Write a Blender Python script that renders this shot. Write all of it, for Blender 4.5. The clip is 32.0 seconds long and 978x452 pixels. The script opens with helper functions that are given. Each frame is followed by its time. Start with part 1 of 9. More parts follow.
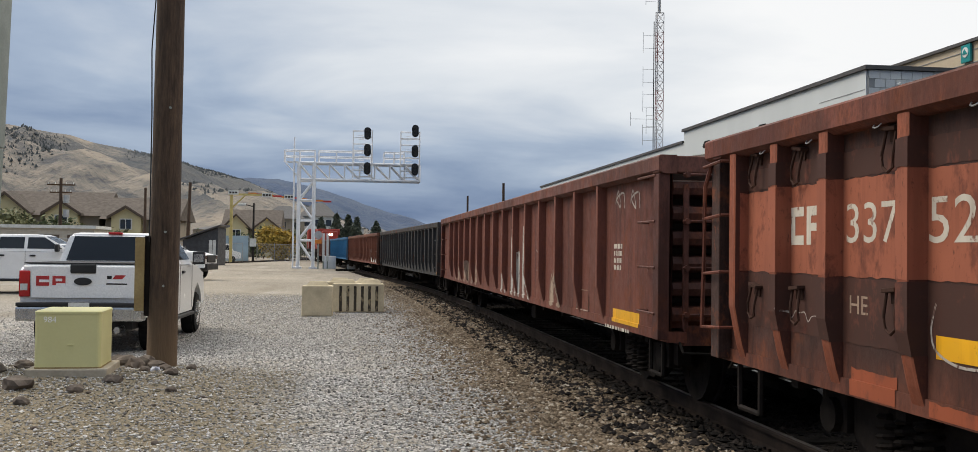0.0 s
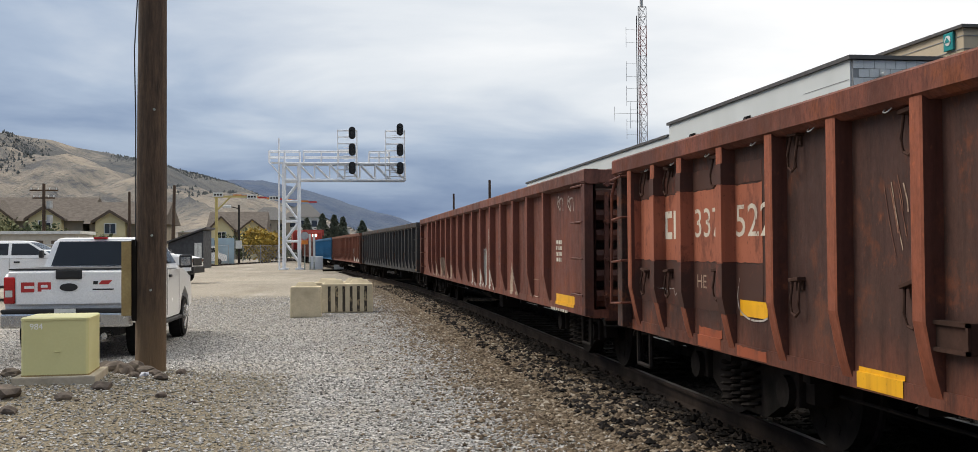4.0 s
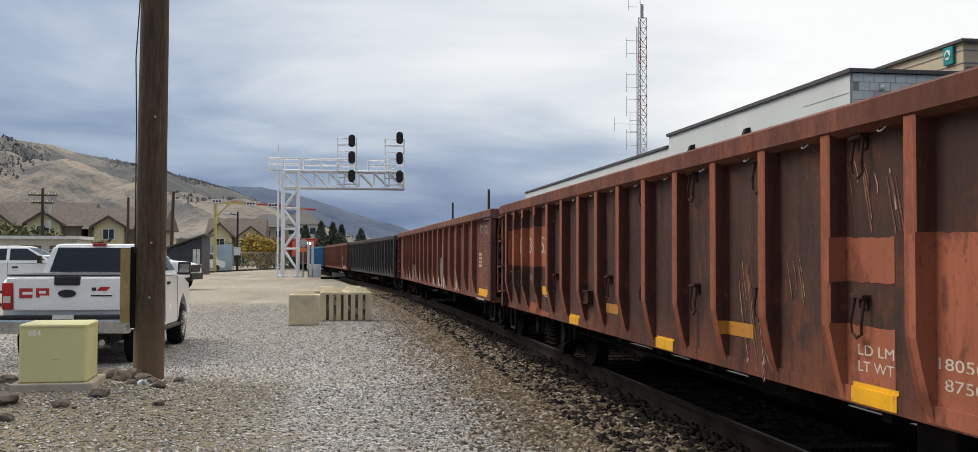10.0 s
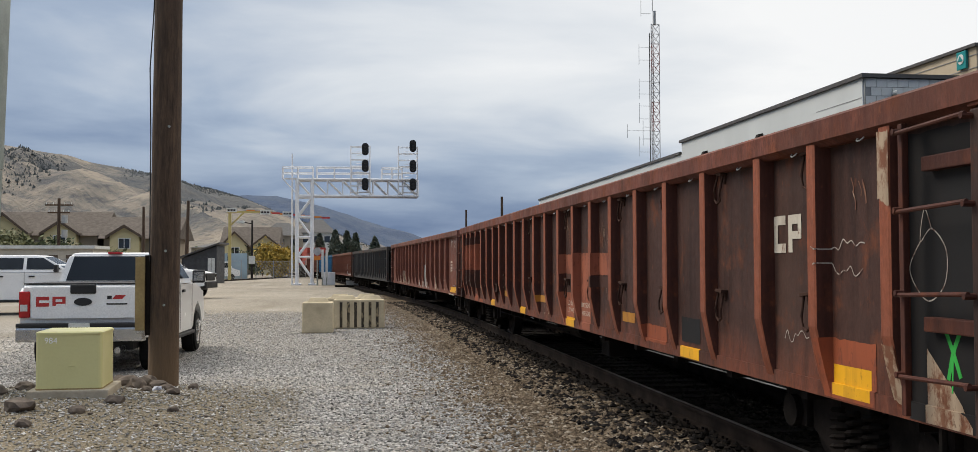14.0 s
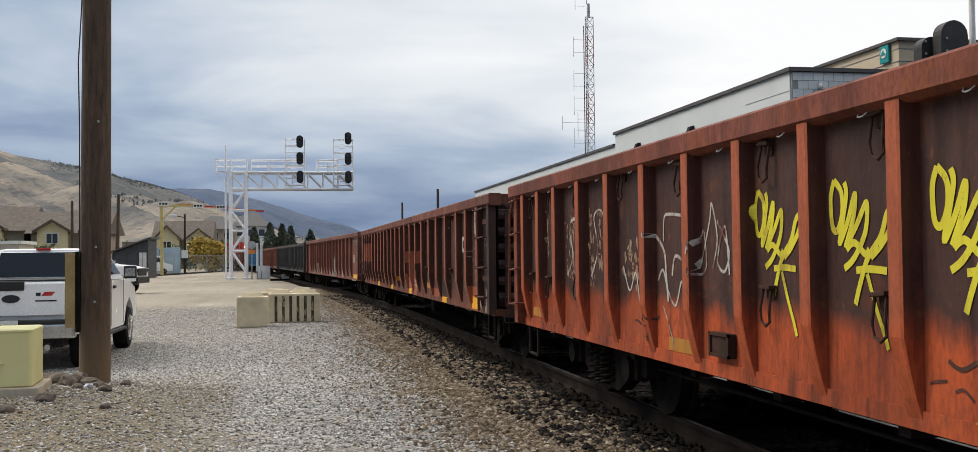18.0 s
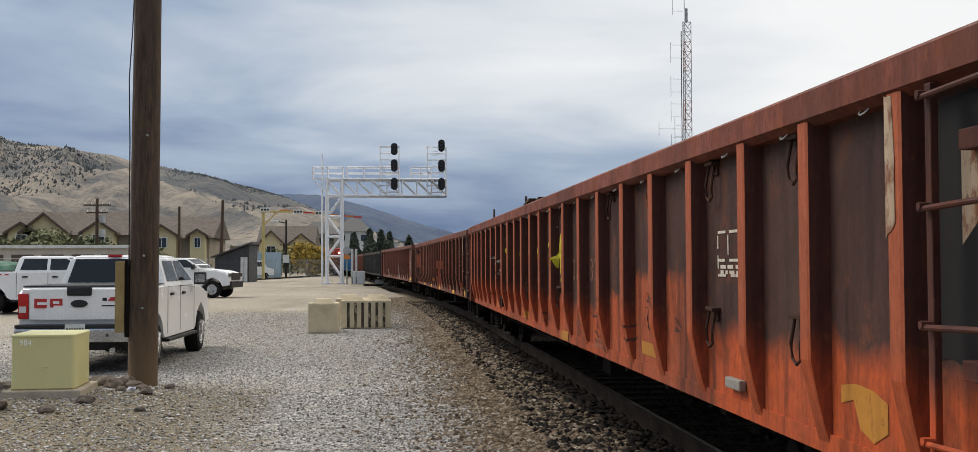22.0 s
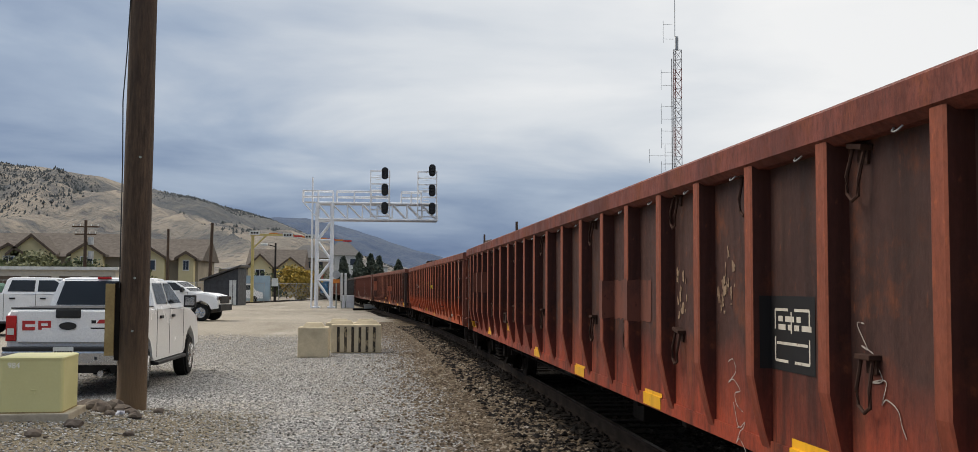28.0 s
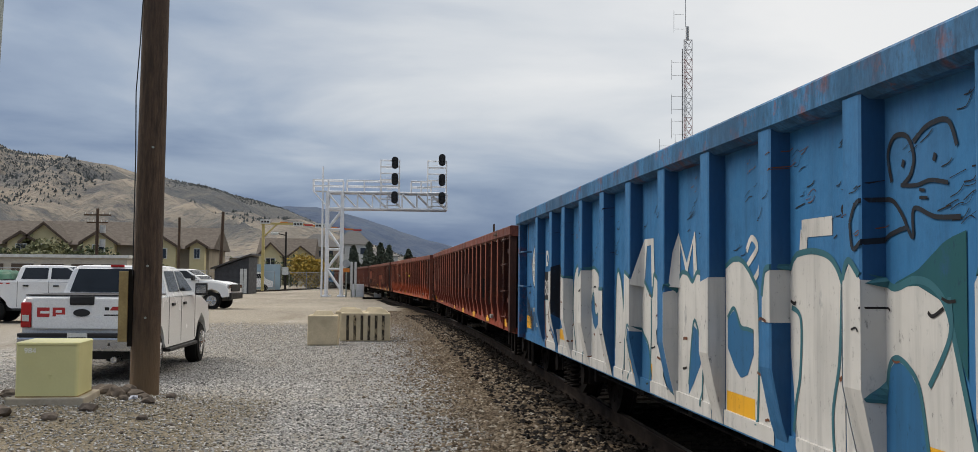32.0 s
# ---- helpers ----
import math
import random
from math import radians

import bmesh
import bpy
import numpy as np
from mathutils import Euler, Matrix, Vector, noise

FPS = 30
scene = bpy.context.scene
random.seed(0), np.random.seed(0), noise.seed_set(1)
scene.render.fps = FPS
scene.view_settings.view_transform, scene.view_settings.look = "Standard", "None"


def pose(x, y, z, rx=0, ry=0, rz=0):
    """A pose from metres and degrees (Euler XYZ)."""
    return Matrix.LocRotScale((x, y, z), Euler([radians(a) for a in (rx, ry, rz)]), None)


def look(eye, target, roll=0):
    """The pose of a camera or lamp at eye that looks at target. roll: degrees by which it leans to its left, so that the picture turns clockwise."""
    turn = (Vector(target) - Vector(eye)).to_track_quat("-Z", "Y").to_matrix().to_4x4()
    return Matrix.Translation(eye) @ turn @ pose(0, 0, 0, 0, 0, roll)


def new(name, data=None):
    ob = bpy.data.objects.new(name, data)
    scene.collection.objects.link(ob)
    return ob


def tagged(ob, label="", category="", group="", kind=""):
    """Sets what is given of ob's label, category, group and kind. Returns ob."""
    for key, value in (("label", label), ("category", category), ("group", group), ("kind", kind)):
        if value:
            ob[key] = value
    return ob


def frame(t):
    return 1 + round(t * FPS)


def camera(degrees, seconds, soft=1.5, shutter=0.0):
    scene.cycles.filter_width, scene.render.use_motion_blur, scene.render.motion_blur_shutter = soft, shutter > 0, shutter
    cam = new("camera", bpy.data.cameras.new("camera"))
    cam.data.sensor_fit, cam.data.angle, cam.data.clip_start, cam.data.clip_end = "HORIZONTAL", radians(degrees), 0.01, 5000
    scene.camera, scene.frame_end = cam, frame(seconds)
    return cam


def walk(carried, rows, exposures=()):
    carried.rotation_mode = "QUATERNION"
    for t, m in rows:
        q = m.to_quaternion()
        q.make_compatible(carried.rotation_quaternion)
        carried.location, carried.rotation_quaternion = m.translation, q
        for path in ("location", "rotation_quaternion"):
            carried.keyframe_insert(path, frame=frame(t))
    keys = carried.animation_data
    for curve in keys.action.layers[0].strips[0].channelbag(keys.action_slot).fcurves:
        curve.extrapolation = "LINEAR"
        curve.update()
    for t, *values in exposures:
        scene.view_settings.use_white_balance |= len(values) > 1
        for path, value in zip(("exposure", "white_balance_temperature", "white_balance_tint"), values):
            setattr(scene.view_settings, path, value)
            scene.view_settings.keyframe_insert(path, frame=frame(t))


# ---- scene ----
cam = camera(49.9, 32.0, 0.8)
# seconds, eye, yaw, pitch and lean of the hand-held camera
PATH = [
    (0, 0.000, 0.000, 1.600, -7.83, 1.33, 0.73),
    (0.5, -0.001, 0.007, 1.598, -7.50, 1.53, 0.33),
    (1, -0.007, 0.005, 1.597, -7.24, 1.65, -0.01),
    (1.5, -0.003, 0.006, 1.599, -7.19, 1.60, -0.58),
    (2, -0.006, -0.009, 1.599, -7.46, 1.68, -0.89),
    (2.5, -0.015, 0.021, 1.598, -7.57, 1.58, -0.75),
    (3, -0.023, 0.050, 1.598, -7.87, 1.43, -0.64),
    (3.5, -0.028, 0.080, 1.599, -8.26, 1.32, -0.55),
    (4, -0.038, 0.114, 1.598, -8.57, 1.18, -0.42),
    (4.5, -0.040, 0.136, 1.603, -8.75, 1.05, -0.32),
    (6.5, -0.082, 0.221, 1.612, -8.67, 0.89, -0.11),
    (7, -0.086, 0.212, 1.619, -8.86, 1.03, 0.05),
    (7.5, -0.082, 0.218, 1.611, -8.92, 0.91, 0.17),
    (8, -0.078, 0.203, 1.617, -9.17, 0.85, 0.35),
    (8.5, -0.072, 0.185, 1.620, -9.24, 0.97, 0.44),
    (9, -0.065, 0.166, 1.617, -9.05, 1.20, 0.37),
    (9.5, -0.054, 0.145, 1.619, -8.78, 1.48, 0.30),
    (10, -0.052, 0.125, 1.616, -8.66, 1.67, 0.13),
    (10.5, -0.054, 0.114, 1.616, -8.46, 1.74, 0.15),
    (11, -0.059, 0.116, 1.613, -7.94, 1.98, 0.17),
    (11.5, -0.064, 0.114, 1.612, -7.75, 2.15, 0.27),
    (12, -0.062, 0.119, 1.617, -7.66, 2.21, 0.43),
    (12.5, -0.060, 0.109, 1.608, -7.71, 2.25, 0.42),
    (13, -0.046, 0.072, 1.606, -7.90, 2.14, 0.41),
    (13.5, -0.033, 0.044, 1.600, -8.02, 2.04, 0.12),
    (14, -0.024, 0.026, 1.604, -7.89, 2.08, -0.14),
    (14.5, -0.012, -0.015, 1.605, -7.77, 2.13, -0.60),
    (16.5, -0.009, 0.000, 1.610, -7.64, 1.97, -1.07),
    (17, 0.000, -0.067, 1.604, -7.98, 1.99, -0.90),
    (17.5, 0.001, -0.102, 1.615, -8.48, 1.85, -0.74),
    (18, -0.007, -0.129, 1.620, -11.32, 1.61, -0.63),
    (18.5, 0.103, -0.170, 1.616, -11.62, 1.34, -0.61),
    (19, 0.370, -0.113, 1.600, -11.87, 1.20, -0.38),
    (19.5, 0.488, -0.098, 1.600, -12.06, 1.28, -0.14),
    (20, 0.591, -0.004, 1.634, -11.47, 1.33, -0.15),
    (20.5, 0.751, -0.105, 1.641, -8.75, 1.45, 0.16),
    (21, 0.828, -0.272, 1.669, -6.37, 1.45, 0.19),
    (21.5, 0.822, -0.330, 1.667, -5.86, 1.52, -0.03),
    (22, 0.808, -0.354, 1.675, -5.74, 1.98, -0.18),
    (22.5, 0.799, -0.317, 1.680, -5.86, 2.54, -0.15),
    (23, 0.780, -0.295, 1.692, -6.14, 2.85, 0.17),
    (23.5, 0.774, -0.294, 1.690, -6.40, 2.88, 0.25),
    (24, 0.793, -0.320, 1.683, -6.44, 2.80, 0.21),
    (24.5, 0.809, -0.355, 1.674, -6.47, 2.77, -0.00),
    (25, 0.807, -0.398, 1.686, -6.55, 2.66, 0.08),
    (25.5, 0.812, -0.418, 1.678, -6.61, 2.62, -0.00),
    (27.5, 0.795, -0.361, 1.675, -6.28, 3.23, 0.05),
    (28, 0.761, -0.308, 1.678, -6.33, 3.35, 0.29),
    (28.5, 0.752, -0.281, 1.673, -6.20, 3.37, 0.47),
    (29, 0.760, -0.302, 1.679, -6.06, 3.30, 0.53),
    (29.5, 0.776, -0.358, 1.699, -5.96, 3.15, 0.74),
    (30, 0.778, -0.384, 1.688, -5.80, 3.03, 0.85),
    (30.5, 0.771, -0.411, 1.701, -5.71, 2.95, 0.94),
    (31, 0.800, -0.505, 1.685, -5.60, 2.86, 0.86),
    (31.5, 0.813, -0.512, 1.674, -5.78, 2.86, 0.66),
    (32, 0.786, -0.514, 1.671, -5.79, 2.78, 0.52),
]
walk(cam, [(t, pose(x, y, z, 90 + pitch, -lean, yaw)) for t, x, y, z, yaw, pitch, lean in PATH],
     [(0, 0.10), (4, 0.20), (9, 0.17), (13, 0.08), (17, 0.12), (19, 0.20), (21, 0.10), (25, 0.05), (28, 0.0), (31, -0.06), (32, -0.06)])

# metres run by the train at each time
RUN = [
    (0, 0.00),
    (0.5, 0.21),
    (1, 0.44),
    (1.5, 0.69),
    (2, 0.96),
    (2.5, 1.28),
    (3, 1.63),
    (3.5, 2.02),
    (4, 2.43),
    (4.5, 2.87),
    (6.5, 4.84),
    (7, 5.43),
    (7.5, 6.00),
    (8, 6.61),
    (8.5, 7.25),
    (9, 7.88),
    (9.5, 8.54),
    (10, 9.24),
    (10.5, 10.04),
    (11, 10.89),
    (11.5, 11.79),
    (12, 12.74),
    (12.5, 13.69),
    (13, 14.67),
    (13.5, 15.68),
    (14, 16.75),
    (14.5, 17.83),
    (16.5, 22.38),
    (17, 23.57),
    (17.5, 24.75),
    (18, 25.95),
    (18.5, 27.17),
    (19, 28.41),
    (19.5, 29.72),
    (20, 31.05),
    (20.5, 32.32),
    (21, 33.63),
    (21.5, 35.02),
    (22, 36.44),
    (22.5, 38.03),
    (23, 39.68),
    (23.5, 41.32),
    (24, 42.82),
    (24.5, 44.35),
    (25, 45.92),
    (25.5, 47.55),
    (27.5, 54.50),
    (28, 56.35),
    (28.5, 58.18),
    (29, 59.93),
    (29.5, 61.64),
    (30, 63.40),
    (30.5, 65.23),
    (31, 67.13),
    (31.5, 69.03),
    (32, 70.91),
]

# ---- world, sun ----
SUN_AZ, SUN_EL = radians(298), radians(46)      # azimuth clockwise from +y
THIN_AZ = radians(62)                          # where the cloud is thinnest


def make_world():
    w = bpy.data.worlds.new("overcast_sky")
    scene.world = w
    w.use_nodes = True
    nt = w.node_tree
    N, L = nt.nodes, nt.links
    N.clear()
    out, bg = N.new("ShaderNodeOutputWorld"), N.new("ShaderNodeBackground")
    bg.inputs["Strength"].default_value = 0.1
    sky = N.new("ShaderNodeTexSky")
    sky.sky_type, sky.sun_disc = "NISHITA", False
    sky.sun_elevation, sky.sun_rotation = SUN_EL, SUN_AZ
    co = N.new("ShaderNodeTexCoord")
    sep = N.new("ShaderNodeSeparateXYZ")
    L.new(co.outputs["Generated"], sep.inputs[0])
    # clouds drawn out in layers: the direction projected on a plane overhead
    add = N.new("ShaderNodeMath"); add.operation = "ADD"; add.inputs[1].default_value = 0.13
    L.new(sep.outputs["Z"], add.inputs[0])
    mx = N.new("ShaderNodeMath"); mx.operation = "MAXIMUM"; mx.inputs[1].default_value = 0.05
    L.new(add.outputs[0], mx.inputs[0])
    comb = N.new("ShaderNodeCombineXYZ")
    for k, ax in enumerate("XY"):
        d = N.new("ShaderNodeMath"); d.operation = "DIVIDE"
        L.new(sep.outputs[ax], d.inputs[0]); L.new(mx.outputs[0], d.inputs[1]); L.new(d.outputs[0], comb.inputs[k])
    n1 = N.new("ShaderNodeTexNoise"); n1.inputs["Scale"].default_value = 0.9; n1.inputs["Detail"].default_value = 7; n1.inputs["Roughness"].default_value = 0.5
    n1.inputs["Distortion"].default_value = 0.3
    L.new(comb.outputs[0], n1.inputs["Vector"])
    # thinner cloud toward the sun, thick blue-grey cloud away from it
    dot = N.new("ShaderNodeVectorMath"); dot.operation = "DOT_PRODUCT"
    dot.inputs[1].default_value = (math.sin(THIN_AZ), math.cos(THIN_AZ), 0.0)
    L.new(co.outputs["Generated"], dot.inputs[0])
    lit = N.new("ShaderNodeMapRange")
    lit.inputs["From Min"].default_value, lit.inputs["From Max"].default_value = 0.05, 0.75
    L.new(dot.outputs["Value"], lit.inputs["Value"])
    hi = N.new("ShaderNodeMapRange")
    hi.inputs["From Min"].default_value, hi.inputs["From Max"].default_value = 0.03, 0.30
    hi.inputs["To Max"].default_value = 0.17
    L.new(sep.outputs["Z"], hi.inputs["Value"])
    a1 = N.new("ShaderNodeMath"); a1.operation = "MULTIPLY_ADD"; a1.inputs[1].default_value = 0.58
    low = N.new("ShaderNodeMapRange")
    low.inputs["From Min"].default_value, low.inputs["From Max"].default_value = 0.03, 0.15
    low.inputs["To Min"].default_value = 0.1
    L.new(sep.outputs["Z"], low.inputs["Value"])
    bank = N.new("ShaderNodeMath"); bank.operation = "MULTIPLY"
    L.new(lit.outputs[0], bank.inputs[0]); L.new(low.outputs[0], bank.inputs[1])
    L.new(bank.outputs[0], a1.inputs[0]); L.new(hi.outputs[0], a1.inputs[2])
    a2 = N.new("ShaderNodeMath"); a2.operation = "MULTIPLY_ADD"; a2.inputs[1].default_value = 0.86
    L.new(n1.outputs["Fac"], a2.inputs[0]); L.new(a1.outputs[0], a2.inputs[2])
    ramp = N.new("ShaderNodeValToRGB")
    e = ramp.color_ramp.elements
    e[0].position, e[0].color = 0.26, (1.1, 1.72, 3.1, 1)
    e[1].position, e[1].color = 1.15 / 1.4, (9.2, 9.2, 9.15, 1)
    m = e.new(0.38); m.color = (2.0, 2.7, 4.1, 1)
    m = e.new(0.50); m.color = (3.65, 4.4, 5.6, 1)
    m = e.new(0.66); m.color = (6.9, 7.25, 7.65, 1)
    sc = N.new("ShaderNodeMath"); sc.operation = "DIVIDE"; sc.inputs[1].default_value = 1.4
    L.new(a2.outputs[0], sc.inputs[0]); L.new(sc.outputs[0], ramp.inputs["Fac"])
    mix = N.new("ShaderNodeMix"); mix.data_type = "RGBA"; mix.inputs["Factor"].default_value = 0.93
    L.new(sky.outputs[0], mix.inputs["A"]); L.new(ramp.outputs["Color"], mix.inputs["B"])
    zen = N.new("ShaderNodeMapRange")
    zen.inputs["From Min"].default_value, zen.inputs["From Max"].default_value = 0.25, 1.0
    zen.inputs["To Min"].default_value, zen.inputs["To Max"].default_value = 1.0, 3.1
    L.new(sep.outputs["Z"], zen.inputs["Value"])
    tint = N.new("ShaderNodeMix"); tint.data_type = "RGBA"; tint.blend_type = "MULTIPLY"; tint.inputs["Factor"].default_value = 1.0
    warm = N.new("ShaderNodeCombineColor")
    for k, f in zip(("Red", "Green", "Blue"), (1.14, 1.0, 0.83)):
        q = N.new("ShaderNodeMath"); q.operation = "POWER"; q.inputs[1].default_value = 1.0
        w2 = N.new("ShaderNodeMapRange")
        w2.inputs["From Min"].default_value, w2.inputs["From Max"].default_value = 1.0, 3.1
        w2.inputs["To Min"].default_value, w2.inputs["To Max"].default_value = 1.0, 3.1 * f
        L.new(zen.outputs[0], w2.inputs["Value"]); L.new(w2.outputs[0], warm.inputs[k])
        N.remove(q)
    L.new(mix.outputs["Result"], tint.inputs["A"]); L.new(warm.outputs[0], tint.inputs["B"])
    L.new(tint.outputs["Result"], bg.inputs["Color"]); L.new(bg.outputs[0], out.inputs["Surface"])


make_world()
sun = new("sun", bpy.data.lights.new("sun", "SUN"))
sun.data.energy, sun.data.angle, sun.data.color = 3.0, radians(40), (1.0, 0.90, 0.76)
sun.matrix_world = look((0, 0, 0), (-math.sin(SUN_AZ) * math.cos(SUN_EL), -math.cos(SUN_AZ) * math.cos(SUN_EL), -math.sin(SUN_EL)))
scene.view_settings.exposure = 0.0

# ---- materials ----
def nodes_of(name, rough=0.6, metal=0.0):
    m = bpy.data.materials.new(name)
    m.use_nodes = True
    nt = m.node_tree
    b = nt.nodes["Principled BSDF"]
    b.inputs["Roughness"].default_value, b.inputs["Metallic"].default_value = rough, metal
    return m, nt.nodes, nt.links, b


def noise_node(N, L, scale, detail=5, rough=0.55, vec=None, stretch=None, coord="Object"):
    n = N.new("ShaderNodeTexNoise")
    n.inputs["Scale"].default_value, n.inputs["Detail"].default_value, n.inputs["Roughness"].default_value = scale, detail, rough
    if vec is None:
        vec = N.new("ShaderNodeTexCoord").outputs[coord]
    if stretch:
        mp = N.new("ShaderNodeMapping")
        mp.inputs["Scale"].default_value = stretch
        L.new(vec, mp.inputs["Vector"])
        vec = mp.outputs[0]
    L.new(vec, n.inputs["Vector"])
    return n.outputs["Fac"]


def ramp_node(N, L, fac, stops):
    r = N.new("ShaderNodeValToRGB")
    e = r.color_ramp.elements
    e[0].position, e[0].color = stops[0][0], (*stops[0][1], 1)
    e[1].position, e[1].color = stops[-1][0], (*stops[-1][1], 1)
    for p, c in stops[1:-1]:
        e.new(p).color = (*c, 1)
    L.new(fac, r.inputs["Fac"])
    return r.outputs["Color"]


def mix_node(N, L, fac, a, b, blend="MIX"):
    m = N.new("ShaderNodeMix")
    m.data_type, m.blend_type = "RGBA", blend
    for key, v in (("Factor", fac), ("A", a), ("B", b)):
        if isinstance(v, (int, float)):
            m.inputs[key].default_value = v
        elif isinstance(v, tuple):
            m.inputs[key].default_value = (*v, 1)
        else:
            L.new(v, m.inputs[key])
    return m.outputs["Result"]


def range_node(N, L, v, lo, hi, a=0.0, b=1.0):
    r = N.new("ShaderNodeMapRange")
    for key, x in (("From Min", lo), ("From Max", hi), ("To Min", a), ("To Max", b)):
        r.inputs[key].default_value = x
    L.new(v, r.inputs["Value"])
    return r.outputs[0]


def bump_node(N, L, b, height, strength, distance=0.01):
    n = N.new("ShaderNodeBump")
    n.inputs["Strength"].default_value, n.inputs["Distance"].default_value = strength, distance
    L.new(height, n.inputs["Height"])
    L.new(n.outputs[0], b.inputs["Normal"])


def paint(name, c, c2=None, rough=0.5, metal=0.0, scale=3.0, fine=40.0, bump=0.15, amount=1.0, dist=0.004):
    """A surface of two shades, large stains and fine grain."""
    m, N, L, b = nodes_of(name, rough, metal)
    if rough >= 0.75:
        b.inputs["Specular IOR Level"].default_value = 0.1
    c2 = c2 or tuple(v * 0.7 for v in c)
    f1, f2 = noise_node(N, L, scale), noise_node(N, L, fine, 3)
    col = ramp_node(N, L, f1, [(0.35, c2), (0.62, c)])
    col = mix_node(N, L, range_node(N, L, f2, 0.35, 0.75, 0.0, 0.35 * amount), col, tuple(v * 0.6 for v in c2))
    L.new(col, b.inputs["Base Color"])
    L.new(range_node(N, L, f1, 0.3, 0.7, min(1, rough * 1.2), rough * 0.85), b.inputs["Roughness"])
    if bump:
        bump_node(N, L, b, f2, bump, dist)
    return m


def glow(name, c, strength):
    m, N, L, b = nodes_of(name)
    b.inputs["Base Color"].default_value = (*c, 1)
    b.inputs["Emission Color"].default_value = (*c, 1)
    b.inputs["Emission Strength"].default_value = strength
    return m


def glass_mat(name, tint=(0.02, 0.025, 0.03), rough=0.05):
    m, N, L, b = nodes_of(name, rough)
    b.inputs["Base Color"].default_value = (*tint, 1)
    b.inputs["Specular IOR Level"].default_value = 0.8
    return m


M = {}
M["steel_dark"] = paint("dark_steel", (0.035, 0.032, 0.03), (0.02, 0.018, 0.017), 0.75)
M["rail"] = paint("worn_rail", (0.024, 0.017, 0.013), (0.012, 0.009, 0.008), 0.85)
M["rail_top"] = paint("polished_rail_top", (0.20, 0.19, 0.18), (0.13, 0.12, 0.11), 0.35, 0.9)
# tie colour taken down to near black for the shade under the train
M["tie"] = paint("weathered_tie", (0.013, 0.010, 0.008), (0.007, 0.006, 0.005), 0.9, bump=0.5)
M["pole_wood"] = paint("creosoted_pole_wood", (0.10, 0.062, 0.038), (0.055, 0.034, 0.022), 0.9)
M["board"] = paint("treated_board", (0.33, 0.25, 0.12), (0.24, 0.17, 0.08), 0.8)
M["box_green"] = paint("pale_green_cabinet_paint", (0.58, 0.55, 0.27), (0.53, 0.50, 0.24), 0.45, scale=1.2, bump=0.02, amount=0.25)
M["concrete"] = paint("weathered_concrete", (0.44, 0.38, 0.28), (0.33, 0.28, 0.2), 0.9, bump=0.4)
M["aluminium"] = paint("silver_painted_steel", (0.80, 0.81, 0.82), (0.70, 0.71, 0.73), 0.45, 0.1, bump=0)
M["black"] = paint("matt_black_paint", (0.012, 0.012, 0.013), (0.008, 0.008, 0.008), 0.6)
M["white_paint"] = paint("white_car_paint", (0.80, 0.80, 0.79), (0.74, 0.74, 0.73), 0.25, scale=1.0, bump=0)
M["glass"] = glass_mat("tinted_glass")

# ---- mesh kit ----
SPLIT = {"capacity_lettering", "graffiti_tag", "owner_mark", "stencil_frame", "small_lettering", "spray_cross", "chalk_scrawl"}


def islands(bm):
    """The loose pieces of a mesh, each as a mesh of its own."""
    left, out = set(bm.verts), []
    while left:
        todo, seen = [left.pop()], set()
        while todo:
            v = todo.pop()
            seen.add(v)
            for e in v.link_edges:
                w = e.other_vert(v)
                if w in left:
                    left.discard(w)
                    todo.append(w)
        b, at = bmesh.new(), {}
        for v in seen:
            at[v] = b.verts.new(v.co)
        for f in {f for v in seen for f in v.link_faces}:
            b.faces.new([at[v] for v in f.verts])
        out.append(b)
    bm.free()
    return out


def part(name, bm, material, parent=None, label="", at=None, smooth=False):
    if name in SPLIT:
        pieces = sorted(islands(bm), key=lambda b: sum(v.co.y for v in b.verts) / len(b.verts))
        return [one_part(name, b, material, parent, label, at, smooth) for b in pieces][0]
    return one_part(name, bm, material, parent, label, at, smooth)


def one_part(name, bm, material, parent=None, label="", at=None, smooth=False):
    me = bpy.data.meshes.new(name)
    bm.to_mesh(me)
    bm.free()
    if smooth:
        me.shade_smooth()
    me.materials.append(material)
    ob = new(name, me)
    ob.parent = parent
    if at is not None:
        ob.matrix_basis = at
    if label:
        ob["label"] = label
    return ob


def share(name, source, parent, at):
    ob = new(name, source.data)
    ob.parent = parent
    ob.matrix_basis = at
    return ob


def thing(name, label, category, at=None, group="", kind=""):
    ob = new(name)
    ob.empty_display_size = 0.2
    if at is not None:
        ob.matrix_basis = at
    return tagged(ob, label, category, group, kind)


def box(bm, x0, x1, y0, y1, z0, z1, bevel=0.0):
    vs = [bm.verts.new((x, y, z)) for z in (z0, z1) for y in (y0, y1) for x in (x0, x1)]
    fs = [bm.faces.new([vs[i] for i in f]) for f in ((0, 2, 3, 1), (4, 5, 7, 6), (0, 1, 5, 4), (2, 6, 7, 3), (0, 4, 6, 2), (1, 3, 7, 5))]
    if bevel:
        es = list({e for f in fs for e in f.edges})
        bmesh.ops.bevel(bm, geom=es, offset=bevel, segments=2, affect="EDGES", profile=0.6)
    return bm


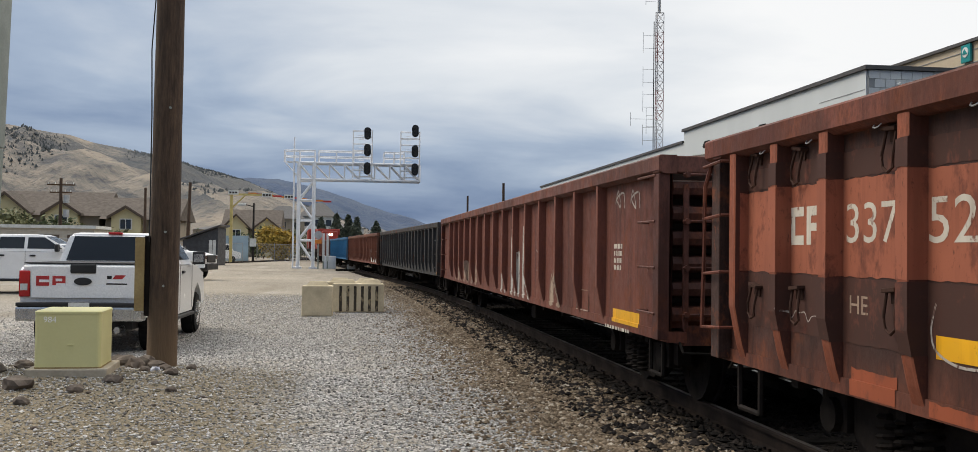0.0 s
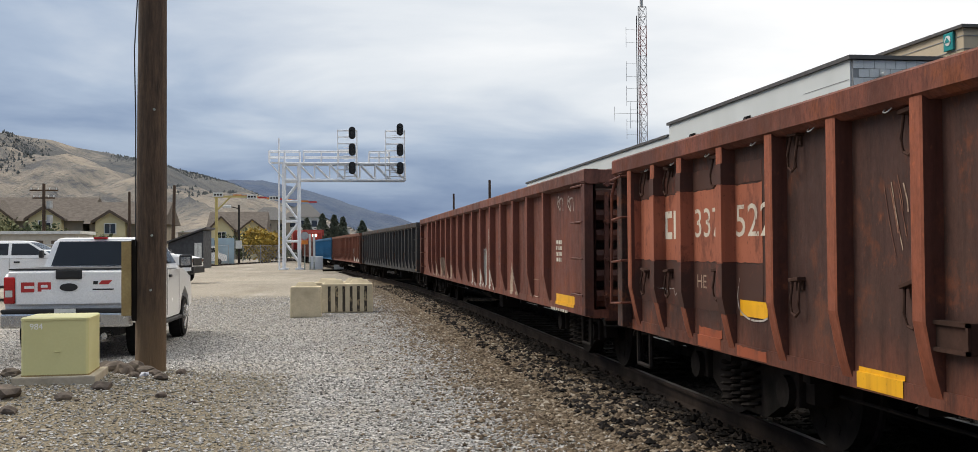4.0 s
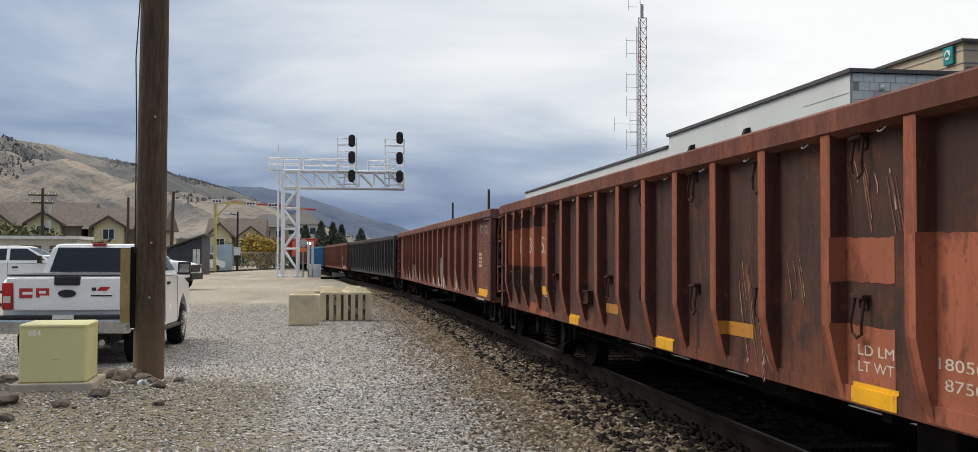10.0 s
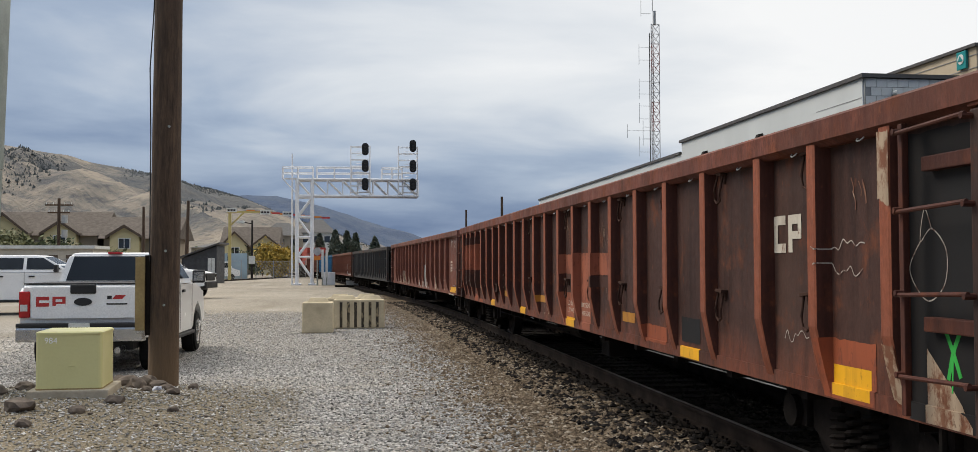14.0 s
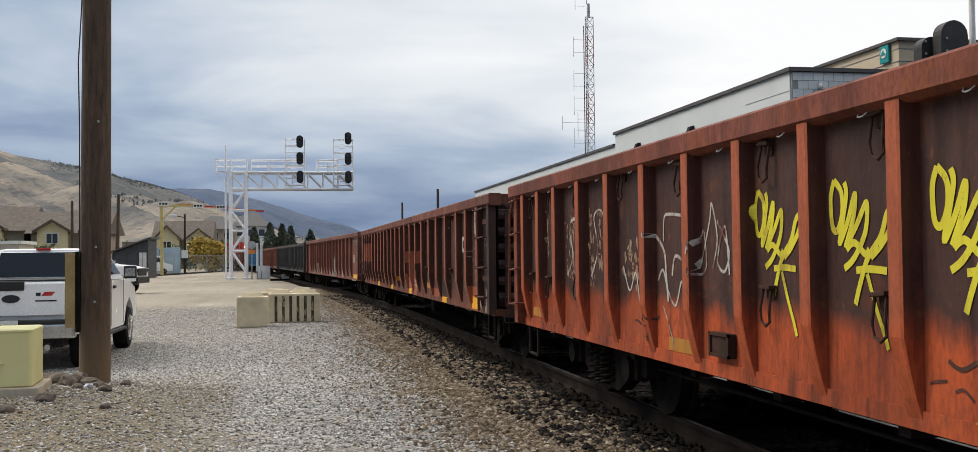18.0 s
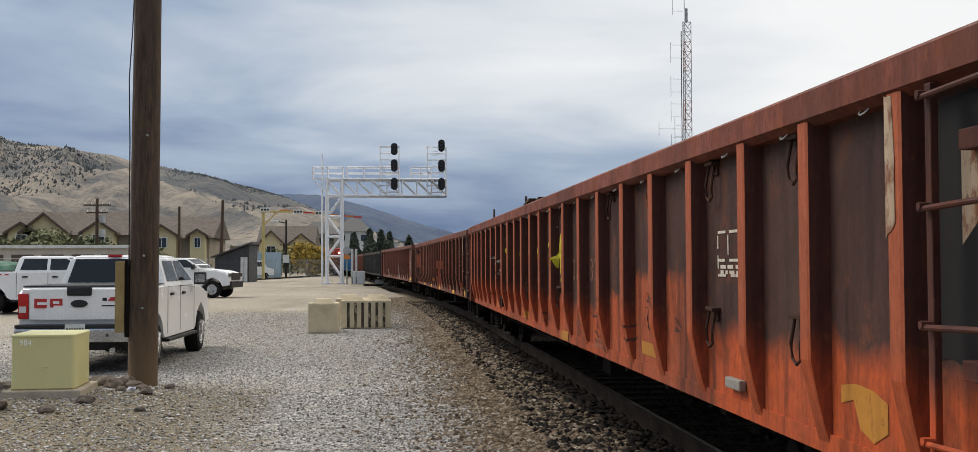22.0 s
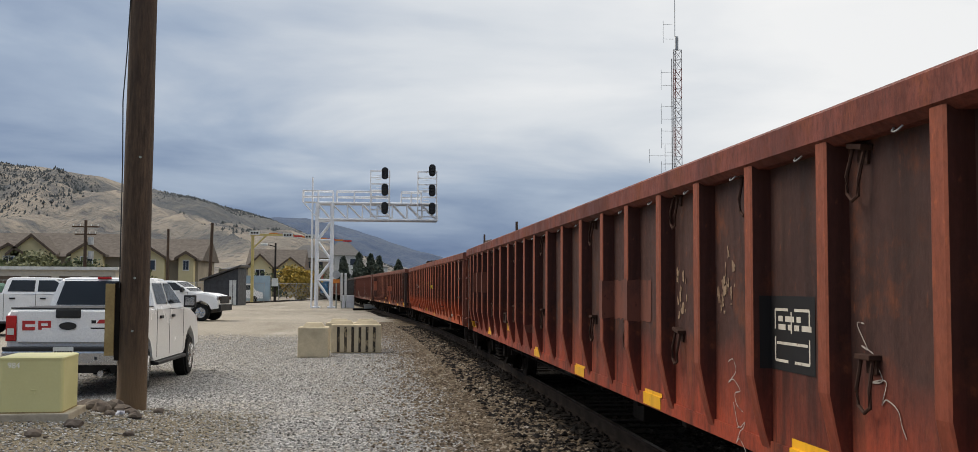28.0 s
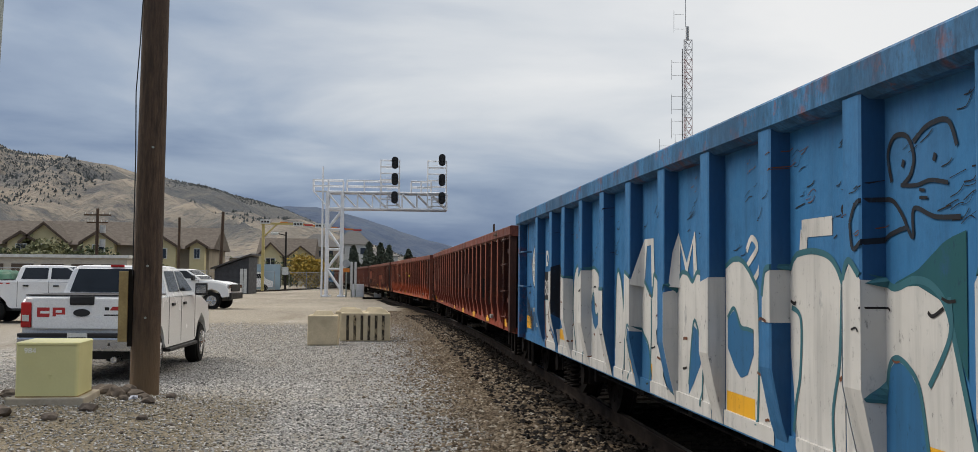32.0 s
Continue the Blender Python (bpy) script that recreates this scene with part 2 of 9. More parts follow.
def rod(bm, a, b, r, r2=None, n=8, caps=True):
    a, b = Vector(a), Vector(b)
    d = (b - a).normalized()
    u = d.orthogonal().normalized()
    v = d.cross(u)
    rings = []
    for p, rad in ((a, r), (b, r if r2 is None else r2)):
        rings.append([bm.verts.new(p + rad * (math.cos(k * math.tau / n) * u + math.sin(k * math.tau / n) * v)) for k in range(n)])
    for k in range(n):
        bm.faces.new((rings[0][k], rings[0][(k + 1) % n], rings[1][(k + 1) % n], rings[1][k]))
    if caps:
        bm.faces.new(rings[0][::-1])
        bm.faces.new(rings[1])
    return bm


def bent(bm, pts, r, n=6):
    for a, b in zip(pts, pts[1:]):
        rod(bm, a, b, r, n=n)
    return bm


def prism(bm, outline, axis, lo, hi):
    """An outline of 2D points pushed along an axis ('x', 'y' or 'z')."""
    def place(p, w):
        return {"x": (w, p[0], p[1]), "y": (p[0], w, p[1]), "z": (p[0], p[1], w)}[axis]
    r0, r1 = [bm.verts.new(place(p, lo)) for p in outline], [bm.verts.new(place(p, hi)) for p in outline]
    n = len(outline)
    for k in range(n):
        bm.faces.new((r0[k], r0[(k + 1) % n], r1[(k + 1) % n], r1[k]))
    bm.faces.new(r0[::-1])
    bm.faces.new(r1)
    bmesh.ops.recalc_face_normals(bm, faces=bm.faces[:])
    return bm


def disc(bm, c, axis, r, w, n=24):
    c = Vector(c)
    h = Vector({"x": (1, 0, 0), "y": (0, 1, 0), "z": (0, 0, 1)}[axis]) * w / 2
    return rod(bm, c - h, c + h, r, n=n)


def B():
    return bmesh.new()

# ---- the line of the track ----
RAIL_Z, TRACK_X, GAUGE = 0.18, 4.20, 1.505
TURNS = ((-400, 0.0), (24, 0.0), (46, 0.064), (100, 0.072), (150, 0.12), (420, 0.26))   # y, heading to the left


def heading(y):
    for (a, h), (b, k) in zip(TURNS, TURNS[1:]):
        if y <= b:
            return h + (k - h) * (y - a) / (b - a)
    return TURNS[-1][1]


LINE_Y = np.arange(-200.0, 420.1, 0.5)
LINE_X = TRACK_X - np.concatenate([[0], np.cumsum([0.5 * math.tan(heading(y + 0.25)) for y in LINE_Y[:-1]])])
LINE_S = np.concatenate([[0], np.cumsum(np.hypot(np.diff(LINE_X), 0.5))]) - 200.0


def on_line(s):
    """The point of the track s metres along it."""
    return float(np.interp(s, LINE_S, LINE_X)), float(np.interp(s, LINE_S, LINE_Y))


def track_x(y):
    return np.interp(y, LINE_Y, LINE_X)


# ---- ground ----
def ground_z(x, y):
    x, y = np.asarray(x, float), np.asarray(y, float)
    mound = 0.27 * np.exp(-(((x + 3.2) / 2.0) ** 2 + ((y - 11.9) / 2.2) ** 2) ** 1.2)
    d = np.abs(x - track_x(y))
    ditch = -0.004 * np.clip((1.75 - d) / 0.5, 0, 1)
    roll = 0.025 * np.sin(x * 0.9 + 1.3 * np.sin(y * 0.31)) * np.sin(y * 0.37) * np.clip(1 - (np.abs(y) + np.abs(x)) / 120, 0, 1)
    dip = -0.12 * np.exp(-(((x + 4.2) / 3.4) ** 2 + ((y - 19.5) / 3.6) ** 2) ** 1.5)
    lumps = 0.018 * np.sin(y * 2.1 + 3 * np.sin(y * 0.53)) * np.sin(y * 0.83 + 1.0) + 0.012 * np.sin(x * 5.1 + y * 3.3)
    shoulder = (0.052 + lumps) * np.exp(-((d - 1.38) / 0.50) ** 4) * np.clip((60 - np.abs(y)) / 20, 0, 1)
    return mound + ditch + roll + dip + shoulder


def ground_mat():
    m, N, L, b = nodes_of("gravel_ground", 0.95)
    b.inputs["Specular IOR Level"].default_value = 0.12
    co = N.new("ShaderNodeTexCoord").outputs["Object"]
    sep = N.new("ShaderNodeSeparateXYZ")
    L.new(co, sep.inputs[0])
    v1 = N.new("ShaderNodeTexVoronoi"); v1.inputs["Scale"].default_value = 40
    L.new(co, v1.inputs["Vector"])
    v2 = N.new("ShaderNodeTexVoronoi"); v2.inputs["Scale"].default_value = 22
    L.new(co, v2.inputs["Vector"])
    grit, big, mid = noise_node(N, L, 60, 4, vec=co), noise_node(N, L, 0.12, 5, vec=co), noise_node(N, L, 0.9, 5, vec=co)
    sepc = N.new("ShaderNodeSeparateColor"); L.new(v1.outputs["Color"], sepc.inputs[0])
    stone = ramp_node(N, L, sepc.outputs[0], [(0.0, (0.07, 0.066, 0.06)), (0.3, (0.20, 0.192, 0.178)), (0.7, (0.36, 0.345, 0.32)), (1.0, (0.62, 0.60, 0.57))])
    dirt = ramp_node(N, L, grit, [(0.3, (0.20, 0.176, 0.142)), (0.55, (0.32, 0.282, 0.222)), (0.75, (0.43, 0.385, 0.31))])
    sepd = N.new("ShaderNodeSeparateColor"); L.new(v2.outputs["Color"], sepd.inputs[0])
    brown = ramp_node(N, L, sepd.outputs[0], [(0.0, (0.060, 0.043, 0.028)), (0.5, (0.150, 0.112, 0.074)), (1.0, (0.29, 0.228, 0.158))])
    # packed, dusty lanes farther off and in patches
    packed = range_node(N, L, mid, 0.48, 0.66, 0.0, 0.55)
    far = range_node(N, L, sep.outputs["Y"], 17, 34, 0.0, 0.85)
    mxm = N.new("ShaderNodeMath"); mxm.operation = "MAXIMUM"
    L.new(packed, mxm.inputs[0]); L.new(far, mxm.inputs[1])
    col = mix_node(N, L, mxm.outputs[0], stone, dirt)
    lane = noise_node(N, L, 0.55, 6, 0.6, vec=co, stretch=(1.0, 0.16, 1.0))
    col = mix_node(N, L, range_node(N, L, lane, 0.50, 0.66, 0.0, 0.55), col, (0.20, 0.17, 0.128))
    pale = noise_node(N, L, 0.8, 5, 0.6, vec=co, stretch=(0.8, 0.12, 1.0))
    col = mix_node(N, L, range_node(N, L, pale, 0.56, 0.70, 0.0, 0.35), col, (0.46, 0.44, 0.40))
    # soil on the bank by the pole
    ax = N.new("ShaderNodeMath"); ax.operation = "MULTIPLY_ADD"; ax.inputs[1].default_value = 2.2; L.new(mid, ax.inputs[0]); L.new(sep.outputs["X"], ax.inputs[2])
    soil = range_node(N, L, ax.outputs[0], 0.8, 0.1)
    ylim = range_node(N, L, sep.outputs["Y"], 15.0, 12.8)
    both = N.new("ShaderNodeMath"); both.operation = "MULTIPLY"; L.new(soil, both.inputs[0]); L.new(ylim, both.inputs[1])
    earth = ramp_node(N, L, grit, [(0.3, (0.12, 0.098, 0.066)), (0.55, (0.235, 0.198, 0.140)), (0.75, (0.36, 0.312, 0.232))])
    col = mix_node(N, L, both.outputs[0], col, earth)
    # oily brown ballast beside the track (straight part)
    bx = N.new("ShaderNodeMath"); bx.operation = "MULTIPLY_ADD"; bx.inputs[1].default_value = 1.4; L.new(mid, bx.inputs[0]); L.new(sep.outputs["X"], bx.inputs[2])
    bal = range_node(N, L, bx.outputs[0], 2.25, 2.65)
    col = mix_node(N, L, bal, col, brown)
    # near-black strip along the track: the train's shade painted on the ground
    train_shade = range_node(N, L, bx.outputs[0], 3.3, 3.9)
    col = mix_node(N, L, train_shade, col, ramp_node(N, L, sepd.outputs[0], [(0.0, (0.006, 0.005, 0.0045)), (1.0, (0.022, 0.018, 0.015))]))
    tone = ramp_node(N, L, big, [(0.3, (0.82, 0.82, 0.82)), (0.7, (1.1, 1.1, 1.1))])
    col = mix_node(N, L, 1.0, col, tone, "MULTIPLY")
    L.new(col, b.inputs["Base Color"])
    bump_node(N, L, b, v1.outputs["Distance"], 0.7, 0.02)
    return m


def build_ground():
    def axis(lo, hi, step, far):
        near = list(np.arange(lo, hi + 1e-6, step))
        out, d = [], step
        v = hi
        while v < far:
            d *= 1.35
            v += d
            out.append(v)
        back, d, v = [], step, lo
        while v > -far:
            d *= 1.35
            v -= d
            back.append(v)
        return np.array(back[::-1] + near + out)
    xs, ys = axis(-14, 12, 0.25, 4500), axis(-2, 46, 0.3, 4500)
    X, Y = np.meshgrid(xs, ys)
    Z = ground_z(X, Y)
    nx, ny = len(xs), len(ys)
    verts = np.stack([X.ravel(), Y.ravel(), Z.ravel()], 1)
    i = np.arange(nx * ny).reshape(ny, nx)
    faces = np.stack([i[:-1, :-1].ravel(), i[:-1, 1:].ravel(), i[1:, 1:].ravel(), i[1:, :-1].ravel()], 1)
    me = bpy.data.meshes.new("ground")
    me.from_pydata(verts.tolist(), [], faces.tolist())
    me.shade_smooth()
    me.materials.append(ground_mat())
    return tagged(new("ground", me), "grey crushed gravel yard with dusty packed lanes", "ground", kind="structure")


build_ground()


def stones(name, label, n, spot, size, mat, seed, sink=0.3):
    """Loose broken stones, one object of many small lumps."""
    rng = np.random.default_rng(seed)
    ico = np.array([(0, 0, 1), (0.9, 0, 0.2), (0.28, 0.85, 0.15), (-0.72, 0.53, 0.2), (-0.72, -0.53, 0.1), (0.28, -0.85, 0.2), (0, 0, -0.8)])
    tri = np.array([(0, 1, 2), (0, 2, 3), (0, 3, 4), (0, 4, 5), (0, 5, 1), (6, 2, 1), (6, 3, 2), (6, 4, 3), (6, 5, 4), (6, 1, 5)])
    xy = spot(rng, n)
    n = len(xy)
    sz = size[0] * (size[1] / size[0]) ** (rng.random(n) ** 2.2)
    v = ico[None] * rng.uniform(0.65, 1.25, (n, 7, 1)) * np.stack([rng.uniform(0.7, 1.4, n), rng.uniform(0.7, 1.2, n), rng.uniform(0.45, 0.8, n)], 1)[:, None]
    a = rng.uniform(0, math.tau, n)
    c, s = np.cos(a)[:, None], np.sin(a)[:, None]
    v = np.stack([c * v[..., 0] - s * v[..., 1], s * v[..., 0] + c * v[..., 1], v[..., 2]], -1) * sz[:, None, None]
    v += np.stack([xy[:, 0], xy[:, 1], ground_z(xy[:, 0], xy[:, 1]) + sz * (0.5 - sink)], 1)[:, None]
    f = tri[None] + 7 * np.arange(n)[:, None, None]
    me = bpy.data.meshes.new(name)
    me.from_pydata(v.reshape(-1, 3).tolist(), [], f.reshape(-1, 3).tolist())
    me.materials.append(mat)
    return tagged(new(name, me), label, "gravel", kind="stuff")


def stone_mat(name, stops, rough=0.9):
    m, N, L, b = nodes_of(name, rough)
    b.inputs["Specular IOR Level"].default_value = 0.15
    g = N.new("ShaderNodeNewGeometry")
    col = ramp_node(N, L, g.outputs["Random Per Island"], stops)
    col = mix_node(N, L, range_node(N, L, noise_node(N, L, 35, 3), 0.3, 0.7, 0.0, 0.3), col, tuple(v * 0.6 for v in stops[1][1]))
    L.new(col, b.inputs["Base Color"])
    return m


# ---- track ----
def build_track():
    track = thing("railway_track", "steel rails on dark timber ties sunk in ballast", "railway track", kind="structure")
    prof = [(-0.07, 0.0), (0.07, 0.0), (0.07, 0.015), (0.01, 0.035), (0.01, 0.125), (0.036, 0.135), (0.036, 0.165), (0.028, 0.17), (-0.028, 0.17), (-0.036, 0.165), (-0.036, 0.135), (-0.01, 0.125), (-0.01, 0.035), (-0.07, 0.015)]
    ss = list(np.arange(-30, 60, 2.0)) + list(np.arange(60, 300, 5.0))
    for side in (-1, 1):
        bm, top = B(), B()
        rings = []
        for s in ss:
            x, y = on_line(s)
            h = heading(y)
            nx, ny = math.cos(h), math.sin(h)
            off = side * GAUGE / 2
            rings.append([bm.verts.new((x + (off + p) * nx, y + (off + p) * ny, RAIL_Z - 0.17 + q)) for p, q in prof])
        for a, b in zip(rings, rings[1:]):
            for k in range(len(prof)):
                bm.faces.new((a[k], a[(k + 1) % len(prof)], b[(k + 1) % len(prof)], b[k]))
        bmesh.ops.recalc_face_normals(bm, faces=bm.faces[:])
        part("rail", bm, M["rail"], track)
        strips = []
        for s in ss:
            x, y = on_line(s)
            h = heading(y)
            strips.append([top.verts.new((x + (side * GAUGE / 2 + p) * math.cos(h), y + (side * GAUGE / 2 + p) * math.sin(h), RAIL_Z + 0.002)) for p in (-0.024, 0.024)])
        for a, b in zip(strips, strips[1:]):
            top.faces.new((a[0], a[1], b[1], b[0]))
        part("running_surface", top, M["rail_top"], track, "polished running surface of the rail")
    bm = B()
    box(bm, -1.3, 1.3, -0.115, 0.115, -0.19, RAIL_Z - 0.165, 0.012)
    tie0 = None
    pbm = B()
    box(pbm, -0.1, 0.1, -0.09, 0.09, RAIL_Z - 0.166, RAIL_Z - 0.148)
    for dx in (-0.085, 0.085):
        for dy in (-0.05, 0.05):
            box(pbm, dx - 0.012, dx + 0.012, dy - 0.012, dy + 0.012, RAIL_Z - 0.15, RAIL_Z - 0.125)
    plate0 = None
    rng = random.Random(3)
    for k in range(150):
        x, y = on_line(-6 + k * 0.54)
        at = pose(x + rng.uniform(-0.06, 0.06), y + rng.uniform(-0.03, 0.03), rng.uniform(-0.012, 0.004), 0, 0, math.degrees(heading(y)) + rng.uniform(-1.5, 1.5))
        if tie0 is None:
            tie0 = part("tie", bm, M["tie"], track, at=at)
        else:
            share("tie", tie0, track, at)
        for sd in (-1, 1):
            pat = pose(x + sd * GAUGE / 2, y, 0, 0, 0, math.degrees(heading(y)))
            if plate0 is None:
                plate0 = part("tie_plate", pbm, M["rail"], track, at=pat)
            elif k < 60:
                share("tie_plate", plate0, track, pat)
    return track


build_track()

# ---- the train ----
CAR_L, HALF_W, PITCH, DEEP = 20.3, 1.55, 21.62, 0.11


def rust_paint(name, top, low, band=None, streak=0.5, split=0.95, edge=0.12, rust=(0.20, 0.062, 0.026), wear=1.0):
    """Old car paint: a darker upper part, a brighter lower part, rust blooms, runs and chips. band: (y0, y1, z0, z1, colour) patches."""
    m, N, L, b = nodes_of(name, 0.75)
    b.inputs["Specular IOR Level"].default_value = 0.22
    co = N.new("ShaderNodeTexCoord").outputs["Object"]
    sep = N.new("ShaderNodeSeparateXYZ")
    L.new(co, sep.inputs[0])
    wob = noise_node(N, L, 2.2, 6, vec=co, stretch=(1, 1, 0.35))
    z = N.new("ShaderNodeMath"); z.operation = "MULTIPLY_ADD"; z.inputs[1].default_value = 0.5
    L.new(wob, z.inputs[0]); L.new(sep.outputs["Z"], z.inputs[2])
    col = mix_node(N, L, range_node(N, L, z.outputs[0], split + 0.25 - edge, split + 0.25 + edge), low, top)
    for y0, y1, z0, z1, c in band or ():
        inside = None
        jag = noise_node(N, L, 9, 4, vec=co)
        for ax, lo, hi in (("Y", y0, y1), ("Z", z0, z1)):
            sh = N.new("ShaderNodeMath"); sh.operation = "MULTIPLY_ADD"; sh.inputs[1].default_value = 0.22
            L.new(jag, sh.inputs[0]); L.new(sep.outputs[ax], sh.inputs[2])
            for v0, v1 in ((lo, lo + 0.04), (hi + 0.15, hi + 0.07)):
                r = range_node(N, L, sh.outputs[0], v0, v1)
                if inside is None:
                    inside = r
                else:
                    mul = N.new("ShaderNodeMath"); mul.operation = "MULTIPLY"
                    L.new(inside, mul.inputs[0]); L.new(r, mul.inputs[1]); inside = mul.outputs[0]
        col = mix_node(N, L, inside, col, c)
    run = noise_node(N, L, 7, 6, 0.65, vec=co, stretch=(1, 1, 0.09))
    col = mix_node(N, L, range_node(N, L, run, 0.47, 0.66, 0.0, min(1, streak * 1.4)), col, tuple(v * 0.3 for v in top))
    spots = noise_node(N, L, 3.1, 8, 0.7, vec=co)
    col = mix_node(N, L, range_node(N, L, spots, 0.54, 0.66, 0.0, 0.8 * wear), col, rust)
    chips = noise_node(N, L, 16, 6, 0.7, vec=co, stretch=(1, 1, 0.55))
    col = mix_node(N, L, range_node(N, L, chips, 0.60, 0.68, 0.0, 0.6 * wear), col, tuple(min(1, v * 1.25) for v in rust))
    fine = noise_node(N, L, 38, 5, 0.75, vec=co, stretch=(1, 1, 0.4))
    col = mix_node(N, L, range_node(N, L, fine, 0.44, 0.66, 0.0, 0.65 * wear), col, tuple(v * 0.3 for v in top))
    soot = noise_node(N, L, 0.9, 7, 0.65, vec=co, stretch=(1, 1, 0.5))
    col = mix_node(N, L, range_node(N, L, soot, 0.47, 0.58, 0.0, 0.7 * wear), col, tuple(v * 0.4 for v in top))
    dust = noise_node(N, L, 1.1, 5, vec=co)
    col = mix_node(N, L, range_node(N, L, dust, 0.5, 0.8, 0.0, 0.15), col, (0.12, 0.08, 0.058))
    L.new(col, b.inputs["Base Color"])
    L.new(range_node(N, L, spots, 0.4, 0.7, 0.55, 0.9), b.inputs["Roughness"])
    both = N.new("ShaderNodeMath"); both.operation = "MULTIPLY_ADD"; both.inputs[1].default_value = 5.0
    L.new(noise_node(N, L, 1.4, 2, vec=co), both.inputs[0]); L.new(chips, both.inputs[2])
    bump_node(N, L, b, both.outputs[0], 0.3, 0.008)
    return m


FACE = {}
AXLES = []


def wheelset(parent, y, mat):
    bm = B()
    for sx in (-1, 1):
        x = sx * GAUGE / 2
        disc(bm, (x, 0, 0), "x", 0.42, 0.12, 28)
        disc(bm, (x - sx * 0.075, 0, 0), "x", 0.455, 0.03, 28)
        disc(bm, (x + sx * 0.07, 0, 0), "x", 0.13, 0.1, 12)
        for k in range(8):
            a = k * math.tau / 8
            box(bm, x + sx * 0.055, x + sx * 0.066, 0.27 * math.cos(a) - 0.03, 0.27 * math.cos(a) + 0.03, 0.27 * math.sin(a) - 0.03, 0.27 * math.sin(a) + 0.03)
    rod(bm, (-0.98, 0, 0), (0.98, 0, 0), 0.08, n=10)
    return part("wheelset", bm, mat, parent, at=pose(0, y, 0.42))


def tube_along(bm, pts, r, n=4):
    """One unbroken thin tube through the points."""
    rings = []
    for k, p in enumerate(pts):
        d = (Vector(pts[min(k + 1, len(pts) - 1)]) - Vector(pts[max(k - 1, 0)])).normalized()
        u = d.cross(Vector((0, 0, 1))).normalized()
        v = d.cross(u)
        rings.append([bm.verts.new(Vector(p) + r * (math.cos(j * math.tau / n) * u + math.sin(j * math.tau / n) * v)) for j in range(n)])
    for a, b in zip(rings, rings[1:]):
        for j in range(n):
            bm.faces.new((a[j], a[(j + 1) % n], b[(j + 1) % n], b[j]))


def bogie(car, y):
    """One truck: two side frames with springs, a bolster and two wheelsets."""
    t = new("truck")
    t.parent, t.location = car, (0, y, 0)
    for sx in (-1, 1):
        bm = B()
        o = [(-1.15, 0.36), (-1.15, 0.56), (-0.75, 0.66), (-0.3, 0.74), (0.3, 0.74), (0.75, 0.66), (1.15, 0.56), (1.15, 0.36), (0.8, 0.36), (0.38, 0.16), (-0.38, 0.16), (-0.8, 0.36)]
        prism(bm, o, "x", sx * 0.95, sx * 1.08)
        box(bm, sx * 1.0, sx * 1.13, -1.02, -0.72, 0.32, 0.56, 0.02)
        box(bm, sx * 1.0, sx * 1.13, 0.72, 1.02, 0.32, 0.56, 0.02)
        part("side_frame", bm, M["truck"], t)
        for dy in (-0.2, 0.0, 0.2):
            bm = B()
            turns = [(sx * 1.12 + 0.075 * math.cos(a), dy + 0.075 * math.sin(a), 0.2 + 0.34 * a / (math.tau * 6)) for a in np.linspace(0, math.tau * 6, 48)]
            tube_along(bm, turns, 0.016)
            part("spring", bm, M["truck"], t)
        for dy in (-0.87, 0.87):
            bm = B()
            disc(bm, (sx * 1.13, dy, 0.42), "x", 0.11, 0.1, 14)
            part("bearing_cap", bm, M["truck"], t)
    for dy in (-0.87, 0.87):
        AXLES.append((wheelset(t, dy, M["truck"]), dy))
    bm = B()
    box(bm, -1.15, 1.15, -0.2, 0.2, 0.5, 0.72, 0.02)
    part("bolster", bm, M["truck"], t)
    return t


FLARE = 0.010


def post_depth(z, zb):
    return 0.012 + (DEEP - 0.022) * min(1.0, max(0.0, (z - zb) / 0.36)) ** 0.8


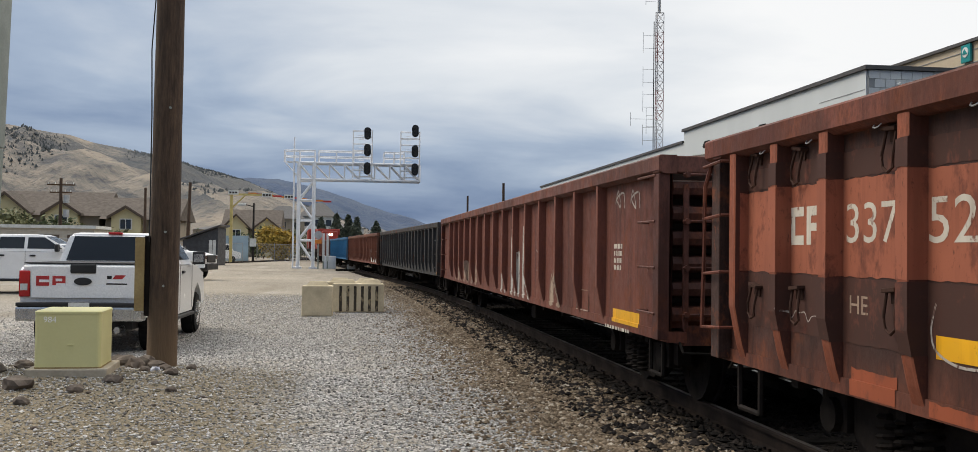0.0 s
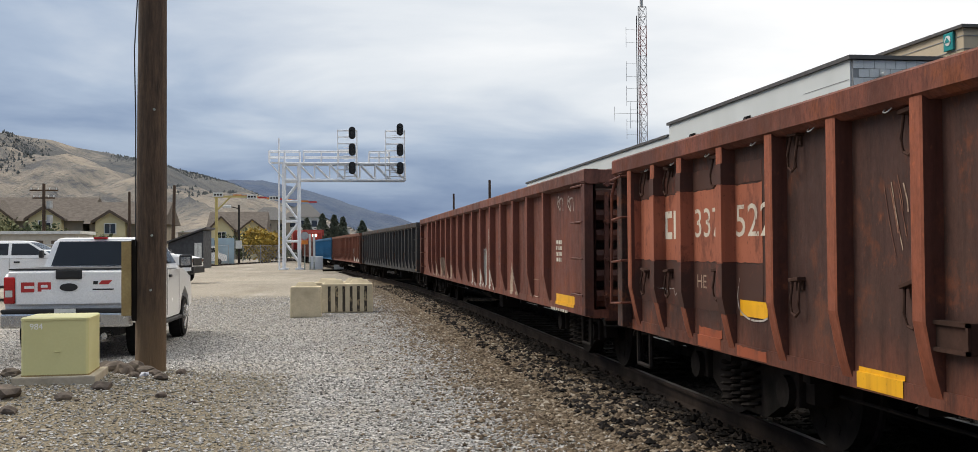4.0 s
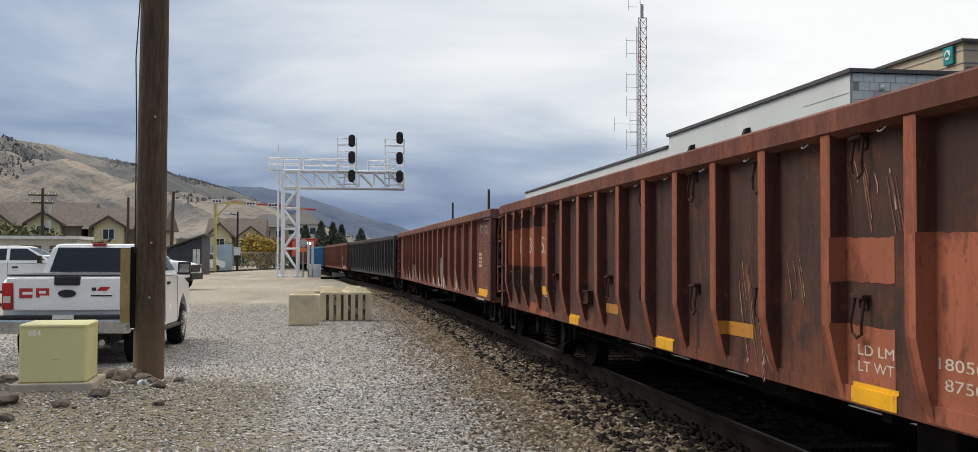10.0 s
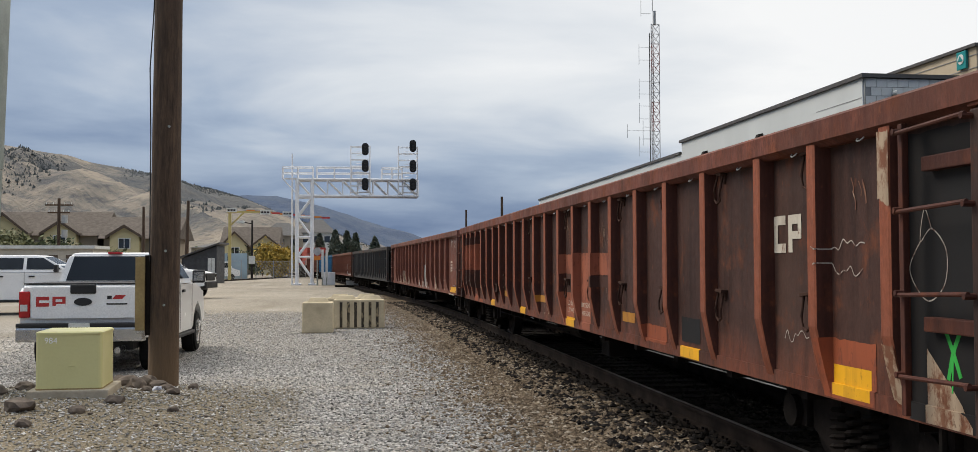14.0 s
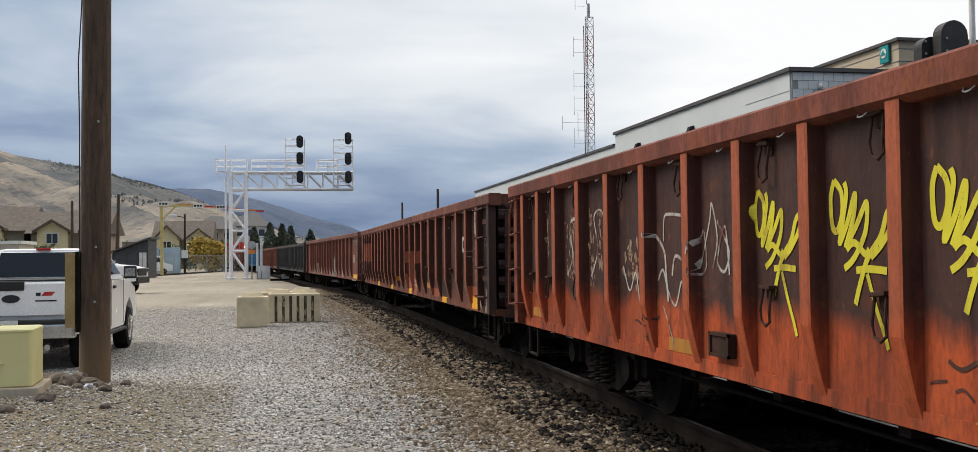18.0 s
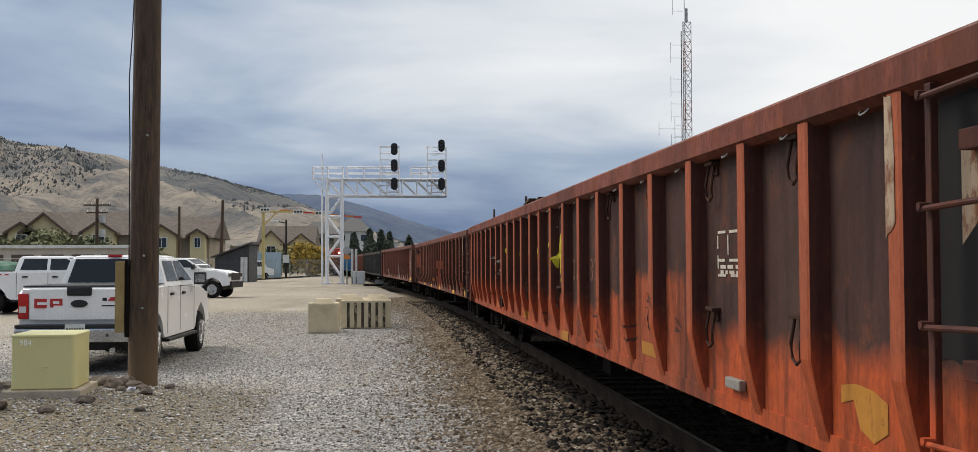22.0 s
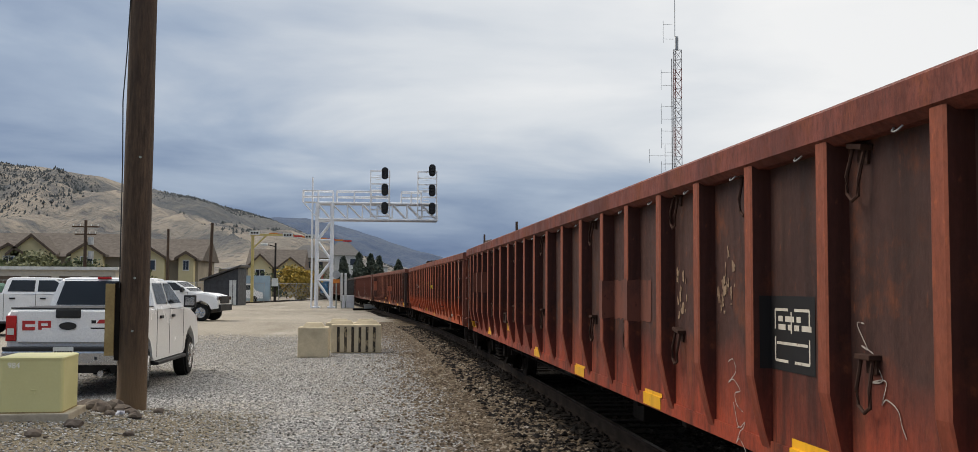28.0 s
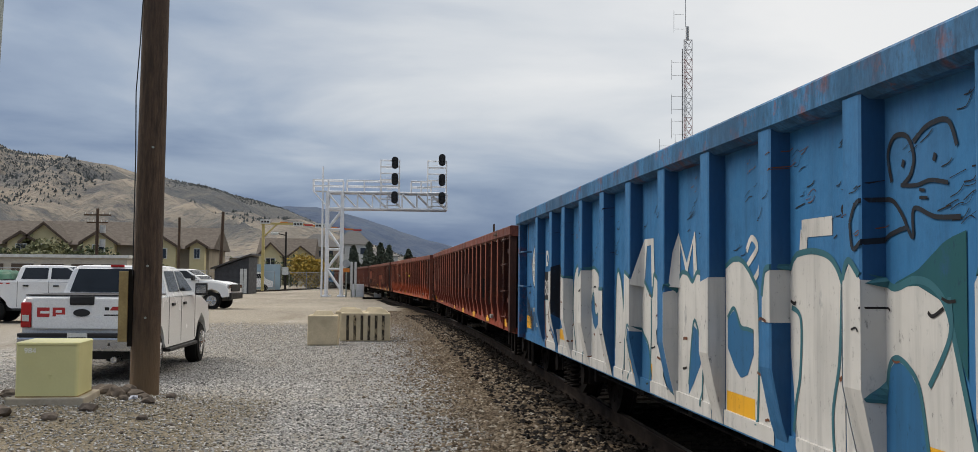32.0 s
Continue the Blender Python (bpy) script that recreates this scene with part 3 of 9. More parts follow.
def gondola(name, label, mats, ribs=20, bay=1.15, posts=None, loops=True, top=2.22, sill=0.67, end_ribs=6, ladder_out=False, s0=0.0, over=(0.0, 0.0), rear=None, half=0.036, irons=(0.89, 1.29, 1.69, 2.09)):
    """An open-topped freight car, origin on the rail top under its middle. mats: side, rib, chord, end."""
    car = thing(name, label, "freight car", group="cars of the freight train")
    h, w = CAR_L / 2, HALF_W
    back = rear or h
    posts = posts or [h - bay - k * (2 * h - 2 * bay) / (ribs - 1) for k in range(ribs)]
    FACE[car.name] = (sill + 0.03, posts, top, half)
    sheet = w - DEEP
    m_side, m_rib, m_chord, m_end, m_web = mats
    for sx in (-1, 1):
        bm = B()
        n = 60
        ys = [-back + 0.02 + (h + back - 0.04) * k / n for k in range(n + 1)]
        grid = []
        for y in ys:
            row = []
            for j, z in enumerate((sill, sill + 0.3, sill + 0.7, top - 0.5, top - 0.1)):
                dent = 0.0010 * math.sin(y * 3.1 + j * 1.7 + s0) * math.sin(y * 1.3 + j) if 0 < j < 4 else 0
                row.append(bm.verts.new((sx * (sheet + dent), y, z)))
            grid.append(row)
        inner = [[bm.verts.new((sx * (sheet - 0.03), v.co.y, v.co.z)) for v in row] for row in grid]
        for G, flip in ((grid, sx > 0), (inner, sx < 0)):
            for a, b in zip(G, G[1:]):
                for j in range(4):
                    f = (a[j], b[j], b[j + 1], a[j + 1])
                    bm.faces.new(f if flip else f[::-1])
        bmesh.ops.recalc_face_normals(bm, faces=bm.faces[:])
        part("side_sheet", bm, m_side, car, smooth=True)
        bm = B()
        c = 0.16
        o = [(sx * (w + 0.0), top - 0.13), (sx * (w + 0.0), top - 0.015), (sx * (w - 0.015), top), (sx * (w - c), top), (sx * (w - c), top - 0.16), (sx * (w - 0.05), top - 0.16)]
        prism(bm, o, "y", -back - 0.03 - over[1], h + 0.03 + over[0])
        part("top_chord", bm, m_chord, car)
        bm = B()
        o = [(sx * (sheet + 0.012), sill - 0.02), (sx * (sheet + 0.012), sill + 0.07), (sx * (sheet - 0.16), sill + 0.07), (sx * (sheet - 0.16), sill - 0.02)]
        prism(bm, o, "y", -back, h)
        part("side_sill", bm, m_side, car)
        # posts: hat sections that fade into the sill
        zb, zt = sill + 0.03, top - 0.14
        bm = B()
        prof = []
        for z in (zb, zb + 0.09, zb + 0.2, zb + 0.36, zt):
            d = post_depth(z, zb)
            prof.append([bm.verts.new((sx * x, y, z)) for x, y in ((sheet - 0.01, -half - FLARE), (sheet + d * 0.93, -half), (sheet + d, -half + 0.015), (sheet + d, half - 0.015), (sheet + d * 0.93, half), (sheet - 0.01, half + FLARE))])
        for a, b in zip(prof, prof[1:]):
            for j in range(5):
                bm.faces.new((a[j], a[j + 1], b[j + 1], b[j]))
        bm.faces.new(prof[0]); bm.faces.new(prof[-1][::-1])
        bmesh.ops.recalc_face_normals(bm, faces=bm.faces[:])
        first = None
        for y in posts:
            at = pose(0, y, 0)
            if first:
                share("side_post", first, car, at)
                continue
            # webs get a darker paint than the faces, shade put into the colour
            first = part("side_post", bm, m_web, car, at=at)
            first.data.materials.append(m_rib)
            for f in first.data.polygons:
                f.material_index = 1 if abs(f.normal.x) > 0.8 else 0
        # hanging tie-down loops, an upper and a lower one, on two panels out of three
        bm = B()
        tube_along(bm, [(sx * (sheet + 0.03), -0.05, 0.0), (sx * (sheet + 0.05), -0.055, -0.12), (sx * (sheet + 0.045), -0.05, -0.19), (sx * (sheet + 0.045), 0.0, -0.215), (sx * (sheet + 0.045), 0.05, -0.19), (sx * (sheet + 0.05), 0.055, -0.12), (sx * (sheet + 0.03), 0.05, 0.0)], 0.0085, 6)
        box(bm, min(sx * sheet, sx * (sheet + 0.055)), max(sx * sheet, sx * (sheet + 0.055)), -0.065, 0.065, -0.004, 0.018, 0.004)
        box(bm, min(sx * sheet, sx * (sheet + 0.012)), max(sx * sheet, sx * (sheet + 0.012)), -0.045, 0.045, -0.06, -0.003)
        first = None
        if not loops:
            bm.free()
        for k, (ya, yb) in enumerate(zip(posts, posts[1:]) if loops else ()):
            if k % 3 == 0 and k:
                continue
            y = ya - 0.24 if k % 3 < 2 else yb + 0.20
            rr = random.Random(int(s0 * 100) + k)
            for z in (top - 0.18, sill + 0.55):
                if rr.random() < 0.07:
                    continue
                at = pose(0, y + rr.uniform(-0.04, 0.04), z + rr.uniform(-0.02, 0.02), rr.choice((0, 0, 3, -5, 9, -14)), 0, 0)
                first = share("tie_down_loop", first, car, at) if first else part("tie_down_loop", bm, M["truck_rust"], car, at=at)
        # small light-coloured hooks under the top chord
        bm = B()
        tube_along(bm, [(sx * (w - 0.05), -0.035, 0.0), (sx * (w - 0.035), -0.025, -0.018), (sx * (w - 0.03), 0.0, -0.024), (sx * (w - 0.035), 0.025, -0.018), (sx * (w - 0.05), 0.035, 0.0)], 0.0045, 5)
        first = None
        if not loops:
            bm.free()
        for ya, yb in zip(posts, posts[1:]) if loops else ():
            at = pose(0, 0.35 * ya + 0.65 * yb, top - 0.155)
            first = share("rope_hook", first, car, at) if first else part("rope_hook", bm, M["sign_back"], car, at=at)
        # corner plates and grab irons
        for sy in (-1, 1):
            end = h if sy > 0 else back
            bm = B()
            y0 = sy * (end - 0.16)
            box(bm, min(sx * sheet, sx * (w - 0.01)), max(sx * sheet, sx * (w - 0.01)), min(y0, sy * end), max(y0, sy * end), sill, top - 0.16, 0.008)
            part("corner_post", bm, m_end, car)
            rung_z = (0.88, 1.27, 1.67, 2.05)
            if not ladder_out:
                rail = [end - 0.10, end - 0.63]
                for z in irons:
                    bm = B()
                    o = w - 0.01
                    bent(bm, [(sx * sheet, sy * rail[0], z), (sx * o, sy * rail[0], z), (sx * o, sy * rail[1], z), (sx * sheet, sy * rail[1], z)], 0.012)
                    part("grab_iron", bm, m_chord, car)
            elif sy > 0:
                # front: an outer rod that stands clear of the corner
                bm = B()
                tube_along(bm, [(sx * (w + 0.0), h - 0.02, 2.07), (sx * (w + 0.03), h + 0.03, 1.9), (sx * (w + 0.03), h + 0.05, 1.3), (sx * (w + 0.03), h + 0.08, 0.87)], 0.016, 6)
                part("ladder_rail", bm, m_chord, car)
                for z in rung_z:
                    bm = B()
                    bent(bm, [(sx * (w + 0.03), h + 0.06, z), (sx * (w + 0.03), h - 0.30, z + 0.02), (sx * sheet, h - 0.31, z + 0.02)], 0.012)
                    part("grab_iron", bm, m_chord, car)
            else:
                # rear: one stile with rungs bolted to the corner post, over a plated bay
                bm = B(); box(bm, min(sx * (w - 0.025), sx * (w + 0.004)), max(sx * (w - 0.025), sx * (w + 0.004)), -end + 0.695, -end + 0.735, sill + 0.02, top - 0.15, 0.006)
                part("ladder_rail", bm, m_web, car)
                for z in rung_z:
                    bm = B()
                    rod(bm, (sx * (w + 0.03), -end + 0.73, z), (sx * (w + 0.03), -end + 0.13, z + 0.02), 0.011, n=8)
                    for yy in (0.71, 0.14):
                        rod(bm, (sx * (w - 0.02), -end + yy, z + 0.01), (sx * (w + 0.045), -end + yy, z + 0.01), 0.014, n=8)
                    part("grab_iron", bm, m_web, car)
                for z in (1.10, 1.86):
                    bm = B(); box(bm, min(sx * sheet, sx * (w - 0.05)), max(sx * sheet, sx * (w - 0.075)), -end + 0.14, -end + 0.62, z, z + 0.07, 0.006)
                    for yy in (0.2, 0.56):
                        rod(bm, (sx * (w - 0.08), -end + yy, z + 0.035), (sx * (w - 0.062), -end + yy, z + 0.035), 0.014, n=6)
                    part("bracing_strap", bm, m_web, car)
            bm = B()
            bent(bm, [(sx * (sheet - 0.03), sy * (end - 0.25), sill), (sx * (sheet - 0.03), sy * (end - 0.25), sill - 0.33), (sx * (sheet - 0.03), sy * (end - 0.62), sill - 0.33), (sx * (sheet - 0.03), sy * (end - 0.62), sill)], 0.02)
            part("sill_step", bm, M["truck"], car)
    for sy in (-1, 1):
        end = h if sy > 0 else back
        bm = B()
        ye = sy * (end - 0.12)
        box(bm, -sheet, sheet, min(ye - sy * 0.15, ye - sy * 0.19), max(ye - sy * 0.15, ye - sy * 0.19), sill + 0.1, top - 0.1)
        # sheet coloured black to paint the shade in the gaps between corrugations
        part("end_sheet", bm, M["gap_shade"], car)
        bm = B()
        box(bm, -w + 0.01, w - 0.01, min(ye - sy * 0.06, sy * end), max(ye - sy * 0.06, sy * end), top - 0.15, top - 0.004, 0.012)
        part("end_chord", bm, m_chord, car)
        for k in range(end_ribs):
            z = sill + 0.22 + k * (top - sill - 0.5) / (end_ribs - 1)
            bm = B()
            o = [(ye - sy * 0.16, z - 0.085), (ye + sy * 0.08, z - 0.055), (ye + sy * 0.10, z), (ye + sy * 0.08, z + 0.055), (ye - sy * 0.16, z + 0.085)]
            prism(bm, o, "x", -sheet + 0.04, sheet - 0.04)
            part("end_corrugation", bm, m_end, car)
        for x in (-1.30, -0.68):
            xx = x * 1.0
            bm = B()
            box(bm, xx - 0.022, xx + 0.022, min(sy * (end - 0.01), sy * (end + 0.03)), max(sy * (end - 0.01), sy * (end + 0.03)), sill + 0.1, top - 0.25)
            part("ladder_rail", bm, m_end, car)
        for k in range(4):
            bm = B()
            z = sill + 0.22 + k * 0.40
            rod(bm, (-1.34, sy * (end + 0.05), z), (-0.64, sy * (end + 0.05), z), 0.013, n=6)
            for xx in (-1.30, -0.68):
                rod(bm, (xx, sy * (end + 0.02), z), (xx, sy * (end + 0.07), z), 0.026, n=8)
            part("ladder_rung", bm, m_end, car)
        # end sill, coupler, hose and lever
        bm = B()
        box(bm, -1.3, 1.3, min(sy * (end - 0.3), sy * (end - 0.02)), max(sy * (end - 0.3), sy * (end - 0.02)), sill - 0.05, sill + 0.12)
        part("end_sill", bm, m_end, car)
        bm = B()
        y1 = sy * (end + 0.45)
        box(bm, -0.11, 0.11, min(sy * (end - 0.5), y1), max(sy * (end - 0.5), y1), sill - 0.12, sill + 0.06)
        o = [(-0.2, 0.0), (0.2, 0.0), (0.24, sy * 0.16), (0.05, sy * 0.22), (-0.12, sy * 0.1), (-0.22, sy * 0.2)]
        prism(bm, [(a, y1 + b) for a, b in o], "z", sill - 0.18, sill + 0.1)
        part("coupler", bm, M["truck"], car)
        bm = B()
        bent(bm, [(-1.35, sy * (end + 0.02), sill - 0.02), (-1.35, sy * (end + 0.12), sill - 0.1), (-0.6, sy * (end + 0.14), sill - 0.12), (-0.35, sy * (end + 0.3), sill - 0.1)], 0.012)
        part("uncoupling_lever", bm, M["truck"], car)
        bm = B()
        bent(bm, [(-0.3, sy * (end + 0.2), sill - 0.1), (-0.31, sy * (end + 0.35), sill - 0.3), (-0.25, sy * (end + 0.5), sill - 0.42), (-0.16, sy * (end + 0.64), sill - 0.38)], 0.025, 8)
        part("air_hose", bm, M["black"], car)
    bm = B()
    box(bm, -sheet + 0.03, sheet - 0.03, -back + 0.1, h - 0.1, sill + 0.1, sill + 0.16)
    part("floor", bm, m_side, car)
    bm = B()
    box(bm, -0.32, 0.32, -back + 0.2, h - 0.2, sill - 0.2, sill + 0.1)
    for k in range(15):
        y = -back + 1.0 + k * (h + back - 2) / 14
        box(bm, -sheet + 0.1, sheet - 0.1, y - 0.05, y + 0.05, sill - 0.1, sill + 0.1)
    part("underframe", bm, M["truck"], car)
    bm = B()
    box(bm, -0.95, -0.5, -1.2, -0.8, sill - 0.4, sill - 0.02, 0.02)
    part("brake_reservoir", bm, M["truck"], car)
    bm = B()
    bent(bm, [(-1.15, 0.2, sill - 0.18), (-1.15, 6.5, sill - 0.18)], 0.012)
    part("brake_rod", bm, M["truck"], car)
    bm = B()
    rod(bm, (-0.75, 0.6, sill - 0.16), (-0.75, 1.7, sill - 0.16), 0.17, n=14)
    part("brake_cylinder", bm, M["truck"], car)
    for y in (h - 2.0, -back + 2.0):
        bogie(car, y)
    return car


M["sign_back"] = paint("bare_sign_back", (0.42, 0.43, 0.43), (0.34, 0.35, 0.35), 0.5, 0.6, bump=0)
M["gap_shade"] = paint("black_gap_shade", (0.022, 0.021, 0.021), (0.035, 0.026, 0.022), 0.55, scale=5, bump=0.2)
M["truck_rust"] = paint("rusty_dark_fitting", (0.065, 0.034, 0.025), (0.032, 0.019, 0.015), 0.85)
M["truck"] = paint("grimy_truck_steel", (0.020, 0.016, 0.014), (0.009, 0.008, 0.007), 0.85, bump=0.3)
BROWN, BROWN_DK = (0.13, 0.042, 0.026), (0.065, 0.03, 0.024)
ORANGE = (0.30, 0.062, 0.022)


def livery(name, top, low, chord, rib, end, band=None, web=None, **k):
    """Paints of the side sheets, the rubbed faces of the posts, the top chord, the ends and the grimy webs of the
    posts, which are also darkened to paint in their shade.
    """
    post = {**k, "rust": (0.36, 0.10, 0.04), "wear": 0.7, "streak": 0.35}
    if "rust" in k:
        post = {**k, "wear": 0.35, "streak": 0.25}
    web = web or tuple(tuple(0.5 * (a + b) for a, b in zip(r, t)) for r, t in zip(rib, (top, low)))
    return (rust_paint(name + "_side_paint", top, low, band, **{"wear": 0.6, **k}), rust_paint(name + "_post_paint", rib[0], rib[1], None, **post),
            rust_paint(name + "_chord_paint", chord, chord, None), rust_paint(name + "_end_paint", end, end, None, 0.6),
            rust_paint(name + "_web_shade_paint", web[0], web[1], None, **{"wear": 0.45, **k}))


# the cars from the far end of the train to the last one: front end at the start, size, paint
TRAIN = []


def add_car(front, car):
    TRAIN.append((front, car))
    return car


FRONT_B = 7.40


# ---- paint and writing on the car sides ----
RISE = 0.957      # painted heights against the height of the sides


def face_x(car, y, z, lift):
    zb, ys, top, half = FACE[car.name]
    d = 0.0
    k = min(ys, key=lambda v: abs(v - y))
    off = abs(y - k)
    if off < half + FLARE and zb < z < top - 0.14:
        d = post_depth(z, zb) * min(1.0, (half + FLARE - off) / FLARE)
    if z < zb + 0.045:
        d = max(d, 0.0125)
    return -(HALF_W - DEEP + d + 0.0022 + 0.22 * lift)


def cuts(car, y0, y1, step):
    """Stations along the side: even steps and the folds of the posts."""
    _, ys, _, half = FACE[car.name]
    out = set(np.linspace(y0, y1, max(2, int(abs(y1 - y0) / step) + 2)).round(4).tolist())
    for k in ys:
        for o in (-half - FLARE, -half, half, half + FLARE):
            if y0 < k + o < y1:
                out.add(round(k + o, 4))
    return sorted(out)


def patch(car, name, curve, mat, label="", lift=0.004, step=0.05, rough_edge=0.0, seed=0):
    """Paint between two curves: curve holds (y, low z, high z), joined smoothly."""
    curve = sorted(curve)
    ky, lo, hi = (np.array([c[k] for c in curve]) for k in range(3))
    rng = random.Random(seed)
    bm = B()
    cols = []
    zb = FACE[car.name][0]
    for y in cuts(car, ky[0], ky[-1], step):
        a, b = float(np.interp(y, ky, lo)), float(np.interp(y, ky, hi))
        a, b = RISE * a + rng.uniform(-1, 1) * rough_edge, RISE * b + rng.uniform(-1, 1) * rough_edge
        a = max(a, zb - 0.04)
        if lo.min() * RISE < zb + 0.4:
            fr = sorted([min(max((z - a) / max(b - a, 1e-4), 0.0), 1.0) for z in (zb + 0.044, zb + 0.046, zb + 0.1, zb + 0.2, zb + 0.36)] + [0, 1.0])
        else:
            fr = [0, 0.5, 1.0]
        cols.append([bm.verts.new((face_x(car, y, a + (b - a) * f, lift), y, a + (b - a) * f)) for f in fr])
    n = min(len(c) for c in cols)
    if any(len(c) != n for c in cols):
        for c in cols:
            while len(c) > n:
                bm.verts.remove(c.pop(1))
    for a, b in zip(cols, cols[1:]):
        for j in range(n - 1):
            bm.faces.new((a[j], a[j + 1], b[j + 1], b[j]))
    bmesh.ops.recalc_face_normals(bm, faces=bm.faces[:])
    return part(name, bm, mat, car, label)


def rect(car, name, y0, y1, z0, z1, mat, label="", lift=0.004, rough_edge=0.0):
    return patch(car, name, [(y0, z0, z1), (y1, z0, z1)], mat, label, lift, 0.06, rough_edge)


def stroke(bm, car, pts, width, lift=0.010, smooth=9):
    """A spray line along points (y, z) of the side."""
    P = [Vector((a, b * RISE)) for a, b in pts]
    fine = []
    for k in range(len(P) - 1):
        p0, p1, p2, p3 = P[max(0, k - 1)], P[k], P[k + 1], P[min(len(P) - 1, k + 2)]
        for j in range(smooth):
            t = j / smooth
            fine.append(0.5 * (2 * p1 + (p2 - p0) * t + (2 * p0 - 5 * p1 + 4 * p2 - p3) * t * t + (3 * p1 - p0 - 3 * p2 + p3) * t ** 3))
    fine.append(P[-1])
    prev = None
    for k, p in enumerate(fine):
        d = (fine[min(k + 1, len(fine) - 1)] - fine[max(k - 1, 0)])
        if d.length < 1e-6:
            continue
        nrm = Vector((-d.y, d.x)).normalized() * width / 2
        pair = [bm.verts.new((face_x(car, q.x, q.y, lift + 0.002 * k / len(fine)), q.x, q.y)) for q in (p + nrm, p - nrm)]
        if prev:
            bm.faces.new((prev[0], prev[1], pair[1], pair[0]))
        prev = pair
    return bm


def writing(car, name, text, y, z, height, mat, width=None, label="", lift=0.009):
    """Letters on the side; y is the left end of the text, z its foot."""
    cu = bpy.data.curves.new(name, "FONT")
    cu.body, cu.size, cu.resolution_u = text, height * 1.38, 3
    ob = bpy.data.objects.new(name, cu)
    scene.collection.objects.link(ob)
    bpy.context.view_layer.update()
    me = bpy.data.meshes.new_from_object(ob)
    bpy.data.objects.remove(ob)
    xs = [v.co.x for v in me.vertices]
    k = width / (max(xs) - min(xs)) if width else 1.0
    bm = B()
    bm.from_mesh(me)
    half = FACE[car.name][3]
    for f in FACE[car.name][1]:
        for o in (-half - FLARE, -half, half, half + FLARE):
            x = (y - f - o) / k + min(xs)
            if min(xs) < x < max(xs):
                bmesh.ops.bisect_plane(bm, geom=bm.verts[:] + bm.edges[:] + bm.faces[:], plane_co=(x, 0, 0), plane_no=(1, 0, 0))
    for v in bm.verts:
        yy, zz = y - (v.co.x - min(xs)) * k, (z + v.co.y) * RISE
        v.co = (face_x(car, yy, zz, lift), yy, zz)
    return part(name, bm, mat, car, label)


def bars(car, name, y, z, w, h, rows, mat, lift=0.006, seed=1):
    """Small lettering too fine to read: plain bars."""
    rng = random.Random(seed)
    for r in range(rows):
        bm = B()
        yy = y
        while yy > y - w:
            L = rng.uniform(0.04, 0.11)
            zz = z - r * h * 1.5
            vs = [bm.verts.new((face_x(car, a, b, lift), a, b)) for a, b in ((yy, zz * RISE), (yy - L, zz * RISE), (yy - L, (zz + h) * RISE), (yy, (zz + h) * RISE))]
            bm.faces.new(vs)
            yy -= L + 0.03
        part(name, bm, mat, car)


def worn(name, c, under, lo=0.55, hi=0.63, rough=0.65, scale=6.0):
    """Paint through which the surface below shows in chips."""
    m, N, L, b = nodes_of(name, rough)
    b.inputs["Specular IOR Level"].default_value = 0.25
    co = N.new("ShaderNodeTexCoord").outputs["Object"]
    f, g = noise_node(N, L, scale, 8, 0.7, vec=co, stretch=(1, 1, 0.6)), noise_node(N, L, 1.7, 5, vec=co)
    tone = ramp_node(N, L, g, [(0.3, tuple(v * 0.8 for v in c)), (0.7, c)])
    col = mix_node(N, L, range_node(N, L, f, lo, hi), tone, under)
    run = noise_node(N, L, 9, 5, 0.6, vec=co, stretch=(1, 1, 0.08))
    col = mix_node(N, L, range_node(N, L, run, 0.50, 0.72, 0, 0.45), col, tuple(v * 0.5 for v in under))
    speck = noise_node(N, L, 30, 6, 0.75, vec=co, stretch=(1, 1, 0.5))
    col = mix_node(N, L, range_node(N, L, speck, 0.60, 0.66, 0, 0.7), col, tuple(v * 0.45 for v in under))
    grime = noise_node(N, L, 2.6, 7, 0.65, vec=co)
    col = mix_node(N, L, range_node(N, L, grime, 0.45, 0.7, 0, 0.4), col, tuple(0.5 * a + 0.35 * b2 for a, b2 in zip(c, under)))
    L.new(col, b.inputs["Base Color"])
    return m


M["letter_white"] = worn("worn_white_lettering", (0.56, 0.52, 0.44), (0.17, 0.07, 0.045), 0.58, 0.62, scale=9)
M["letter_faint"] = worn("faded_lettering", (0.36, 0.27, 0.20), (0.11, 0.045, 0.03), 0.50, 0.58, scale=12)
M["letter_ghost"] = worn("ghostly_white_paint", (0.46, 0.44, 0.40), (0.13, 0.055, 0.04), 0.50, 0.58, scale=5)
M["letter_vague"] = worn("nearly_gone_lettering", (0.24, 0.12, 0.075), (0.09, 0.036, 0.026), 0.45, 0.55, scale=9)
M["patch_band"] = worn("old_repainted_band", (0.15, 0.052, 0.034), (0.09, 0.036, 0.026), 0.50, 0.62)
M["chalk"] = worn("chalk_line", (0.42, 0.38, 0.34), (0.1, 0.05, 0.04), 0.52, 0.6, scale=20)
M["patch_light"] = worn("faded_orange_patch", (0.31, 0.10, 0.055), (0.15, 0.047, 0.028), 0.54, 0.62)
M["patch_low"] = worn("red_orange_patch", (0.29, 0.075, 0.032), (0.15, 0.047, 0.028), 0.52, 0.62)
M["patch_dark"] = worn("dark_brown_patch", (0.058, 0.026, 0.019), (0.12, 0.04, 0.026), 0.54, 0.64)
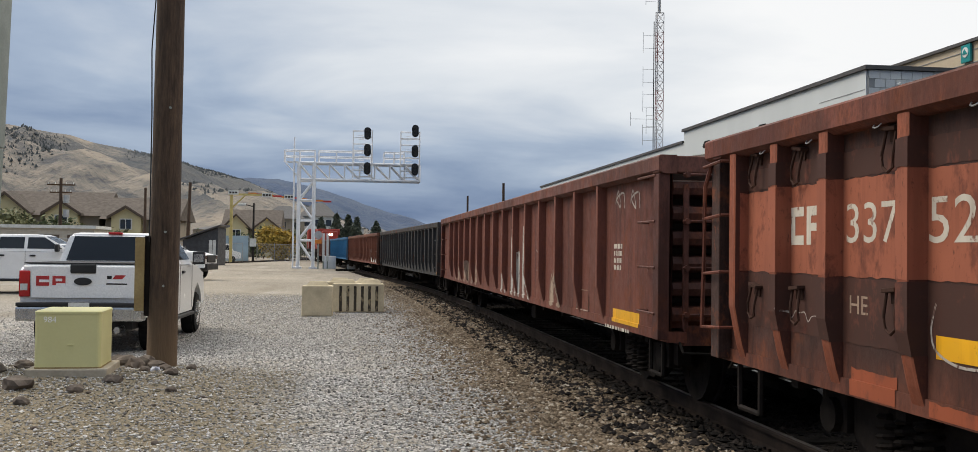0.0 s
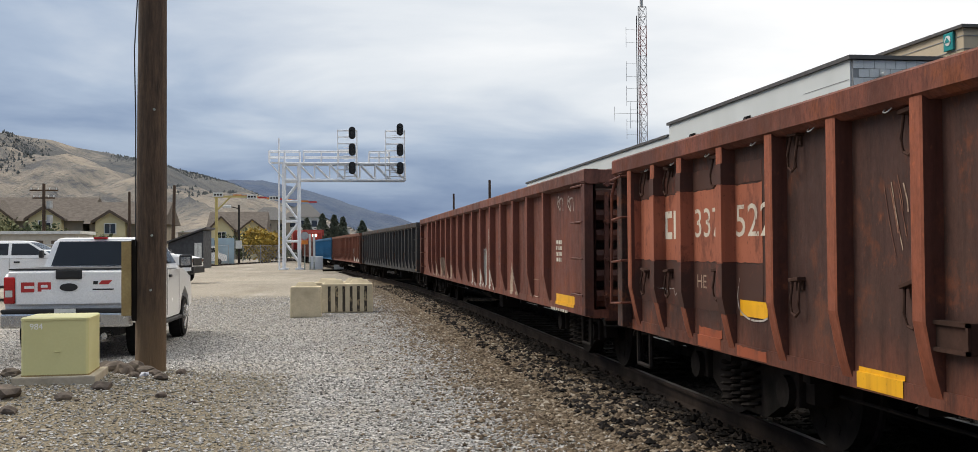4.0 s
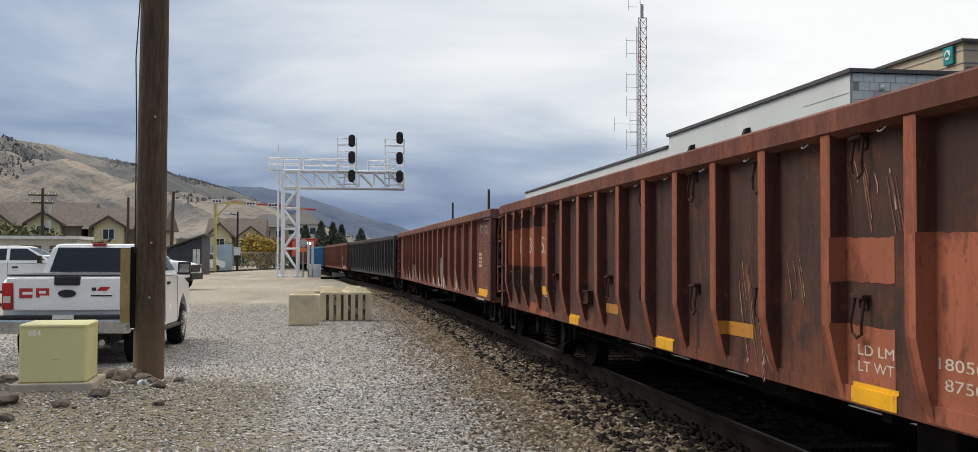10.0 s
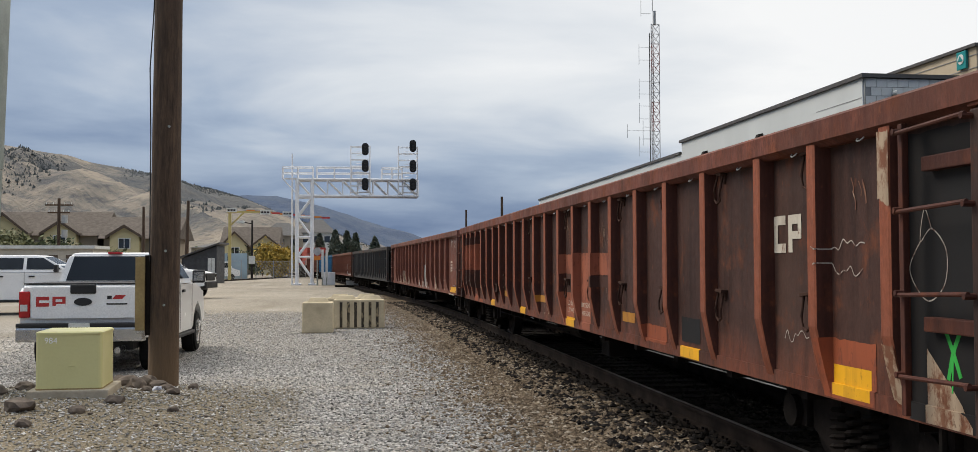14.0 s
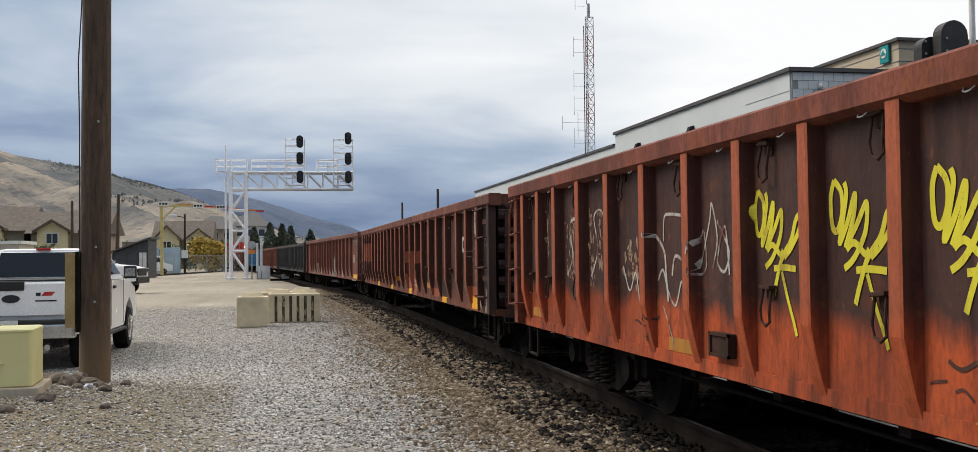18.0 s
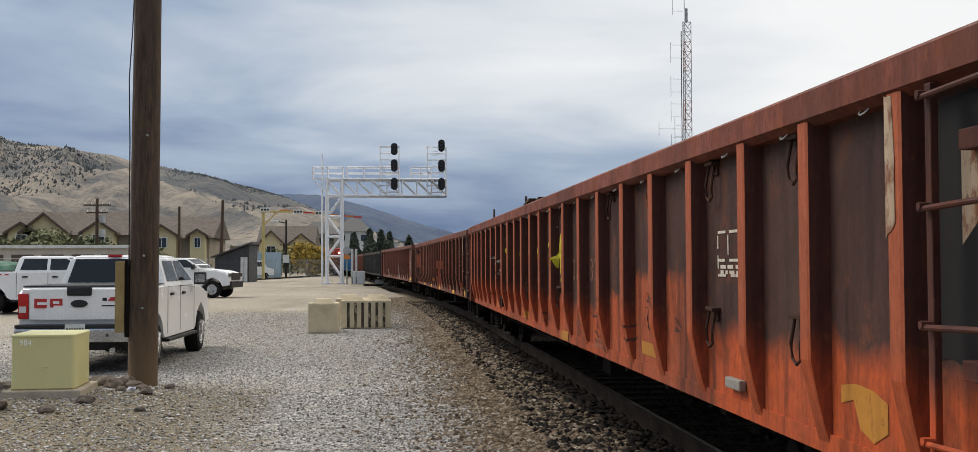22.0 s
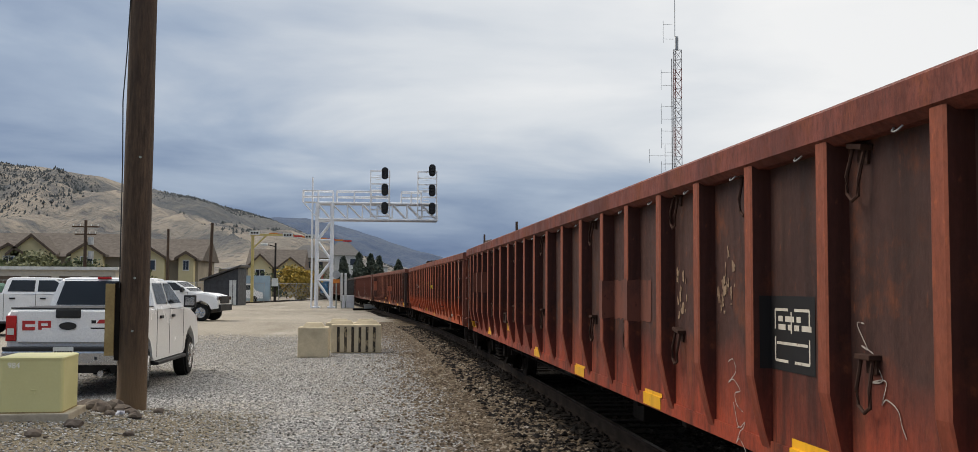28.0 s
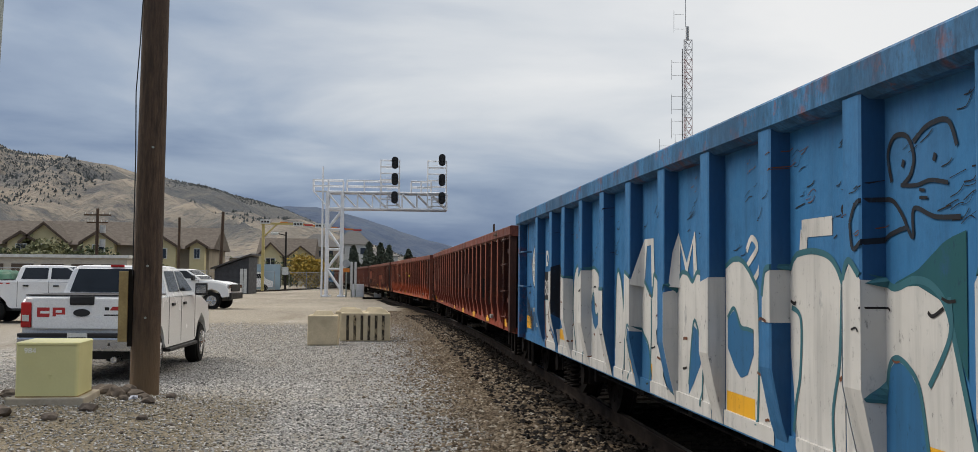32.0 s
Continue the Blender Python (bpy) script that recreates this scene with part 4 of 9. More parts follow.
M["patch_black"] = worn("black_stencil_panel", (0.010, 0.010, 0.011), (0.026, 0.018, 0.016), 0.62, 0.7)
M["reflector"] = worn("yellow_reflector", (0.78, 0.40, 0.015), (0.5, 0.24, 0.03), 0.66, 0.74, 0.4)
M["reflector_faded"] = worn("dirty_reflector", (0.42, 0.19, 0.03), (0.2, 0.08, 0.03), 0.55, 0.68, 0.7)
M["spray_yellow"] = worn("yellow_spray", (0.60, 0.54, 0.035), (0.22, 0.13, 0.035), 0.54, 0.72, scale=7)
M["spray_thin"] = worn("thin_yellow_overspray", (0.30, 0.24, 0.035), (0.075, 0.04, 0.026), 0.44, 0.6, scale=9)
M["galv_box"] = paint("pale_dented_steel", (0.30, 0.29, 0.26), (0.2, 0.19, 0.17), 0.6, 0.3)
M["spray_white"] = worn("white_spray", (0.57, 0.56, 0.53), (0.30, 0.31, 0.31), 0.60, 0.68)
M["spray_teal"] = worn("teal_outline", (0.035, 0.13, 0.16), (0.03, 0.1, 0.16), 0.6, 0.7)
M["spray_blue"] = worn("blue_fill", (0.025, 0.125, 0.27), (0.02, 0.08, 0.17), 0.62, 0.7)
M["spray_black"] = worn("black_spray", (0.012, 0.014, 0.02), (0.03, 0.08, 0.14), 0.6, 0.75)
M["spray_green"] = worn("green_spray", (0.04, 0.42, 0.07), (0.03, 0.12, 0.04), 0.6, 0.75)
M["spray_dark_teal"] = worn("dark_teal_shade", (0.012, 0.085, 0.10), (0.015, 0.07, 0.14), 0.6, 0.7)
M["tan_chip"] = worn("peeling_tan_chips", (0.31, 0.215, 0.14), (0.10, 0.05, 0.034), 0.50, 0.60, scale=16)
M["rust_scrape"] = worn("rusty_scrape", (0.16, 0.06, 0.03), (0.05, 0.03, 0.025), 0.5, 0.6)
M["pale_wood"] = worn("bare_pale_timber", (0.40, 0.31, 0.22), (0.16, 0.065, 0.035), 0.47, 0.57, scale=9)


def flakes(car, y0, y1, z0, z1, mat, n, seed, label=""):
    """What is left of a sprayed letter: many small ragged chips of paint, thinning out towards the edge."""
    rng = random.Random(seed)
    bm = B()
    for k in range(n):
        y, z = rng.triangular(y0, y1), rng.uniform(z0, z1)
        w, h, lean = rng.uniform(0.006, 0.022), rng.uniform(0.008, 0.048), rng.uniform(-0.02, 0.02)
        ring = [(y - w, z - h * rng.uniform(0.4, 1)), (y + w * rng.uniform(0.3, 1), z - h), (y + w, z + h * rng.uniform(0.3, 0.9)), (y + lean, z + h * rng.uniform(0.8, 1.2)), (y - w * rng.uniform(0.5, 1), z + h * rng.uniform(0.2, 0.9))]
        lift = 0.004 + 0.006 * k / n
        bm.faces.new([bm.verts.new((face_x(car, a, b * RISE, lift), a, b * RISE)) for a, b in ring])
    bmesh.ops.recalc_face_normals(bm, faces=bm.faces[:])
    return tagged(part("peeling_paint", bm, mat, car, label), kind="stuff")


HAND = {"Y": [[(0, 1), (0.35, 0.5)], [(0.8, 1.05), (0.35, 0.5), (0.2, -0.1)]], "O": [[(0.4, 1), (0.1, 0.7), (0.15, 0.2), (0.5, 0.05), (0.75, 0.4), (0.65, 0.85), (0.4, 1)]], "U": [[(0.05, 1), (0.1, 0.25), (0.4, 0.05), (0.65, 0.3), (0.7, 0.95)]],
        "N": [[(0.05, 0), (0.1, 1), (0.6, 0.05), (0.65, 1)]], "G": [[(0.7, 0.9), (0.4, 1), (0.1, 0.6), (0.2, 0.15), (0.6, 0.1), (0.7, 0.45), (0.4, 0.45)]], "K": [[(0.1, 1), (0.1, 0)], [(0.65, 1), (0.12, 0.5), (0.7, 0)]],
        "E": [[(0.6, 1), (0.1, 1), (0.1, 0), (0.65, 0)], [(0.1, 0.5), (0.5, 0.52)]], "S": [[(0.65, 0.9), (0.3, 1), (0.15, 0.75), (0.55, 0.4), (0.5, 0.1), (0.1, 0.05)]], "T": [[(0, 1), (0.75, 0.97)], [(0.4, 1), (0.35, 0)]], "-": [[(0.1, 0.5), (0.6, 0.52)]]}


def hand_word(car, text, y, z, h, w, label=""):
    """A word drawn by hand in thin chalk lines."""
    bm = B()
    for k, ch in enumerate(text):
        for pts in HAND[ch]:
            stroke(bm, car, [(y - (k + a) * w, z + b * h + 0.004 * (k % 2)) for a, b in pts], 0.006, 0.018, 4)
    return part("chalk_word", bm, M["chalk"], car, label)


def reflectors(car, spots, faded=()):
    for y, z in spots:
        rect(car, "reflector", y - 0.46, y, z - 0.02, z + 0.095, M["reflector"], "yellow reflective rectangle", 0.006)
    for y, z in faded:
        rect(car, "reflector", y - 0.46, y, z - 0.01, z + 0.09, M["reflector_faded"], "dirty faded yellow rectangle", 0.009)


def mark(car, y, z, h):
    """The owner's mark, drawn as two plain notched blocks."""
    for dy, w, notch in ((0.0, 0.18, (0.07, 0.18, 0.35, 0.62)), (-0.22, 0.19, (0.06, 0.19, 0.0, 0.36))):
        bm = B()
        y0 = y + dy
        stroke(bm, car, [(y0 - 0.03, z), (y0 - 0.03, z + h)], 0.06)
        stroke(bm, car, [(y0 - 0.05, z + h * 0.88), (y0 - w, z + h * 0.88)], h * 0.24)
        if notch[2] > 0:
            stroke(bm, car, [(y0 - 0.05, z + h * 0.12), (y0 - w, z + h * 0.12)], h * 0.24)
        else:
            stroke(bm, car, [(y0 - 0.05, z + h * 0.46), (y0 - w, z + h * 0.46)], h * 0.2)
            stroke(bm, car, [(y0 - w + 0.025, z + h * 0.4), (y0 - w + 0.025, z + h * 0.95)], 0.05)
        part("owner_mark", bm, M["letter_white"], car)


def card_box(car, y0, y1, z0, z1, label, mat=None):
    """A shallow steel holder with a raised rim on the side sheet."""
    x = -(HALF_W - DEEP)
    z0, z1 = z0 * RISE, z1 * RISE
    bm = B()
    box(bm, x - 0.045, x - 0.003, y0, y1, z0, z1, 0.008)
    for a, b, c, d in () if z1 - z0 < 0.1 else ((y0, y1, z0, z0 + 0.02), (y0, y1, z1 - 0.02, z1), (y0, y0 + 0.02, z0, z1), (y1 - 0.02, y1, z0, z1)):
        box(bm, x - 0.06, x - 0.046, a, b, c, d)
    part("card_holder", bm, mat or M["truck_rust"], car, label)


def tag_hand(car, y, z, h, w, mat, line=0.024):
    """A hand-sprayed scrawl: loops, zigzag and a long tail."""
    bm = B()
    q = lambda pts: [(y - a * w, z + b * h) for a, b in pts]
    stroke(bm, car, q([(0.08, 0.99), (0.02, 0.88), (0.04, 0.70), (0.12, 0.67), (0.20, 0.78), (0.19, 0.91), (0.08, 0.99)]), line)
    stroke(bm, car, q([(0.24, 0.97), (0.27, 0.90), (0.22, 0.76), (0.15, 0.59), (0.28, 0.72), (0.40, 0.89), (0.38, 0.76), (0.24, 0.56)]), line)
    stroke(bm, car, q([(0.24, 0.56), (0.42, 0.70), (0.57, 0.83), (0.55, 0.66), (0.38, 0.50), (0.22, 0.43)]), line)
    stroke(bm, car, q([(0.26, 0.55), (0.38, 0.59), (0.54, 0.52), (0.60, 0.55)]), line)
    stroke(bm, car, q([(0.97, 0.80), (0.86, 0.76), (0.76, 0.62), (0.58, 0.50), (0.47, 0.36), (0.38, 0.21)]), line)
    stroke(bm, car, q([(0.97, 0.80), (0.93, 0.70), (0.78, 0.58), (0.62, 0.50)]), line)
    stroke(bm, car, q([(0.40, 0.42), (0.60, 0.43), (0.84, 0.42)]), line)
    stroke(bm, car, q([(0.56, 0.40), (0.68, 0.20), (0.78, 0.06), (0.84, -0.04)]), line * 0.8)
    return part("graffiti_tag", bm, mat, car)


plain = livery("far_rust", (0.16, 0.06, 0.04), (0.17, 0.06, 0.04), (0.17, 0.07, 0.045), ((0.17, 0.065, 0.04),) * 2, (0.10, 0.045, 0.03))
blue_far = livery("far_blue", (0.03, 0.15, 0.30), (0.03, 0.15, 0.30), (0.03, 0.15, 0.30), ((0.03, 0.15, 0.30),) * 2, (0.03, 0.12, 0.22), rust=(0.05, 0.12, 0.2))
grey_far = livery("grey_car", (0.028, 0.029, 0.031), (0.03, 0.03, 0.03), (0.042, 0.04, 0.038), ((0.06, 0.06, 0.06),) * 2, (0.04, 0.04, 0.04), rust=(0.08, 0.062, 0.05))
car_a = livery("first_brown_car", (0.15, 0.052, 0.036), (0.16, 0.055, 0.036), (0.17, 0.068, 0.05), ((0.20, 0.075, 0.052),) * 2, (0.11, 0.042, 0.032))
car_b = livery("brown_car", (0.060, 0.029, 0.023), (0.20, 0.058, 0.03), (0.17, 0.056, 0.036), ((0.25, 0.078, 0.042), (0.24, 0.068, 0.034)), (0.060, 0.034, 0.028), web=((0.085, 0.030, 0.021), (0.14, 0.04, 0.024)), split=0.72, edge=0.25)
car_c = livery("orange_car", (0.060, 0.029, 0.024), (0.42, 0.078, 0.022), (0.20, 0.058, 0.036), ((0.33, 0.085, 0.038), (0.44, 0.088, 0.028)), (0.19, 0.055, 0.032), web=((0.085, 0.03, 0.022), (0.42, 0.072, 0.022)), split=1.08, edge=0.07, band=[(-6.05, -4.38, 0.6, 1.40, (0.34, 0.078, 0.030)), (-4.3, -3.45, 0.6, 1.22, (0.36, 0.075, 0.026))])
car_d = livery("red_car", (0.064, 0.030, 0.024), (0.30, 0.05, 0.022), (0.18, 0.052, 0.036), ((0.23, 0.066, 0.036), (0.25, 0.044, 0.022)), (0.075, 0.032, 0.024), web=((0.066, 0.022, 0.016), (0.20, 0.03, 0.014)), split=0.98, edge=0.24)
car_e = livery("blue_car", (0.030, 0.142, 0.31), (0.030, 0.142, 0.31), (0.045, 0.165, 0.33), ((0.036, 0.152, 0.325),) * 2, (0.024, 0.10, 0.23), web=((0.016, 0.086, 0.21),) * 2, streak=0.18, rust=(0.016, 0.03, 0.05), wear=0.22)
def locomotive():
    t = thing("locomotive", "red diesel locomotive with a lit headlight leading the train", "locomotive")
    red = paint("red_engine_paint", (0.33, 0.035, 0.018), (0.26, 0.028, 0.016), 0.5, scale=0.8)
    bm = B(); box(bm, -1.5, 1.5, -10, 10, 1.0, 1.35, 0.03); part("frame", bm, M["truck"], t)
    bm = B(); box(bm, -0.85, 0.85, -9.2, 5.5, 1.35, 3.35, 0.12); part("hood", bm, red, t)
    bm = B(); box(bm, -1.45, 1.45, 5.5, 8.2, 1.35, 3.8, 0.15); part("cab", bm, red, t)
    bm = B(); box(bm, -0.9, 0.9, 8.2, 9.7, 1.35, 3.0, 0.15); part("nose", bm, red, t)
    bm = B(); box(bm, -1.2, 1.2, -7.6, -4.0, 2.9, 3.6, 0.08); part("radiator", bm, red, t)
    bm = B(); box(bm, -1.1, 1.1, -4, 4, 0.35, 1.0, 0.1); part("fuel_tank", bm, M["truck"], t)
    for sx in (-1, 1):
        bm = B(); bent(bm, [(sx * 1.42, -9.8, 1.35), (sx * 1.42, -9.8, 2.4), (sx * 1.42, 5.4, 2.4), (sx * 1.42, 5.4, 1.35)], 0.03); part("handrail", bm, M["white_old"], t)
    for dz in (0.0,):
        for dx in (-0.14, 0.14):
            bm = B(); disc(bm, (dx, -9.24, 2.95), "y", 0.13, 0.08, 14); part("headlight", bm, M["headlamp"], t, "lit headlight")
    bm = B(); box(bm, -0.8, 0.8, -9.225, -9.205, 1.9, 2.2); part("end_stripe", bm, M["orange_paint"], t)
    for y in (6.2, -6.2):
        bogie(t, y)
        bogie(t, y - 1.9)
    return t


M["headlamp"] = glow("headlamp_glow", (1.0, 0.9, 0.7), 9.0)
M["orange_paint"] = paint("orange_end_paint", (0.6, 0.2, 0.03), (0.5, 0.16, 0.02), 0.5)
M["white_old"] = paint("old_white_rail_paint", (0.62, 0.63, 0.60), (0.5, 0.5, 0.47), 0.7)
# side posts of the three like cars, from the front end
POSTS_B = [9.75, 9.05, 8.36, 7.50, 6.66, 5.83, 4.98, 4.18, 3.36, 2.53, 1.68, 0.84, -0.02, -0.89, -1.75, -2.64, -3.52, -4.46, -5.37, -6.32, -7.38, -8.19, -9.03]
POSTS_C = [9.75, 9.07, 8.39, 7.55, 6.69, 5.81, 4.95, 4.14, 3.32, 2.50, 1.74, 0.90, 0.09, -0.77, -1.60, -2.48, -3.38, -4.32, -5.22, -6.15, -7.10, -7.92, -8.76]
POSTS_D = [9.80, 9.15, 8.42, 7.55, 6.65, 5.80, 4.96, 4.04, 3.25, 2.45, 1.62, 0.72, -0.22, -1.17, -2.08, -2.94, -3.84, -4.67, -5.54, -6.42, -7.36, -8.28, -9.13]
far_cars = []
for k, (mats, nm) in enumerate(((None, ""), (plain, "rusty"), (blue_far, "blue"), (plain, "rust-brown, sprayed"), (grey_far, "charcoal grey"))):
    if mats is None:
        far_cars.append(add_car(FRONT_B + PITCH * 6, locomotive()))
        continue
    far_cars.append(add_car(FRONT_B + PITCH * (6 - k), gondola("gondola_car", nm + " high-sided steel gondola car in the train", mats, s0=k)))
A = add_car(FRONT_B + PITCH, gondola("gondola_car", "brown steel gondola car with faded white spray letters", car_a, ribs=15, bay=2.25, loops=False, top=2.26, s0=6))
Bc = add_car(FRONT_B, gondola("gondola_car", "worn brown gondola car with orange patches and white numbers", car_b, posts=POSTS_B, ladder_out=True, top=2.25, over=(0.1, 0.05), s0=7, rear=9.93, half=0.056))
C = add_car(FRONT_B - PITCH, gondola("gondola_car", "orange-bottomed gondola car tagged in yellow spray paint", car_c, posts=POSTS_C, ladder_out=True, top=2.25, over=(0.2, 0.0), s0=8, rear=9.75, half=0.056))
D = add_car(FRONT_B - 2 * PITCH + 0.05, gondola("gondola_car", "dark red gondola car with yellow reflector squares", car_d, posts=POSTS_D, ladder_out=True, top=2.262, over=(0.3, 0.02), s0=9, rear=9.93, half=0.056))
E = add_car(FRONT_B - 3 * PITCH + 0.52, gondola("gondola_car", "blue gondola car covered in white bubble graffiti", car_e, posts=[8.46, 7.37] + [6.55 - k * 0.975 for k in range(17)], loops=False, top=2.37, over=(0.2, 0.0), s0=10, half=0.085, irons=(1.37, 1.83)))

# far cars: white spray on the rusty one
for y in (-6.5, -7.6, -8.4):
    patch(far_cars[3], "graffiti_patch", [(y - 0.4, 0.8, 1.2), (y - 0.1, 0.75, 1.9), (y + 0.3, 0.8, 1.5)], M["spray_white"])
reflectors(far_cars[4], [(-9.3, 0.75)])

# first brown car
FLOOR_A = 0.72
for y, top, w in ((-0.46, 1.85, 0.2), (-0.9, 1.8, 0.16), (-1.57, 1.88, 0.22), (-1.95, 1.84, 0.2), (-2.3, 1.5, 0.14), (-2.7, 1.9, 0.22), (-3.15, 1.86, 0.24)):
    patch(A, "faded_letter", [(y - w, FLOOR_A, top - 0.06), (y - w * 0.5, FLOOR_A, top), (y, FLOOR_A + 0.05, top - 0.04)], M["letter_ghost"], "ghostly faded white letter stroke")
for y, h in ((3.2, 1.3), (3.9, 1.45), (4.6, 1.25), (5.3, 1.4), (5.9, 1.3), (6.5, 1.45), (7.1, 1.2), (-4.9, 1.2), (-5.4, 1.35)):
    patch(A, "faded_letter", [(y - 0.28, 0.74, h - 0.2), (y - 0.12, 0.72, h), (y, 0.74, h - 0.25)], M["letter_faint"])
rect(A, "reflector", -9.25, -8.27, 0.74, 0.88, M["reflector"], "long yellow reflective stripe")
bars(A, "small_lettering", -8.3, 1.52, 0.3, 0.05, 4, M["letter_white"], seed=2)
bars(A, "small_lettering", -8.0, 0.66, 0.9, 0.035, 1, M["letter_white"], seed=3)
bm = B(); stroke(bm, A, [(-6.6, 1.02), (-7.2, 1.02), (-7.2, 0.78), (-6.6, 0.78), (-6.6, 1.02)], 0.012, 0.010, 1)
part("stencil_frame", bm, M["letter_faint"], A)
for y0, z0 in ((-8.35, 2.0), (-8.9, 1.98)):
    bm = B(); stroke(bm, A, [(y0, z0), (y0 - 0.1, z0 + 0.13), (y0 - 0.2, z0 - 0.05), (y0 - 0.05, z0 + 0.05), (y0 - 0.3, z0 + 0.1), (y0 - 0.34, z0 - 0.06)], 0.02)
    part("chalk_scrawl", bm, M["chalk"], A)
bm = B(); stroke(bm, A, [(-3.9, 1.5), (-4.2, 1.35), (-4.0, 1.25), (-4.4, 1.42), (-4.5, 1.2)], 0.03)
part("chalk_scrawl", bm, M["chalk"], A)

# the worn brown car
rect(Bc, "paint_patch", 6.97, 9.69, 1.36, 1.92, M["patch_light"], "faded orange-brown repainted band", 0.003, 0.006)
rect(Bc, "paint_patch", 6.97, 9.69, 1.93, 2.08, M["patch_dark"], "", 0.003, 0.006)
rect(Bc, "paint_patch", 6.97, 9.69, 0.98, 1.35, M["patch_dark"], "", 0.003, 0.006)
for y0, y1, z0, z1, mt in ((7.71, 8.19, 0.64, 0.84, "patch_low"), (6.9, 7.4, 0.64, 0.76, "patch_low"), (-1.45, -0.89, 1.36, 1.61, "patch_light"), (-1.45, -0.89, 0.66, 1.12, "patch_light"), (-2.30, -1.75, 0.64, 1.62, "patch_light"),
                           (-3.22, -2.63, 1.36, 1.61, "patch_light"), (-3.22, -2.63, 1.22, 1.345, "patch_dark"), (-5.14, -4.48, 0.75, 0.91, "patch_low"), (-5.99, -5.54, 0.82, 1.03, "patch_black"), (-8.75, -8.17, 0.62, 1.04, "patch_low"),
                           (-9.88, -9.10, 0.66, 2.15, "patch_black")):
    rect(Bc, "paint_patch", y0, y1, z0, z1, M[mt], "", 0.003, 0.008)
patch(Bc, "paint_patch", [(-9.62, 0.68, 0.72), (-9.45, 0.68, 0.88), (-9.24, 0.68, 1.06)], M["pale_wood"], "pale scraped triangle", 0.006)
patch(Bc, "paint_patch", [(-8.12, 0.93, 1.93), (-8.05, 0.93, 1.93)], M["pale_wood"], "pale bare strip beside a post", 0.004)
for z0, z1 in ((1.78, 2.18), (0.72, 1.06)):
    patch(Bc, "paint_patch", [(-9.085, z0, z1), (-8.975, z0 + 0.05, z1)], M["pale_wood"], "peeling pale paint on the last post", 0.004, 0.02, 0.01)
mark(Bc, 8.98, 1.545, 0.24)
writing(Bc, "car_number", "337", 8.25, 1.555, 0.235, M["letter_white"], 0.55, "worn white stencilled number")
writing(Bc, "car_number", "522", 7.42, 1.55, 0.24, M["letter_white"], 0.61)
writing(Bc, "small_lettering", "HE", 8.21, 1.15, 0.11, M["letter_faint"], 0.2)
mark(Bc, -7.45, 1.56, 0.245)
reflectors(Bc, [(7.36, 1.0), (5.72, 0.71), (2.42, 0.70), (-1.02, 0.71), (-5.53, 0.69)], [(4.11, 0.92), (0.79, 0.94), (-3.68, 0.9)])
rect(Bc, "reflector", -8.70, -8.27, 0.71, 0.89, M["reflector"], "large yellow reflective square", 0.008)
card_box(Bc, 4.65, 4.97, 0.97, 1.12, "dented grey-brown card holder")
writing(Bc, "capacity_lettering", "180500", -1.83, 0.96, 0.06, M["letter_white"], 0.44)
writing(Bc, "capacity_lettering", "87500", -1.88, 0.86, 0.06, M["letter_white"], 0.38)
writing(Bc, "capacity_lettering", "LD LM", -1.08, 0.96, 0.06, M["letter_white"], 0.36)
writing(Bc, "capacity_lettering", "LT WT", -1.08, 0.87, 0.06, M["letter_white"], 0.36)
bm = B(); stroke(bm, Bc, [(7.36, 1.25), (7.40, 1.12), (7.36, 1.02), (7.2, 0.965), (7.0, 0.965), (6.9, 0.99)], 0.014)
part("chalk_scrawl", bm, M["chalk"], Bc)
bm = B()
stroke(bm, Bc, [(-9.40, 1.16), (-9.46, 1.06), (-9.52, 0.94)], 0.028); stroke(bm, Bc, [(-9.52, 1.16), (-9.46, 1.05), (-9.42, 0.92)], 0.028); stroke(bm, Bc, [(-9.46, 1.05), (-9.45, 0.86)], 0.012)
part("spray_cross", bm, M["spray_green"], Bc, "green sprayed cross")
for y0, z0, w in ((-8.2, 1.6, 0.45), (-8.22, 1.45, 0.4), (-7.6, 1.02, 0.35), (9.0, 1.1, 0.4)):
    bm = B()
    rr = random.Random(int(y0 * 100))
    stroke(bm, Bc, [(y0 - w * k / 9, z0 + rr.uniform(-0.04, 0.04)) for k in range(10)], 0.007)
    part("chalk_scrawl", bm, M["chalk"], Bc)
bm = B(); stroke(bm, Bc, [(-9.2, 1.6), (-9.1, 1.45), (-9.25, 1.3), (-9.4, 1.38), (-9.42, 1.55), (-9.3, 1.66), (-9.2, 1.6), (-9.24, 1.76), (-9.3, 1.66)], 0.007)
part("chalk_scrawl", bm, M["chalk"], Bc, "chalk drawing of a spiky round shape")
